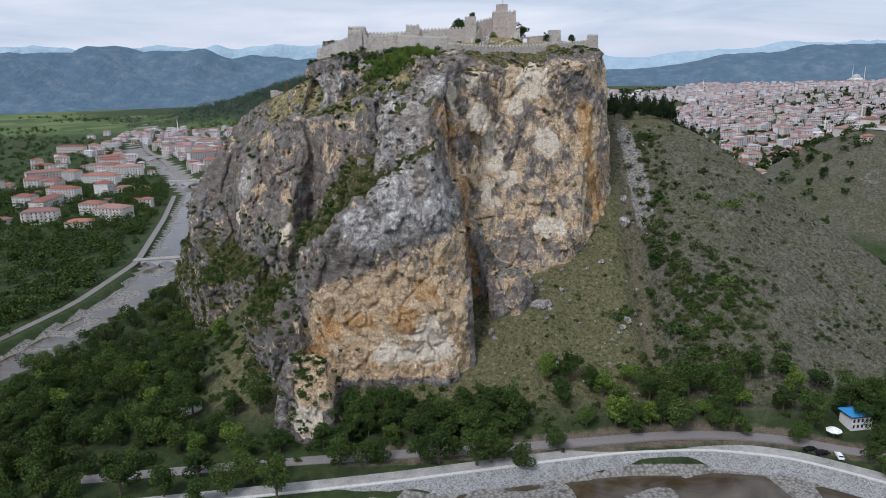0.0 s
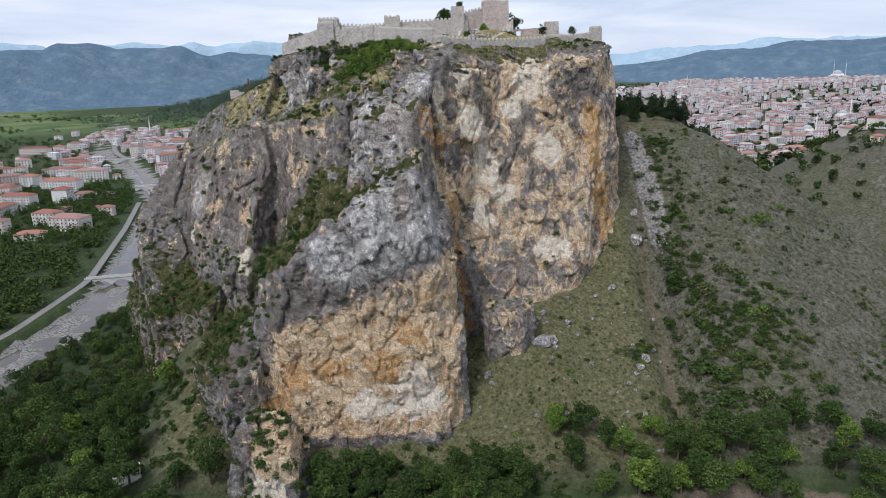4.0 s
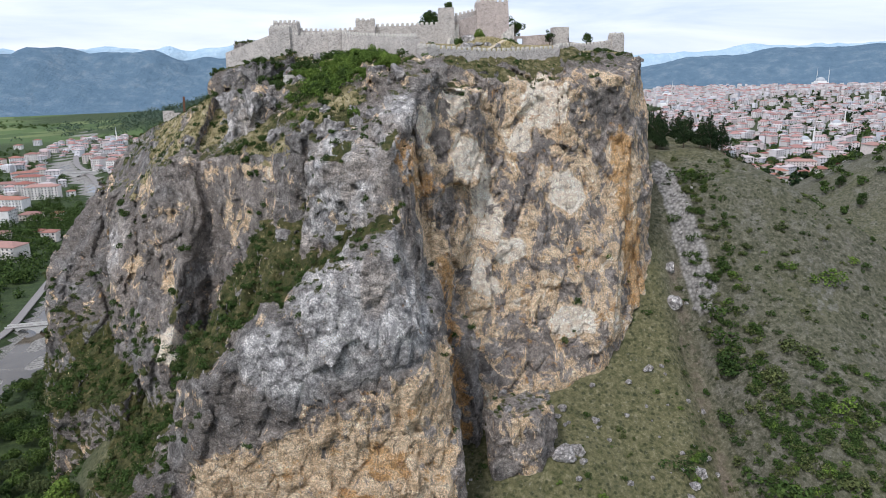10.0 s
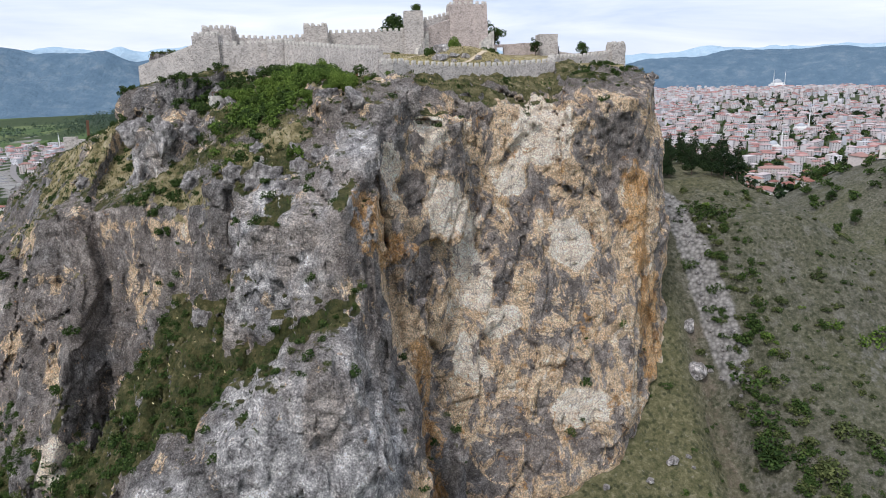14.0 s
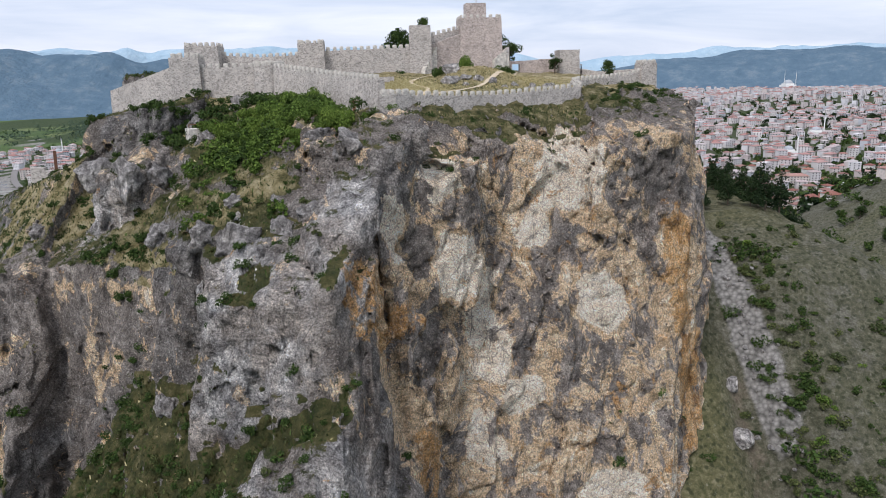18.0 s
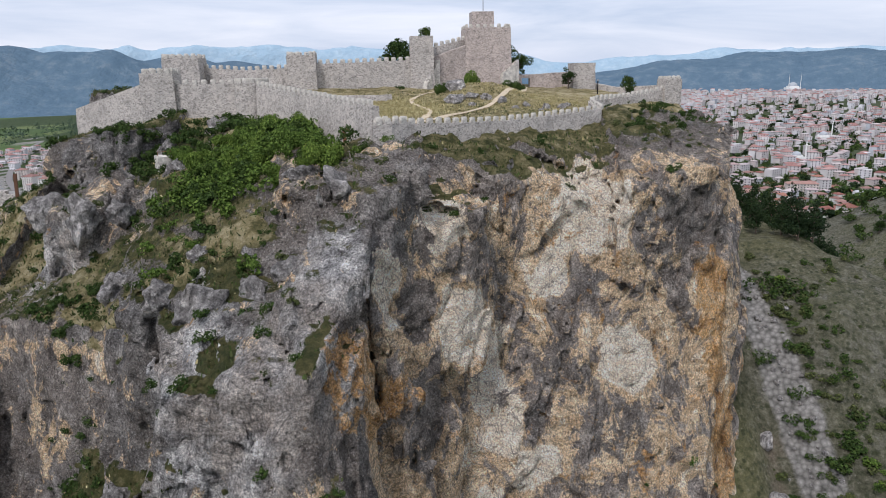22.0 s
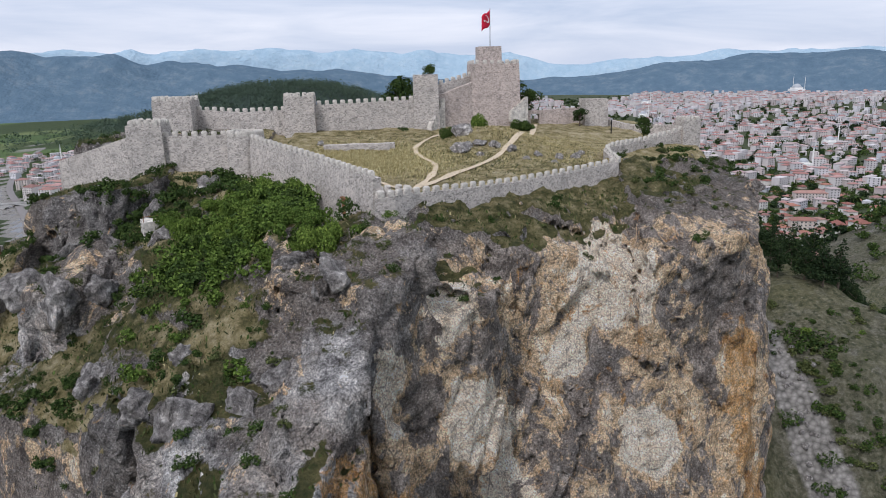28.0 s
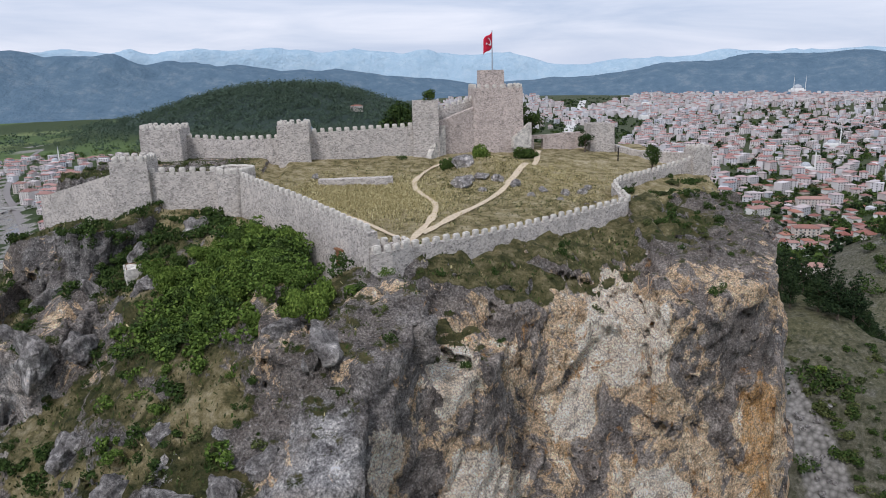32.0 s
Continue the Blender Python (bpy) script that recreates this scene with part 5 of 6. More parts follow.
# riverside trees below the cliff
for x, y in scatter(46, -44, 24, 199, 228, 3.6, lambda x, y: road_gap(x, y, 3.5), 21):
    plant_tree(rngt.choice(["dark", "dark", "mid"]), x, y, 1.0)
for x, y in scatter(40, 34, 165, 216, 238, 4.2, lambda x, y: road_gap(x, y, 4.5), 22):
    plant_tree(rngt.choice(["mid", "mid", "dark", "bright"]), x, y, 1.05)
for x, y, s in ((63, 216, 1.25), (101, 214, 1.15), (118, 208.5, 1.3), (36, 207, 1.2), (93, 216.5, 1.3), (80, 218, 1.6), (48, 219, 1.3)):
    plant_tree("round", x, y, s)
for x, y in scatter(16, 134, 170, 185, 225, 5, None, 23):
    plant_tree(rngt.choice(["dark", "mid"]), x, y, 0.85)
# wood in the river bend
for x, y in scatter(95, -175, -50, 168, 280, 6.2, lambda x, y: river_gap(x, y, 20) and road_gap(x, y, 4) and not (-96 < x < -62 and 232 < y) and not (-130 < x < -105 and 190 < y < 214), 24):
    plant_tree(rngt.choice(["dark", "dark", "dark", "mid", "mid", "bright"]), x, y, 1.1)
# pines behind the ridge and town-side trees
for x, y in scatter(85, 95, 168, 364, 446, 3.8, lambda x, y: y > 392 + 0.1 * (x - 104) or (x < 124 and y > 362), 25):
    plant_tree("pine", x, y, 1.0)
for x, y in scatter(24, 170, 420, 330, 640, 9, lambda x, y: x + 0.3 * y > 330, 26):
    plant_tree(rngt.choice(["pine", "dark", "mid"]), x, y, 0.9)
# trees within and beside the castle
for x, y, k, s in ((9.6, 389, "dark", 1.25), (16.6, 386.5, "mid", 0.5), (44.5, 401, "dark", 0.95), (57, 391, "dark", 0.62), (67.5, 372, "dark", 0.6)):
    plant_tree(k, x, y, s, z=None if k != "mid" else 155.6)

# shrubs: one mesh a kind, shared
BUSHES = {"dark": [bush_kind(31, 1.2, LEAF_DARK), bush_kind(32, 1.5, LEAF_DARK)], "mid": [bush_kind(33, 1.3, LEAF_MID), bush_kind(34, 1.0, LEAF_MID)], "bright": [bush_kind(35, 1.3, LEAF_BRIGHT), bush_kind(36, 1.6, LEAF_BRIGHT, 440)], "tall": [bush_kind(39, 2.4, LEAF_BRIGHT, 2200, 0.13), bush_kind(40, 2.7, LEAF_BRIGHT, 2400, 0.13), bush_kind(41, 2.5, LEAF_MID, 2200, 0.13)], "olive": [bush_kind(37, 1.2, LEAF_OLIVE), bush_kind(38, 0.9, LEAF_OLIVE)]}
BUSH_LABEL = {"tall": "tall leafy green shrub below the castle wall", "dark": "dark green shrub rooted in the slope", "mid": "green leafy shrub on the slope", "bright": "bright green leafy shrub", "olive": "dull olive thorny shrub on dry ground"}


def plant_bush(kind, x, y, z, s):
    ob = part("bush", rngt.choice(BUSHES[kind]), at=pose(x, y, z - 0.15 * s, 0, 0, rngt.uniform(0, 360)) @ Matrix.Diagonal((s, s * rngt.uniform(0.8, 1.2), s * (rngt.uniform(1.15, 1.7) if kind == "tall" else rngt.uniform(0.7, 1.05)), 1)))
    return tagged(ob, BUSH_LABEL[kind], "bush", "shrubs")


def merged_bushes(name, spots, mats, label, category, leaves=90, leaf=0.28, seed=3):
    """Many shrubs nobody could count, as one object of leaf quads for each foliage colour."""
    rng = np.random.RandomState(seed)
    for mat in mats:
        V, Fc, n = [], [], 0
        for x, y, z, s, m in spots:
            if m != mat:
                continue
            cl = [(x + rng.uniform(-0.5, 0.5) * s, y + rng.uniform(-0.5, 0.5) * s, z + rng.uniform(0.0, 0.55) * s) for _ in range(5)]
            v, f = leaf_cloud(rng, cl, [s * rng.uniform(0.22, 0.45) for _ in range(5)], leaves, leaf * min(1.6, max(0.5, s / 1.6)))
            V.append(v)
            Fc.append(f + n)
            n += len(v)
        if V:
            tagged(part(name, mesh_np(name, np.concatenate(V), np.concatenate(Fc), mat)), label, category, kind="stuff")


rngb = np.random.RandomState(12)
# tall shrubs below the postern
for x, y in scatter(52, -34, -3, 296, 328, 2.3, lambda x, y: y < 305.5 - 1.55 * (x - 2.7) and abs(x + 12 + 0.9 * (y - 312)) < 11, 71):
    plant_bush("tall", x, y, float(surface_z(x, y)), rngt.uniform(0.65, 1.15))
# hillside shrubs
hx, hy = rngb.uniform(8, 200, 260), rngb.uniform(226, 380, 260)
hz, hg = surface_z(hx, hy), ground_z(hx, hy)
for x, y, z, g in zip(hx, hy, hz, hg):
    if z > 96 or (x < 92 and y > 285 + 0.6 * (x - 13)) or z - g > 0.5 or (x < 85 and rngb.rand() < 0.4):
        continue
    thick = math.exp(-((x - 98) / 6) ** 2)
    plant_bush(rngb.choice(["dark", "olive", "mid", "bright"], p=[0.3, 0.4, 0.2, 0.1]), x, y, z, rngb.uniform(0.6, 1.6) + 1.0 * thick)
spots = []
near_gully = np.arange(2600) < 420
sx = np.where(near_gully, np.where(np.arange(2600) < 260, rngb.normal(98, 4, 2600), rngb.normal(112, 11, 2600)), rngb.uniform(8, 235, 2600))
sy = np.where(near_gully, np.where(np.arange(2600) < 260, rngb.uniform(236, 350, 2600), rngb.normal(266, 10, 2600)), rngb.uniform(220, 392, 2600))
sz = surface_z(sx, sy)
clump = vnoise(sx, sy, 0 * sx, 13)
for k in range(2600):
    x, y, z = sx[k], sy[k], sz[k]
    if z > 99 or (x < 96 and y > 280 + 0.6 * (x - 13)):
        continue
    if k >= 420 and clump[k] < -0.12 + 0.25 * rngb.rand():
        continue
    s = rngb.uniform(1.3, 3.0) if k < 420 else 0.4 + 2.0 * rngb.rand() ** 1.8
    spots.append((x, y, z, s, [LEAF_DARK, LEAF_MID, LEAF_OLIVE, LEAF_BRIGHT][rngb.choice(4, p=[0.4, 0.2, 0.34, 0.06])]))
# shrubs on ledges of the rock
flat = np.nonzero((ROCK_N[:, 2] > 0.55) & (ROCK_G > 0.35))[0]
for i in rngb.choice(flat, 1100):
    x, y, z = ROCK_V[i]
    if (y - 311) - 0.64 * (x - 7) > -3 and x > -30 and z > 133:
        continue
    spots.append((x, y, z - 0.2, rngb.uniform(0.5, 1.6), [LEAF_DARK, LEAF_MID, LEAF_OLIVE][rngb.choice(3, p=[0.35, 0.25, 0.4])]))
low = np.nonzero((ROCK_N[:, 2] > 0.25) & (ROCK_V[:, 0] < -48) & (ROCK_V[:, 2] < 66))[0]
for i in rngb.choice(low, 900):
    x, y, z = ROCK_V[i]
    spots.append((x, y, z - 0.2, rngb.uniform(0.8, 2.4), [LEAF_DARK, LEAF_MID, LEAF_OLIVE][rngb.choice(3, p=[0.5, 0.25, 0.25])]))
# thickets
for cx, cy, sx, sy, n, lo, hi in ((-14, 318, 7, 7, 150, 1.6, 3.6), (-22, 308, 6, 8, 100, 1.4, 3.0), (-36, 338, 7, 5, 60, 1.2, 2.6), (-28, 266, 10, 9, 110, 0.8, 1.8), (-52, 268, 9, 10, 90, 1.0, 2.2), (-85, 262, 16, 16, 130, 1.4, 3.2), (-40, 216, 18, 8, 90, 1.5, 3.0), (-30, 232, 14, 4, 70, 1.0, 2.2), (20, 225, 14, 6, 60, 1.2, 2.6), (-48, 330, 10, 7, 40, 0.9, 2.0), (64, 350, 7, 9, 45, 0.9, 2.0), (-110, 300, 12, 16, 90, 1.3, 3.0), (-54, 323, 3, 3, 14, 0.8, 1.8), (-43, 299, 4, 3, 22, 0.9, 2.0), (-47, 306, 3, 3, 12, 0.7, 1.5), (-24, 291, 3, 3, 10, 0.6, 1.3), (-47, 336, 4, 3, 22, 1.0, 2.2), (-64, 346, 4, 4, 16, 1.0, 2.2), (-42, 287, 5, 4, 24, 0.8, 1.8), (-12, 290, 3, 2, 8, 0.5, 1.1)):
    for _ in range(n):
        x, y = rngb.normal(cx, sx), rngb.normal(cy, sy)
        if x > 90 or (y - 308) - 0.64 * (x - 7) > -1 and x > 0 and x < 52 and y > 300:
            continue
        if x > -24 and x < 4 and y > 307.6 - 1.55 * (x - 2.7) - 2.5:
            continue
        pal = [LEAF_MID, LEAF_BRIGHT, LEAF_BRIGHT] if cy > 300 and cx > -30 and cx < 0 else [LEAF_DARK, LEAF_MID, LEAF_DARK]
        spots.append((x, y, float(surface_z(x, y)), rngb.uniform(lo, hi), pal[rngb.choice(3)]))
merged_bushes("shrubs", spots, [LEAF_DARK, LEAF_MID, LEAF_OLIVE, LEAF_BRIGHT], "scattered green shrubs over rock and hillside", "shrubs", 210, 0.165)


def turf_tufts():
    """Short grass standing on the turf between the crags."""
    r = np.random.RandomState(44)
    turf = np.nonzero((ROCK_G > 0.42) & (ROCK_N[:, 2] > 0.35) & ~((ROCK_V[:, 2] > 136) & (ROCK_V[:, 0] > -22) & (ROCK_V[:, 1] > 318)))[0]
    for mat, n, hgt in ((LEAF_OLIVE, 22000, 0.32), (STRAW, 2500, 0.2), (LEAF_MID, 9000, 0.34)):
        i = r.choice(turf, n)
        p = ROCK_V[i] + r.normal(0, 0.3, (n, 3)) * np.array([1, 1, 0])
        a, w, h = r.uniform(0, 6.28, n), r.uniform(0.05, 0.16, n), hgt * r.uniform(0.4, 1.3, n)
        dx = np.stack([np.cos(a) * w, np.sin(a) * w, 0 * a], -1)
        up = np.stack([r.normal(0, 0.2, n), r.normal(0, 0.2, n), h], -1)
        sink = np.array([0, 0, 0.25])
        V = np.stack([p - dx - sink, p + dx - sink, p + dx * 0.7 + up, p - dx * 0.7 + up * 0.9], 1)
        tagged(part("grass", mesh_np("grass", V.reshape(-1, 3), np.arange(n * 4).reshape(-1, 4), mat)), "grass and herbs on the ledges between crags", "grass", kind="stuff")


turf_tufts()
# woods across the river and on the plain
wood = []
wy = np.r_[rngb.uniform(280, 860, 1900), rngb.uniform(760, 2700, 2600)]
wx = np.r_[rngb.uniform(-520, -212, 1900), rngb.uniform(-0.75, -0.1, 2600) * wy[1900:] - 60]
wd, wz, wv = poly_dist(wx, wy, RIVER), ground_z(wx, wy), vnoise(wx, wy, 0 * wx, 300)
for k in range(len(wx)):
    x, y, d = wx[k], wy[k], wd[k]
    if d < 24 or (d < 30 and y < 800) or (y > 1500 and wv[k] < 0.12):
        continue
    wood.append((x, y, wz[k] + 1.6, rngb.uniform(5, 11), [LEAF_DARK, LEAF_MID][rngb.choice(2, p=[0.7, 0.3])]))
thicket = []
for x, y in scatter(100, -190, -100, 200, 300, 6.0, lambda x, y: river_gap(x, y, 20) and float(surface_z(x, y)) < 9, 61) + scatter(90, -178, -112, 290, 450, 5.0, lambda x, y: river_gap(x, y, 19) and float(surface_z(x, y)) < 12, 62):
    thicket.append((x, y, float(ground_z(x, y)) + 2.0, rngb.uniform(4, 8), [LEAF_DARK, LEAF_MID, LEAF_OLIVE][rngb.choice(3, p=[0.45, 0.35, 0.2])]))
merged_bushes("riverside_thicket", thicket, [LEAF_DARK, LEAF_MID, LEAF_OLIVE], "dense green trees and brush below the rock", "woods", 900, 0.2, 18)
tx, ty = rngb.uniform(190, 760, 1500), rngb.uniform(520, 1150, 1500)
tz = ground_z(tx, ty)
wood += [(tx[k], ty[k], tz[k] + 1.8, rngb.uniform(3, 8), [LEAF_DARK, LEAF_MID][rngb.choice(2, p=[0.75, 0.25])]) for k in range(1500)]
merged_bushes("woodland", wood, [LEAF_DARK, LEAF_MID], "broadleaf woods and orchards beyond the river", "woods", 110, 0.46, 8)
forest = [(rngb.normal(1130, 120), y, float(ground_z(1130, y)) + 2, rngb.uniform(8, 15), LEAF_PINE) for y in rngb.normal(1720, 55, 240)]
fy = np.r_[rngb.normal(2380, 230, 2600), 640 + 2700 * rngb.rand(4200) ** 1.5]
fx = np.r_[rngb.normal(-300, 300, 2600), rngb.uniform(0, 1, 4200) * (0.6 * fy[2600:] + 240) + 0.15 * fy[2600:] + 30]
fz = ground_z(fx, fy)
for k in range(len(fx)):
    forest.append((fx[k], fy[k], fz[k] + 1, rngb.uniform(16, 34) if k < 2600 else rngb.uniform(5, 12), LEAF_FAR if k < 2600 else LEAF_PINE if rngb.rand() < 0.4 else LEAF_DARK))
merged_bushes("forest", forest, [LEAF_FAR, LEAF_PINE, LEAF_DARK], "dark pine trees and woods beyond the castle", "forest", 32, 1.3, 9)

# ---- town ----


def hip_roof(w, d, h, eave, z):
    w2, d2 = w / 2 + eave, d / 2 + eave
    r = max(0.0, w2 - d2) if w2 >= d2 else 0
    q = max(0.0, d2 - w2) if d2 > w2 else 0
    V = [(-w2, -d2, z), (w2, -d2, z), (w2, d2, z), (-w2, d2, z), (-r, -q, z + h), (r, q, z + h), (-w2, -d2, z - 0.25), (w2, -d2, z - 0.25), (w2, d2, z - 0.25), (-w2, d2, z - 0.25)]
    if w2 >= d2:
        Fc = [(0, 1, 5, 4), (1, 2, 5), (2, 3, 4, 5), (3, 0, 4)]
    else:
        Fc = [(0, 1, 4), (1, 2, 5, 4), (2, 3, 5), (3, 0, 4, 5)]
    Fc += [(6, 7, 1, 0), (7, 8, 2, 1), (8, 9, 3, 2), (9, 6, 0, 3), (9, 8, 7, 6)]
    return V, Fc


WIN = mesh_of(box_bm((-0.65, -0.06, -0.75, 0.65, 0.06, 0.75)), "window", GLASS)
BALC = mesh_of(box_bm((-1.7, -1.1, -0.1, 1.7, 0, 0.1), (-1.7, -1.1, 0.1, 1.7, -1.0, 0.95), (-1.7, -1.1, 0.1, -1.6, 0, 0.95), (1.6, -1.1, 0.1, 1.7, 0, 0.95)), "balcony", CONCRETE)
HOUSES = {}


def house_meshes(w, d, st):
    key = (w, d, st)
    if key not in HOUSES:
        hgt = 2.9 * st
        body = mesh_of(box_bm((-w / 2, -d / 2, -2, w / 2, d / 2, hgt)), "wall", WALLS)
        V, Fc = hip_roof(w, d, 0.2 * min(w, d), 0.5, hgt + 0.2)
        me = bpy.data.meshes.new("roof")
        me.from_pydata(V, [], Fc)
        me.materials.append(ROOFS)
        HOUSES[key] = (body, me)
    return HOUSES[key]




def house(x, y, w, d, st, yaw, label="", detail=True):
    body, roof = house_meshes(w, d, st)
    root = tagged(new("apartment_block" if st >= 4 else "house"), label or ("rendered apartment block with a red tiled roof" if st >= 4 else "small rendered house with a red tiled roof"), "building", "town buildings")
    root.matrix_basis = pose(x, y, float(ground_z(x, y)), 0, 0, yaw)
    wall = part("wall", body, parent=root)
    part("roof", roof, parent=root)
    if detail:
        cols = max(2, int(w / (3.4 if st >= 3 else 4.8)))
        for s in range(st):
            for c in range(cols):
                px = -w / 2 + (c + 0.5) * w / cols
                part("window", WIN, parent=wall, at=pose(px, -d / 2, 1.5 + 2.9 * s))
                if st >= 3 and s > 0 and c % 3 == 1:
                    part("balcony", BALC, parent=wall, at=pose(px, -d / 2, 0.5 + 2.9 * s))
    return root


placed = []


def clear(x, y, r):
    if any((x - a) ** 2 + (y - b) ** 2 < (r + c) ** 2 for a, b, c in placed):
        return False
    if float(poly_dist(np.array([x]), np.array([y]), RIVER)[0]) < 26 + r:
        return False
    return True


def quarter(n, x0, x1, y0, y1, storeys, seed, label="", detail=True):
    r = random.Random(seed)
    done = tries = 0
    while done < n and tries < n * 30:
        tries += 1
        x, y = r.uniform(x0, x1), r.uniform(y0, y1)
        st = r.choice(storeys)
        w, d = r.choice([(10, 9), (12, 10), (9, 8), (14, 10)]) if st < 4 else r.choice([(22, 13), (34, 13), (18, 15), (44, 14)])
        if not clear(x, y, w * 0.55):
            continue
        placed.append((x, y, w * 0.55))
        house(x, y, w, d, st, r.choice([0, 90, 20, -15, 35]) + r.uniform(-6, 6), label, detail)
        done += 1


# apartment blocks along the river
for bx, by, bw, bd, bs, ba in (
    (-311, 630, 30, 16, 4, -12), (-343, 655, 22, 14, 4, -12), (-422, 835, 44, 14, 5, -8), (-482, 880, 20, 14, 5, -8),
    (-428, 921, 36, 14, 5, 8), (-498, 977, 26, 12, 4, 8), (-685, 1263, 52, 13, 4, -6), (-604, 1081, 20, 13, 4, 20),
    (-496, 826, 26, 14, 5, -10), (-374, 619, 30, 14, 4, 15), (-326, 595, 22, 12, 2, 10), (-377, 795, 20, 12, 2, 5),
    (-815, 1593, 14, 12, 3, 0), (-815, 1670, 14, 12, 4, 0), (-477, 1190, 18, 16, 6, -20), (-441, 1160, 20, 16, 6, -10),
    (-416, 1176, 22, 14, 5, -15), (-346, 1026, 26, 14, 4, -25), (-390, 1192, 22, 13, 4, 5), (-544, 1302, 16, 14, 5, 10),
    (-526, 1442, 30, 13, 4, 0), (-606, 1030, 30, 14, 2, 15)):
    if clear(bx, by, 5):
        placed.append((bx, by, bw * 0.5))
        house(bx, by, bw, bd, bs, ba)
quarter(26, -560, -300, 600, 1000, [1, 2, 2, 3, 4, 5], 1)
quarter(28, -720, -330, 1000, 1350, [2, 3, 4, 5, 5], 2)
quarter(40, -420, -200, 850, 1300, [3, 4, 5, 5, 6], 3)
quarter(150, 262, 660, 640, 980, [1, 1, 2, 2, 2, 3, 4], 4)
quarter(150, 250, 780, 560, 1120, [1, 1, 2, 2, 3], 14, detail=False)


def far_town(name, cells, label, seed):
    """Hundreds of small far houses: walls and roofs, and rows of dark windows, joined by material."""
    r = random.Random(seed)
    W, R, G = ([], []), ([], []), ([], [])

    def put(store, V, Fc):
        o = len(store[0])
        store[0].extend(V)
        store[1].extend(tuple(i + o for i in f) for f in Fc)
    for n, x0, x1, y0, y1, st_list, fan in cells:
        for _ in range(n):
            y = r.uniform(y0, y1)
            x = r.uniform(x0, x1) + fan * (y - y0)
            if y < 1400 and not clear(x, y, 3):
                continue
            z = float(ground_z(x, y))
            st = r.choice(st_list)
            w, d = (r.uniform(8, 12), r.uniform(7, 9)) if st < 4 else (r.uniform(10, 20), r.uniform(9, 11))
            a, hgt = radians(r.uniform(-40, 40)), 2.9 * st
            ca, sa = math.cos(a), math.sin(a)

            def world_of(V):
                return [(x + px * ca - py * sa, y + px * sa + py * ca, z + pz) for px, py, pz in V]
            put(W, world_of([(sx * w / 2, sy * d / 2, pz) for pz in (-2, hgt) for sx, sy in ((-1, -1), (1, -1), (1, 1), (-1, 1))]), [(0, 1, 5, 4), (1, 2, 6, 5), (2, 3, 7, 6), (3, 0, 4, 7), (4, 5, 6, 7)])
            if r.random() < (0.85 if y < 1800 else 0.62):
                put(R, *((lambda q: (world_of(q[0]), q[1]))(hip_roof(w, d, 0.2 * min(w, d), 0.5, hgt + 0.15))))
            if y < 2200:
                cols = max(2, int(w / 4))
                for s in range(st):
                    for c in range(cols):
                        px, pz = -w / 2 + (c + 0.5) * w / cols, 1.5 + 2.9 * s
                        put(G, world_of([(px - 0.7, -d / 2 - 0.05, pz - 0.7), (px + 0.7, -d / 2 - 0.05, pz - 0.7), (px + 0.7, -d / 2 - 0.05, pz + 0.7), (px - 0.7, -d / 2 - 0.05, pz + 0.7)]), [(0, 1, 2, 3)])
    root = tagged(new(name), label, "town", kind="stuff")
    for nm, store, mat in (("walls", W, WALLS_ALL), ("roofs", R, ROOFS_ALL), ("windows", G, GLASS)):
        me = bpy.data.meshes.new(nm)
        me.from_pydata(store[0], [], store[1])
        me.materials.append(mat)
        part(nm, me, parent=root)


far_town("far_town", [(420, 330, 900, 900, 1400, [2, 2, 3, 4, 5], 0.35), (1500, 380, 1300, 1350, 2300, [2, 2, 3, 4, 5], 0.5), (2500, 480, 2200, 2200, 3900, [3, 4, 5, 6], 0.6), (330, -620, -290, 1180, 1800, [1, 2, 2, 3, 4], -0.32), (120, -470, -250, 900, 1250, [2, 3, 4], -0.3), (420, 120, 620, 1950, 3600, [3, 4, 5, 6], 0.1), (120, -420, 120, 1350, 1750, [2, 3, 4], 0)], "dense town of pale rendered blocks and red roofs", 6)

# ---- landmarks of the town ----
WHITEWASH = plain_material("white_stone_plaster", (0.74, 0.73, 0.70))
SLATE = plain_material("blue_grey_sheet_roof", (0.16, 0.21, 0.25), 0.5)
LEAD = plain_material("grey_lead_dome", (0.36, 0.38, 0.40), 0.5)


def lathe(profile, segments=16):
    bm = bmesh.new()
    rings = [[bm.verts.new((r * math.cos(2 * math.pi * i / segments), r * math.sin(2 * math.pi * i / segments), z)) for i in range(segments)] for r, z in profile]
    for a, b in zip(rings[:-1], rings[1:]):
        for i in range(segments):
            j = (i + 1) % segments
            bm.faces.new((a[i], a[j], b[j], b[i]))
    bm.faces.new(rings[0][::-1])
    bm.faces.new(rings[-1])
    return bm


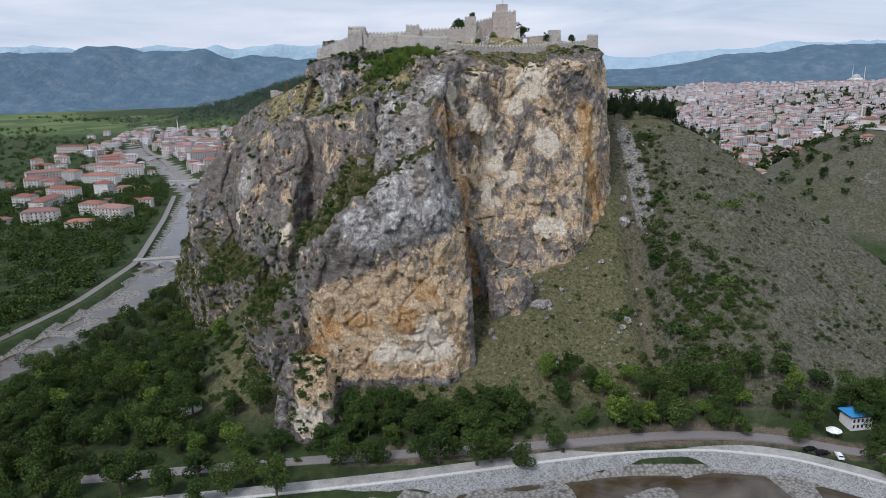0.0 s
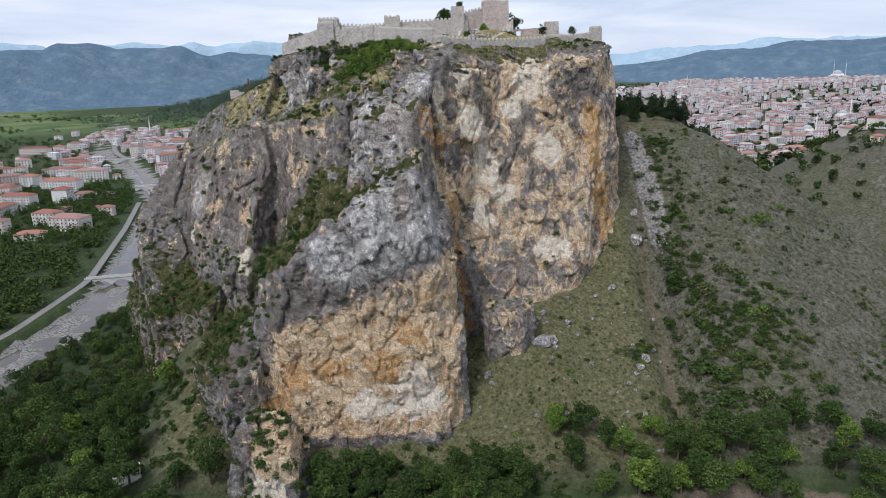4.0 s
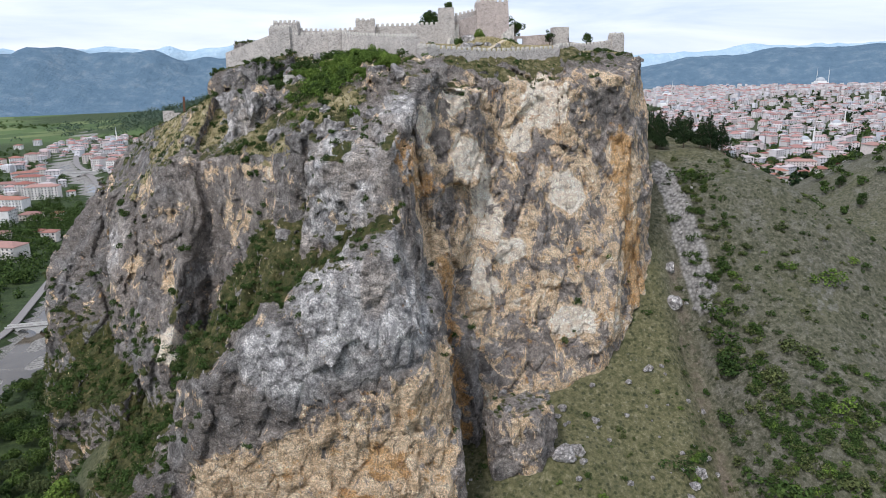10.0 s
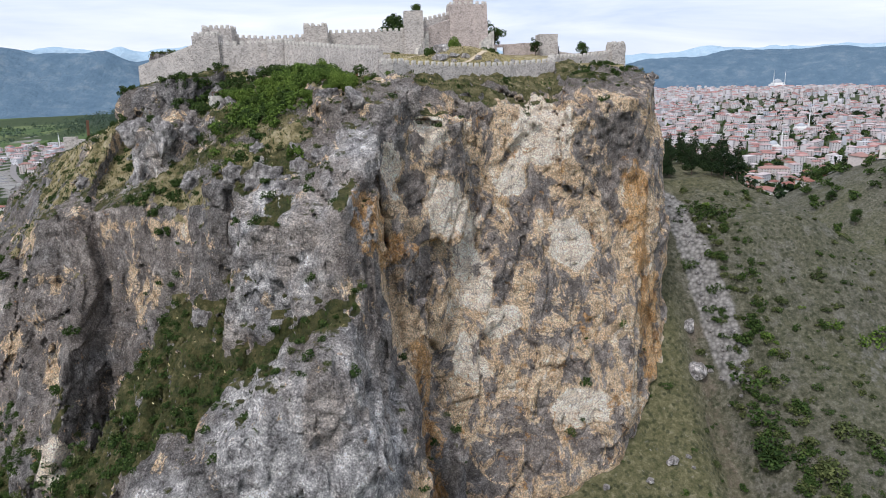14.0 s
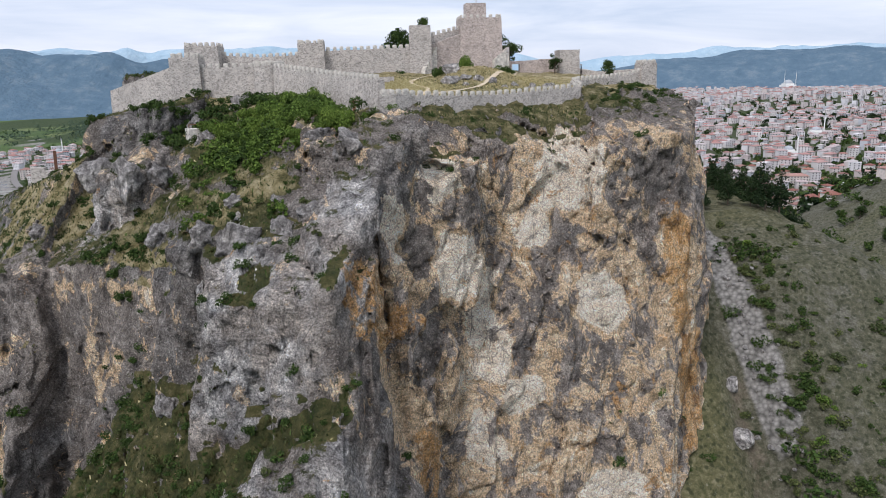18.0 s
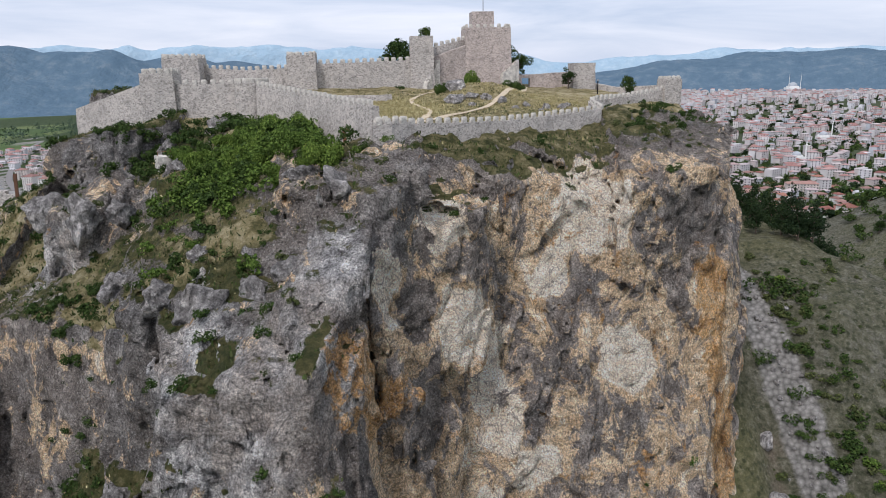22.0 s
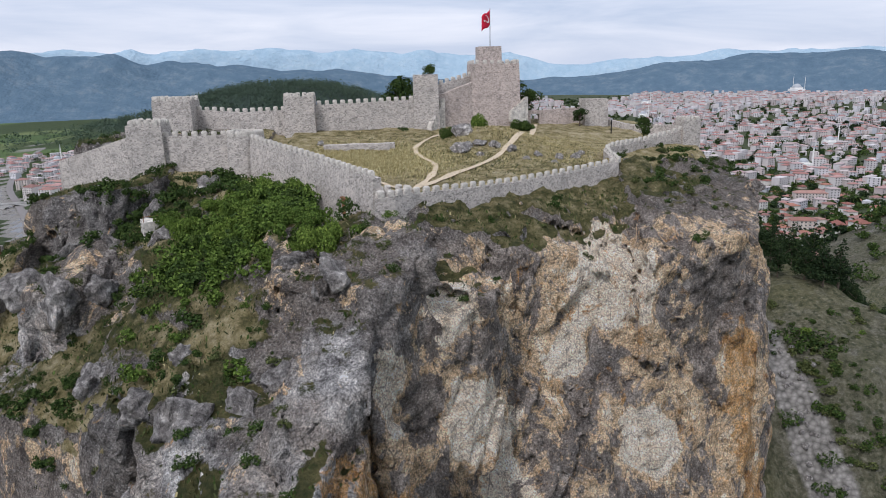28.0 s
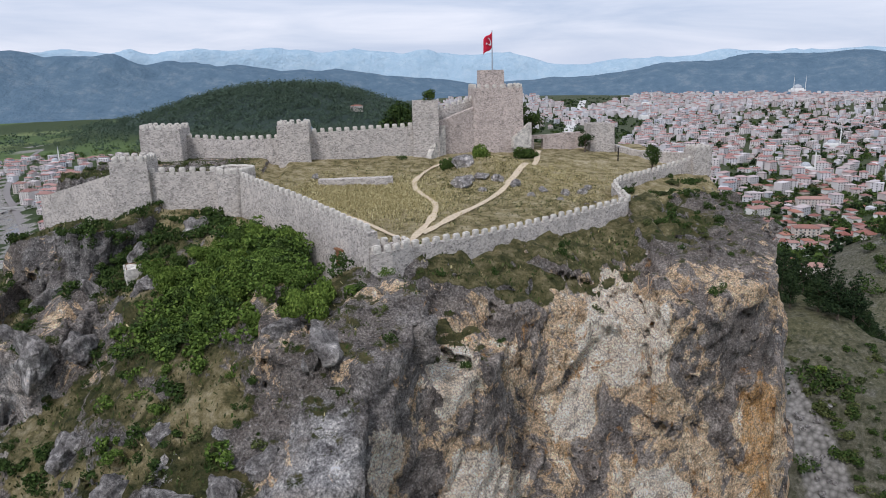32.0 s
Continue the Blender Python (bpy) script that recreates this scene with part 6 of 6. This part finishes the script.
def mosque(x, y, size, minarets, height):
    root = tagged(new("mosque"), "pale stone mosque with a grey dome and minaret", "mosque")
    root.location = (x, y, float(ground_z(x, y)))
    s = size
    part("prayer_hall", box_bm((-s, -s, -2, s, s, s * 0.9), (-s * 0.75, -s * 0.75, s * 0.9, s * 0.75, s * 0.75, s * 1.15)), WHITEWASH, root)
    part("dome", lathe([(s * 0.78 * math.cos(radians(a)), s * 1.15 + s * 0.62 * math.sin(radians(a))) for a in range(0, 90, 12)] + [(0.15, s * 1.8), (0.05, s * 1.98)]), LEAD, root, "grey lead dome")
    for i in range(minarets):
        mx = (s + 2.0) * (1 if i == 0 else -1)
        h = height
        tower_part = part("minaret", lathe([(1.5, -2), (1.5, 6), (1.05, 8), (0.95, h * 0.66), (1.6, h * 0.68), (1.6, h * 0.7), (0.8, h * 0.71), (0.75, h * 0.82)], 12), WHITEWASH, root)
        tower_part.location = (mx, -s * 0.6, 0)
        part("minaret_cap", lathe([(0.95, h * 0.82), (0.5, h * 0.9), (0.05, h)], 12), LEAD, tower_part)


mosque(640, 1190, 9, 1, 38)
mosque(842, 1428, 10, 1, 46)
mosque(1905, 3250, 26, 2, 92)
mosque(760, 2150, 11, 1, 46)
mosque(980, 2700, 14, 1, 60)
mosque(-640, 1640, 9, 1, 40)
for hx, hy, w, d, st, yw in ((-60, 2235, 34, 16, 5, 8), (-250, 1750, 26, 12, 3, 10), (-492, 812, 18, 14, 5, 12)):
    house(hx, hy, w, d, st, yw)
strip("avenue", [(455, 1850), (500, 1980), (640, 2400), (880, 3150)], 26, 3.0, CONCRETE, "pale double avenue through the town", "road", step=40)
strip("road", [(250, 900), (342, 705), (354, 640), (375, 574), (400, 480)], 6, 0.4, CONCRETE, "pale country road round the hill", "road", step=10)
strip("road", [(-330, 860), (-420, 1050), (-560, 1290), (-700, 1600), (-830, 2000)], 9, 0.5, ASPHALT, "grey riverside town road", "road", step=20)


# ---- bridges ----
def arch_bridge(ax, ay, bx, by, deck, width, arches, label):
    root = tagged(new("bridge"), label, "bridge")
    L = math.hypot(bx - ax, by - ay)
    root.matrix_basis = pose((ax + bx) / 2, (ay + by) / 2, 0, 0, 0, math.degrees(math.atan2(by - ay, bx - ax)))
    span, n = L / arches, 10
    for k in range(arches):
        bm = bmesh.new()
        x0 = -L / 2 + k * span
        low = [(x0 + span * i / n, -2.5 if i in (0, n) else -1.0 + (deck + 0.2) * math.sin(math.pi * i / n)) for i in range(n + 1)]
        for i in range(n):
            (ax_, az_), (bx_, bz_) = low[i], low[i + 1]
            for side in (-width / 2, width / 2):
                q = [(ax_, side, deck), (bx_, side, deck), (bx_, side, bz_), (ax_, side, az_)]
                bm.faces.new([bm.verts.new(v) for v in (q if side > 0 else q[::-1])])
            bm.faces.new([bm.verts.new(v) for v in ((ax_, -width / 2, az_), (bx_, -width / 2, bz_), (bx_, width / 2, bz_), (ax_, width / 2, az_))])
        part("arch", bm, CONCRETE, root)
    part("deck", box_bm((-L / 2 - 3, -width / 2 - 0.2, deck, L / 2 + 3, width / 2 + 0.2, deck + 0.35)), ASPHALT, root)
    for s in (-1, 1):
        part("parapet", box_bm((-L / 2 - 3, s * width / 2 - 0.15, deck + 0.3, L / 2 + 3, s * width / 2 + 0.15, deck + 1.2)), CONCRETE, root)


arch_bridge(-222, 474, -172, 484, 3.0, 4.0, 4, "small pale arched footbridge over the river")
arch_bridge(-345, 852, -262, 862, 5.0, 11.0, 4, "concrete road bridge over the river")
arch_bridge(-520, 1130, -440, 1160, 5.0, 10.0, 3, "low concrete town bridge")


# ---- riverside things ----
def car(x, y, yaw, paint, label):
    root = tagged(new("car"), label, "car", "parked cars")
    root.matrix_basis = pose(x, y, float(ground_z(x, y)) + 0.1, 0, 0, yaw)
    bm = bmesh.new()
    side = [(-2.2, 0.35), (-2.2, 0.85), (-1.9, 1.0), (-1.35, 1.42), (0.35, 1.46), (1.0, 1.02), (2.05, 0.86), (2.2, 0.6), (2.15, 0.35)]
    a = [bm.verts.new((px, -0.86 if pz < 1.05 else -0.68, pz)) for px, pz in side]
    b = [bm.verts.new((px, 0.86 if pz < 1.05 else 0.68, pz)) for px, pz in side]
    bm.faces.new(a)
    bm.faces.new(b[::-1])
    for i in range(len(side)):
        j = (i + 1) % len(side)
        bm.faces.new((a[j], a[i], b[i], b[j]))
    bmesh.ops.recalc_face_normals(bm, faces=bm.faces[:])
    bmesh.ops.bevel(bm, geom=bm.edges[:], offset=0.06, segments=2, affect="EDGES")
    part("body", bm, paint, root)
    for nm, pts in (("windscreen", [(0.42, -0.62, 1.42), (0.42, 0.62, 1.42), (1.0, 0.74, 1.06), (1.0, -0.74, 1.06)]), ("rear_window", [(-1.42, -0.6, 1.4), (-1.86, -0.72, 1.06), (-1.86, 0.72, 1.06), (-1.42, 0.6, 1.4)])):
        bm = bmesh.new()
        bm.faces.new([bm.verts.new((px * 1.015, py, pz + 0.03)) for px, py, pz in pts])
        bmesh.ops.solidify(bm, geom=bm.faces[:], thickness=0.02)
        part(nm, bm, GLASS, root)
    for px in (-1.35, 1.35):
        for py in (-0.8, 0.8):
            bm = bmesh.new()
            bmesh.ops.create_cone(bm, cap_ends=True, segments=14, radius1=0.33, radius2=0.33, depth=0.22, matrix=pose(px, py, 0.3, 90))
            wheel = part("wheel", bm, TYRE, root)
            bm = bmesh.new()
            bmesh.ops.create_cone(bm, cap_ends=True, segments=10, radius1=0.2, radius2=0.2, depth=0.25, matrix=pose(px, py, 0.3, 90))
            part("rim", bm, METAL, wheel)


TYRE = plain_material("black_rubber", (0.02, 0.02, 0.02))
BLACK = plain_material("black_car_paint", (0.012, 0.012, 0.014), 0.25, 0.05)
WHITE = plain_material("white_car_paint", (0.78, 0.79, 0.80), 0.3, 0.03)
car(119.4, 204.0, 15, BLACK, "black car parked beside the riverside road")
car(122.4, 201.6, 8, BLACK, "black car parked on the gravel")
car(126.6, 199.6, 80, WHITE, "white car parked on the gravel")


def blue_house():
    root = tagged(new("house"), "patterned white house with a blue metal roof", "house")
    root.matrix_basis = pose(143, 219, float(ground_z(143, 219)), 0, 0, 8)
    wall = part("wall", box_bm((-4, -3, -1, 4, 3, 5.2)), WHITEWASH, root)
    V, Fc = hip_roof(8.0, 6.0, 1.3, 0.7, 5.4)
    me = bpy.data.meshes.new("roof")
    me.from_pydata(V, [], Fc)
    part("roof", me, plain_material("blue_sheet_metal", (0.04, 0.24, 0.52), 0.5), root, "bright blue metal roof")
    part("eaves_trim", box_bm((-4.15, -3.15, 4.5, 4.15, 3.15, 5.1)), plain_material("dark_red_boards", (0.28, 0.05, 0.04)), root, "dark red board trim")
    for i in range(5):
        for s in (1.3, 3.4):
            part("window", box_bm((-3.4 + 1.6 * i, -3.12, s - 0.55, -2.7 + 1.6 * i, -2.9, s + 0.6)), GLASS, wall)


blue_house()


def parasol(x, y):
    root = tagged(new("canopy"), "large white fabric canopy over tables", "canopy")
    root.location = (x, y, float(ground_z(x, y)))
    part("pole", lathe([(0.08, -0.3), (0.08, 3.6)], 8), METAL, root)
    part("fabric", lathe([(2.6, 2.35), (2.65, 2.5), (1.4, 3.2), (0.1, 3.7)], 8), plain_material("white_canvas", (0.80, 0.80, 0.80)), root, "white fabric roof")


parasol(131.5, 212)


def ruin(x, y, yaw):
    root = tagged(new("unfinished_building"), "small roofless white concrete building in scrub", "building")
    root.matrix_basis = pose(x, y, float(ground_z(x, y)), 0, 0, yaw)
    for bx in ((-4, -3, -1, 4, -2.7, 2.4), (-4, 2.7, -1, 4, 3, 1.8), (-4, -3, -1, -3.7, 3, 2.0), (3.7, -3, -1, 4, 3, 2.6), (-0.2, -3, -1, 0.1, 3, 1.9)):
        part("wall", box_bm(bx, bevel=0.04), WHITEWASH, root)
    part("floor_slab", box_bm((-4.6, -3.4, -1, 4.6, 3.4, 0.2)), CONCRETE, root)


ruin(-98, 235, 25)


# ---- things on the castle rock ----
def box_thing(name, label, category, *parts_in, at=None):
    root = tagged(new(name), label, category)
    root.matrix_basis = at
    for nm, boxes, mat in parts_in:
        part(nm, box_bm(*boxes, bevel=0.02), mat, root)
    return root


yaw_w3 = math.degrees(math.atan2(307.6 - 326, 2.7 + 8))
box_thing("postern_door", "brown wooden door set in the curtain wall", "door", ("leaf", [(-0.75, -0.05, 0, 0.75, 0.08, 2.5)], TIMBER), ("lintel", [(-1.1, -0.2, 2.5, 1.1, 0.35, 2.8)], TIMBER), ("jamb", [(-1.1, -0.2, 0, -0.75, 0.35, 2.5)], STONE_PALE), ("jamb", [(0.75, -0.2, 0, 1.1, 0.35, 2.5)], STONE_PALE), at=pose(-2.6, 314.6, 136.0, 0, 0, yaw_w3))
box_thing("signpost", "rusty upright post on the grassy shoulder", "post", ("post", [(-0.35, -0.2, -1.5, 0.35, 0.2, 6.2)], plain_material("rusted_steel", (0.13, 0.065, 0.04))), at=pose(-80.6, 361.5, float(surface_z(-80.6, 361.5)), 0, 3, 10))
box_thing("ruined_wall", "short ruined stone wall on the shoulder", "wall", ("masonry", [(-3.4, -0.7, -2, 3.2, 0.7, 2.6), (-3.4, -0.6, 2.6, 0.5, 0.6, 3.4)], STONE), at=pose(-88, 371, float(surface_z(-88, 371)), 0, 0, -8))
box_thing("lamp_post", "dark lamp post beside the ruined wall", "lamp", ("post", [(-0.12, -0.12, -0.5, 0.12, 0.12, 3.4)], BLACK), ("lamp_head", [(-0.25, -0.25, 3.4, 0.25, 0.25, 3.8)], METAL), at=pose(62, 380, float(surface_z(62, 380))))
box_thing("viewing_platform", "low stone platform with wooden rails", "platform", ("slab", [(-3, -2, -3, 3, 2, 0.3)], STONE_PALE), *[("post", [(px, py, 0.3, px + 0.12, py + 0.12, 1.3)], TIMBER) for px, py in ((-2.9, -1.9), (0, -1.9), (2.8, -1.9), (2.8, 1.8))], ("rail", [(-2.9, -1.9, 1.2, 2.9, -1.8, 1.32)], TIMBER), ("rail", [(2.8, -1.9, 1.2, 2.9, 1.9, 1.32)], TIMBER), at=pose(-36, 331, float(surface_z(-36, 331)) + 0.2, 0, 0, 25))


def stair(name, ax, ay, az, bx, by, bz, width, label):
    root = tagged(new(name), label, "stairs")
    n = max(4, int((bz - az) / 0.22))
    L = math.hypot(bx - ax, by - ay)
    root.matrix_basis = pose(ax, ay, az, 0, 0, math.degrees(math.atan2(by - ay, bx - ax)))
    for i in range(n):
        part("step", box_bm((L * i / n, -width / 2, -2.5, L * (i + 1) / n, width / 2, (bz - az) * (i + 1) / n)), STONE_PALE, root)


stair("stair", 15.6, 380.3, 144.5, 19.6, 385.4, 151.2, 1.4, "worn stone stair climbing to the tower")
stair("stair", 37.5, 388.6, 147.2, 42.2, 389.8, 151.0, 1.6, "stone stair against the keep")


def kiosk():
    root = tagged(new("turret_kiosk"), "small turret with a pointed grey metal roof", "kiosk")
    root.location = (-14.4, 395, 140.4)
    for a in range(0, 360, 60):
        part("post", box_bm((-0.13, -0.13, -2, 0.13, 0.13, 9.7)), STONE_PALE, root, at=pose(1.15 * math.cos(radians(a)), 1.15 * math.sin(radians(a)), 0))
    part("parapet", lathe([(1.3, -2), (1.3, 7.6)], 8), STONE_PALE, root)
    part("roof", lathe([(2.2, 9.5), (2.2, 9.75), (1.1, 11.0), (0.05, 12.8)], 8), SLATE, root, "pointed blue-grey roof")


kiosk()


def boulder_mesh(seed, stretch=(1, 1, 0.75), cuts=12, rough=0.11, pale=0.8):
    rng = random.Random(seed)
    bm = bmesh.new()
    bmesh.ops.create_icosphere(bm, subdivisions=4, radius=1)
    planes = [(Vector((rng.gauss(0, 1), rng.gauss(0, 1), rng.gauss(0, 1))).normalized(), rng.uniform(0.55, 0.85)) for _ in range(cuts)]
    for v in bm.verts:
        for n, d in planes:
            over = v.co.dot(n) - d
            if over > 0:
                v.co -= n * over
        v.co += v.co.normalized() * (rough * noise.noise(v.co * 2.2 + Vector((seed, 0, 0))) + 0.07 * noise.noise(v.co * 5 + Vector((0, seed, 0))) + 0.03 * noise.noise(v.co * 11))
        v.co = Vector((v.co.x * stretch[0], v.co.y * stretch[1], v.co.z * stretch[2]))
    me = mesh_of(bm, "boulder", ROCK)
    add_attr(me, "fresh", np.full(len(me.vertices), 0.05))
    add_attr(me, "slab", np.full(len(me.vertices), pale))
    return me


BOULDERS = [boulder_mesh(s) for s in (1, 2, 3, 4, 5)]
CRAGS = [boulder_mesh(s, (1.25, 0.85, 0.9), 26, 0.34, 0.45) for s in (11, 12, 13, 14, 15, 16)]


def boulder(x, y, s, z=None, sz=1.0, label="weathered grey limestone boulder on the slope", meshes=BOULDERS):
    z = float(surface_z(x, y)) if z is None else z
    ob = part("boulder", rngt.choice(meshes), at=pose(x, y, z + 0.15 * s, rngt.uniform(-15, 15), rngt.uniform(-15, 15), rngt.uniform(0, 360)) @ Matrix.Diagonal((s, s * rngt.uniform(0.7, 1.1), s * sz, 1)))
    return tagged(ob, label, "boulder", "boulders")


for x, y, s, sz in ((37, 266, 3.4, 1), (41, 268, 2.6, 1), (17, 258, 1.6, 2.0), (74, 266, 2.4, 0.9), (71, 263, 1.6, 1), (69, 296, 1.7, 1), (7, 250, 1.2, 1), (84, 316, 3.2, 1.2), (86, 326, 2.6, 1.2), (34, 279, 2.2, 1), (40, 283, 1.8, 1), (31, 283, 1.5, 1)):
    boulder(x, y, s, sz=sz)
# crags that stand out of the turf on the castle side
for x, y, s, sz in ((-20, 282, 4.2, 1.1), (-26, 285, 3.2, 1), (-14, 282, 3.4, 1.1), (-9, 284, 2.6, 1), (-30, 292, 3.0, 1), (-22, 290, 2.2, 0.9), (-38, 301, 3.2, 1), (-46, 311, 4.6, 1.2), (-52, 315, 4.0, 1.1), (-41, 315, 3.6, 1.1), (-33, 324, 2.8, 1), (-3, 293, 4.4, 0.9), (-8, 296, 2.8, 1), (-46, 334, 3.4, 1.2), (-38, 337, 3.0, 1.2), (-28, 337, 3.0, 1.1), (-21, 331, 2.4, 1), (-55, 338, 3.6, 1.2), (-58, 328, 2.4, 1), (-66, 318, 3.0, 0.9), (-34, 281, 2.8, 1), (-44, 290, 2.6, 0.9)):
    boulder(x, y, s, z=float(surface_z(x, y)) - 0.4 * s, sz=sz * 1.1, label="weathered grey limestone crag standing out of turf", meshes=CRAGS)
for k in range(90):
    x, y = rngb.uniform(10, 84), rngb.uniform(232, 300)
    if y > 278 + 0.55 * (x - 13):
        continue
    boulder(x, y, rngb.uniform(0.3, 1.2) ** 1.3)
for k in range(60):
    x, y = rngb.normal(93.5, 2.6), rngb.uniform(308, 366)
    boulder(x, y, rngb.uniform(0.4, 1.1), label="loose grey scree block")
for x, y, s in ((20.2, 353.5, 2.2), (21.6, 356, 1.7), (25, 357, 1.7), (28, 355, 1.5), (31, 352, 1.3), (24, 350, 0.9), (36, 349, 1.2), (40, 347, 1.4), (43.5, 348, 1.2), (38, 343, 0.9), (-9.6, 361, 1.2), (46, 352, 1.0), (33, 346, 1.0)):
    boulder(x, y, s, label="pale limestone boulder in dry castle grass")
for x, y, k, s in ((33.5, 323.2, "dark", 1.25), (11.5, 309.5, "dark", 1.0), (18.6, 365.8, "tall", 1.15), (25.8, 368, "tall", 1.15), (38.5, 383, "tall", 1.3), (41.5, 384, "mid", 2.3), (36, 379, "mid", 1.6), (9.2, 379.6, "dark", 1.6), (-42.5, 345.6, "olive", 2.6), (-29, 346.5, "dark", 1.5), (68, 361, "olive", 2.0), (72, 362, "mid", 2.2), (76, 364, "olive", 1.8), (57.5, 350, "dark", 2.0), (62, 352, "olive", 2.2), (1.5, 303.6, "mid", 1.2), (4.6, 304.6, "bright", 1.0)):
    plant_bush(k, x, y, float(surface_z(x, y)), s)
# shrubs in the gully and on the slope beyond it
for x, y, s in ((90.1, 338.7, 2.8), (94.6, 315.7, 1.6), (95.2, 309.0, 4.3), (95.5, 302.6, 5.1), (93.6, 296.2, 4.2), (95.7, 292.2, 5.0), (88.9, 283.9, 3.7), (73.7, 311.4, 1.8), (101.9, 350.5, 3.9), (98.4, 351.2, 3.9), (75.5, 271.0, 3.0), (68.5, 266.5, 3.4), (91.4, 261.6, 5.5), (87.6, 253.4, 3.9), (88.4, 243.1, 4.7), (129.5, 250.5, 3.6), (75.9, 252.6, 2.4), (88.9, 276.7, 3.1)):
    plant_bush("dark", x, y, float(surface_z(x, y)), s)
for x, y, s in ((100.9, 328.1, 1.8), (123.7, 326.1, 3.3), (109.4, 320.7, 2.7), (120.8, 317.8, 1.8), (109.8, 290.1, 4.6), (113.6, 288.7, 4.2), (102.8, 283.1, 4.5), (104.0, 309.6, 1.7), (108.1, 257.3, 5.5), (108.9, 247.6, 5.9), (98.9, 238.5, 4.3)):
    plant_bush("olive", x, y, float(surface_z(x, y)), s)
for x, y, s in ((120.7, 313.8, 1.8), (126.3, 309.6, 2.8), (133.5, 310.0, 3.7), (144.3, 318.1, 2.5), (113.5, 272.7, 3.7), (103.7, 231.7, 4.3)):
    plant_bush("bright", x, y, float(surface_z(x, y)), s)
for x, y, s in ((97.1, 316.2, 3.9), (99.0, 291.7, 3.3), (116.1, 285.5, 3.4), (97.8, 257.8, 5.9), (93.5, 249.5, 4.8), (115.2, 246.3, 5.0), (113.5, 265.6, 3.1)):
    plant_bush("mid", x, y, float(surface_z(x, y)), s)


def trodden_path(pts, width):
    path = []
    for (ax, ay), (bx, by) in zip(pts[:-1], pts[1:]):
        n = max(1, int(math.hypot(bx - ax, by - ay) / 1.0))
        path += [(ax + (bx - ax) * i / n, ay + (by - ay) * i / n) for i in range(n)]
    p = np.array(path + [pts[-1]], float)
    for _ in range(10):
        p[1:-1] = 0.5 * p[1:-1] + 0.25 * (p[:-2] + p[2:])
    t = np.gradient(p, axis=0)
    t /= np.linalg.norm(t, axis=1)[:, None]
    nor = np.stack([-t[:, 1], t[:, 0]], -1)
    wv = width * (1 + 0.4 * vnoise(p[:, 0], p[:, 1], 0 * p[:, 0], 3))
    cols = []
    for s in (-0.5, 0.0, 0.5):
        q = p + nor * (wv * s)[:, None]
        z = surface_z(q[:, 0], q[:, 1])
        z = np.convolve(np.pad(z, 2, mode="edge"), np.ones(5) / 5, "valid")
        cols.append(np.column_stack([q, z + (0.32 if s == 0 else 0.2)]))
    V = np.stack(cols, 1)
    idx = np.arange(len(p) * 3).reshape(-1, 3)
    Fc = np.stack([idx[:-1, :-1], idx[1:, :-1], idx[1:, 1:], idx[:-1, 1:]], -1).reshape(-1, 4)[:, ::-1]
    tagged(part("footpath", mesh_np("footpath", V.reshape(-1, 3), Fc, PATH, True)), "pale trodden earth path through dry grass", "path", kind="structure")


trodden_path([(7.5, 315), (10, 323), (13, 332), (14, 340), (11, 349), (10.5, 357), (15, 369), (20, 377)], 1.1)
trodden_path([(10, 321), (16, 331), (23, 341), (31, 355), (37, 367), (41, 377), (45, 392)], 1.2)
trodden_path([(-20, 349), (-10, 340), (0, 330), (7, 318)], 0.9)


# straw tufts in the castle yard
def tufts(n, cx, cy, sx, sy, hgt, mat, name, label, seed, ok=None):
    r = np.random.RandomState(seed)
    V, Fc = [], []
    x, y = r.normal(cx, sx, n), r.normal(cy, sy, n)
    keep = ((y - 312.5) - 0.64 * (x - 7.6) > 1.5) & (y > 309.5 - 1.55 * (x - 2.7)) & (y < 378) & (x < 75) & ((x < 48) | (y > 352 + 0.75 * (x - 50)))
    x, y = x[keep], y[keep]
    z = surface_z(x, y)
    n = len(x)
    a = r.uniform(0, 6.28, n)
    w, h = r.uniform(0.05, 0.14, n), hgt * r.uniform(0.5, 1.2, n)
    dx, dy = np.cos(a) * w, np.sin(a) * w
    lx, ly = r.normal(0, 0.2, n), r.normal(0, 0.2, n)
    V = np.stack([np.stack([x - dx, y - dy, z - 0.2], -1), np.stack([x + dx, y + dy, z - 0.2], -1), np.stack([x + dx * 0.6 + lx, y + dy * 0.6 + ly, z + h], -1), np.stack([x - dx * 0.6 + lx, y - dy * 0.6 + ly, z + h * 0.9], -1)], 1)
    tagged(part(name, mesh_np(name, V.reshape(-1, 3), np.arange(n * 4).reshape(-1, 4), mat)), label, "grass", kind="stuff")


boulder(21.9, 364.6, 2.6, sz=1.2, label="large pale limestone boulder on the yard knoll")

tufts(20000, 1, 345, 8, 8, 0.38, STRAW, "dry_grass", "tall dry straw-coloured grass in the castle yard", 1)
tufts(9000, 35, 360, 14, 12, 0.25, STRAW, "dry_grass", "thin dry grass between the outcrops", 2)
tufts(6000, 22, 350, 16, 14, 0.22, LEAF_OLIVE, "grass", "low green grass in the castle yard", 3)
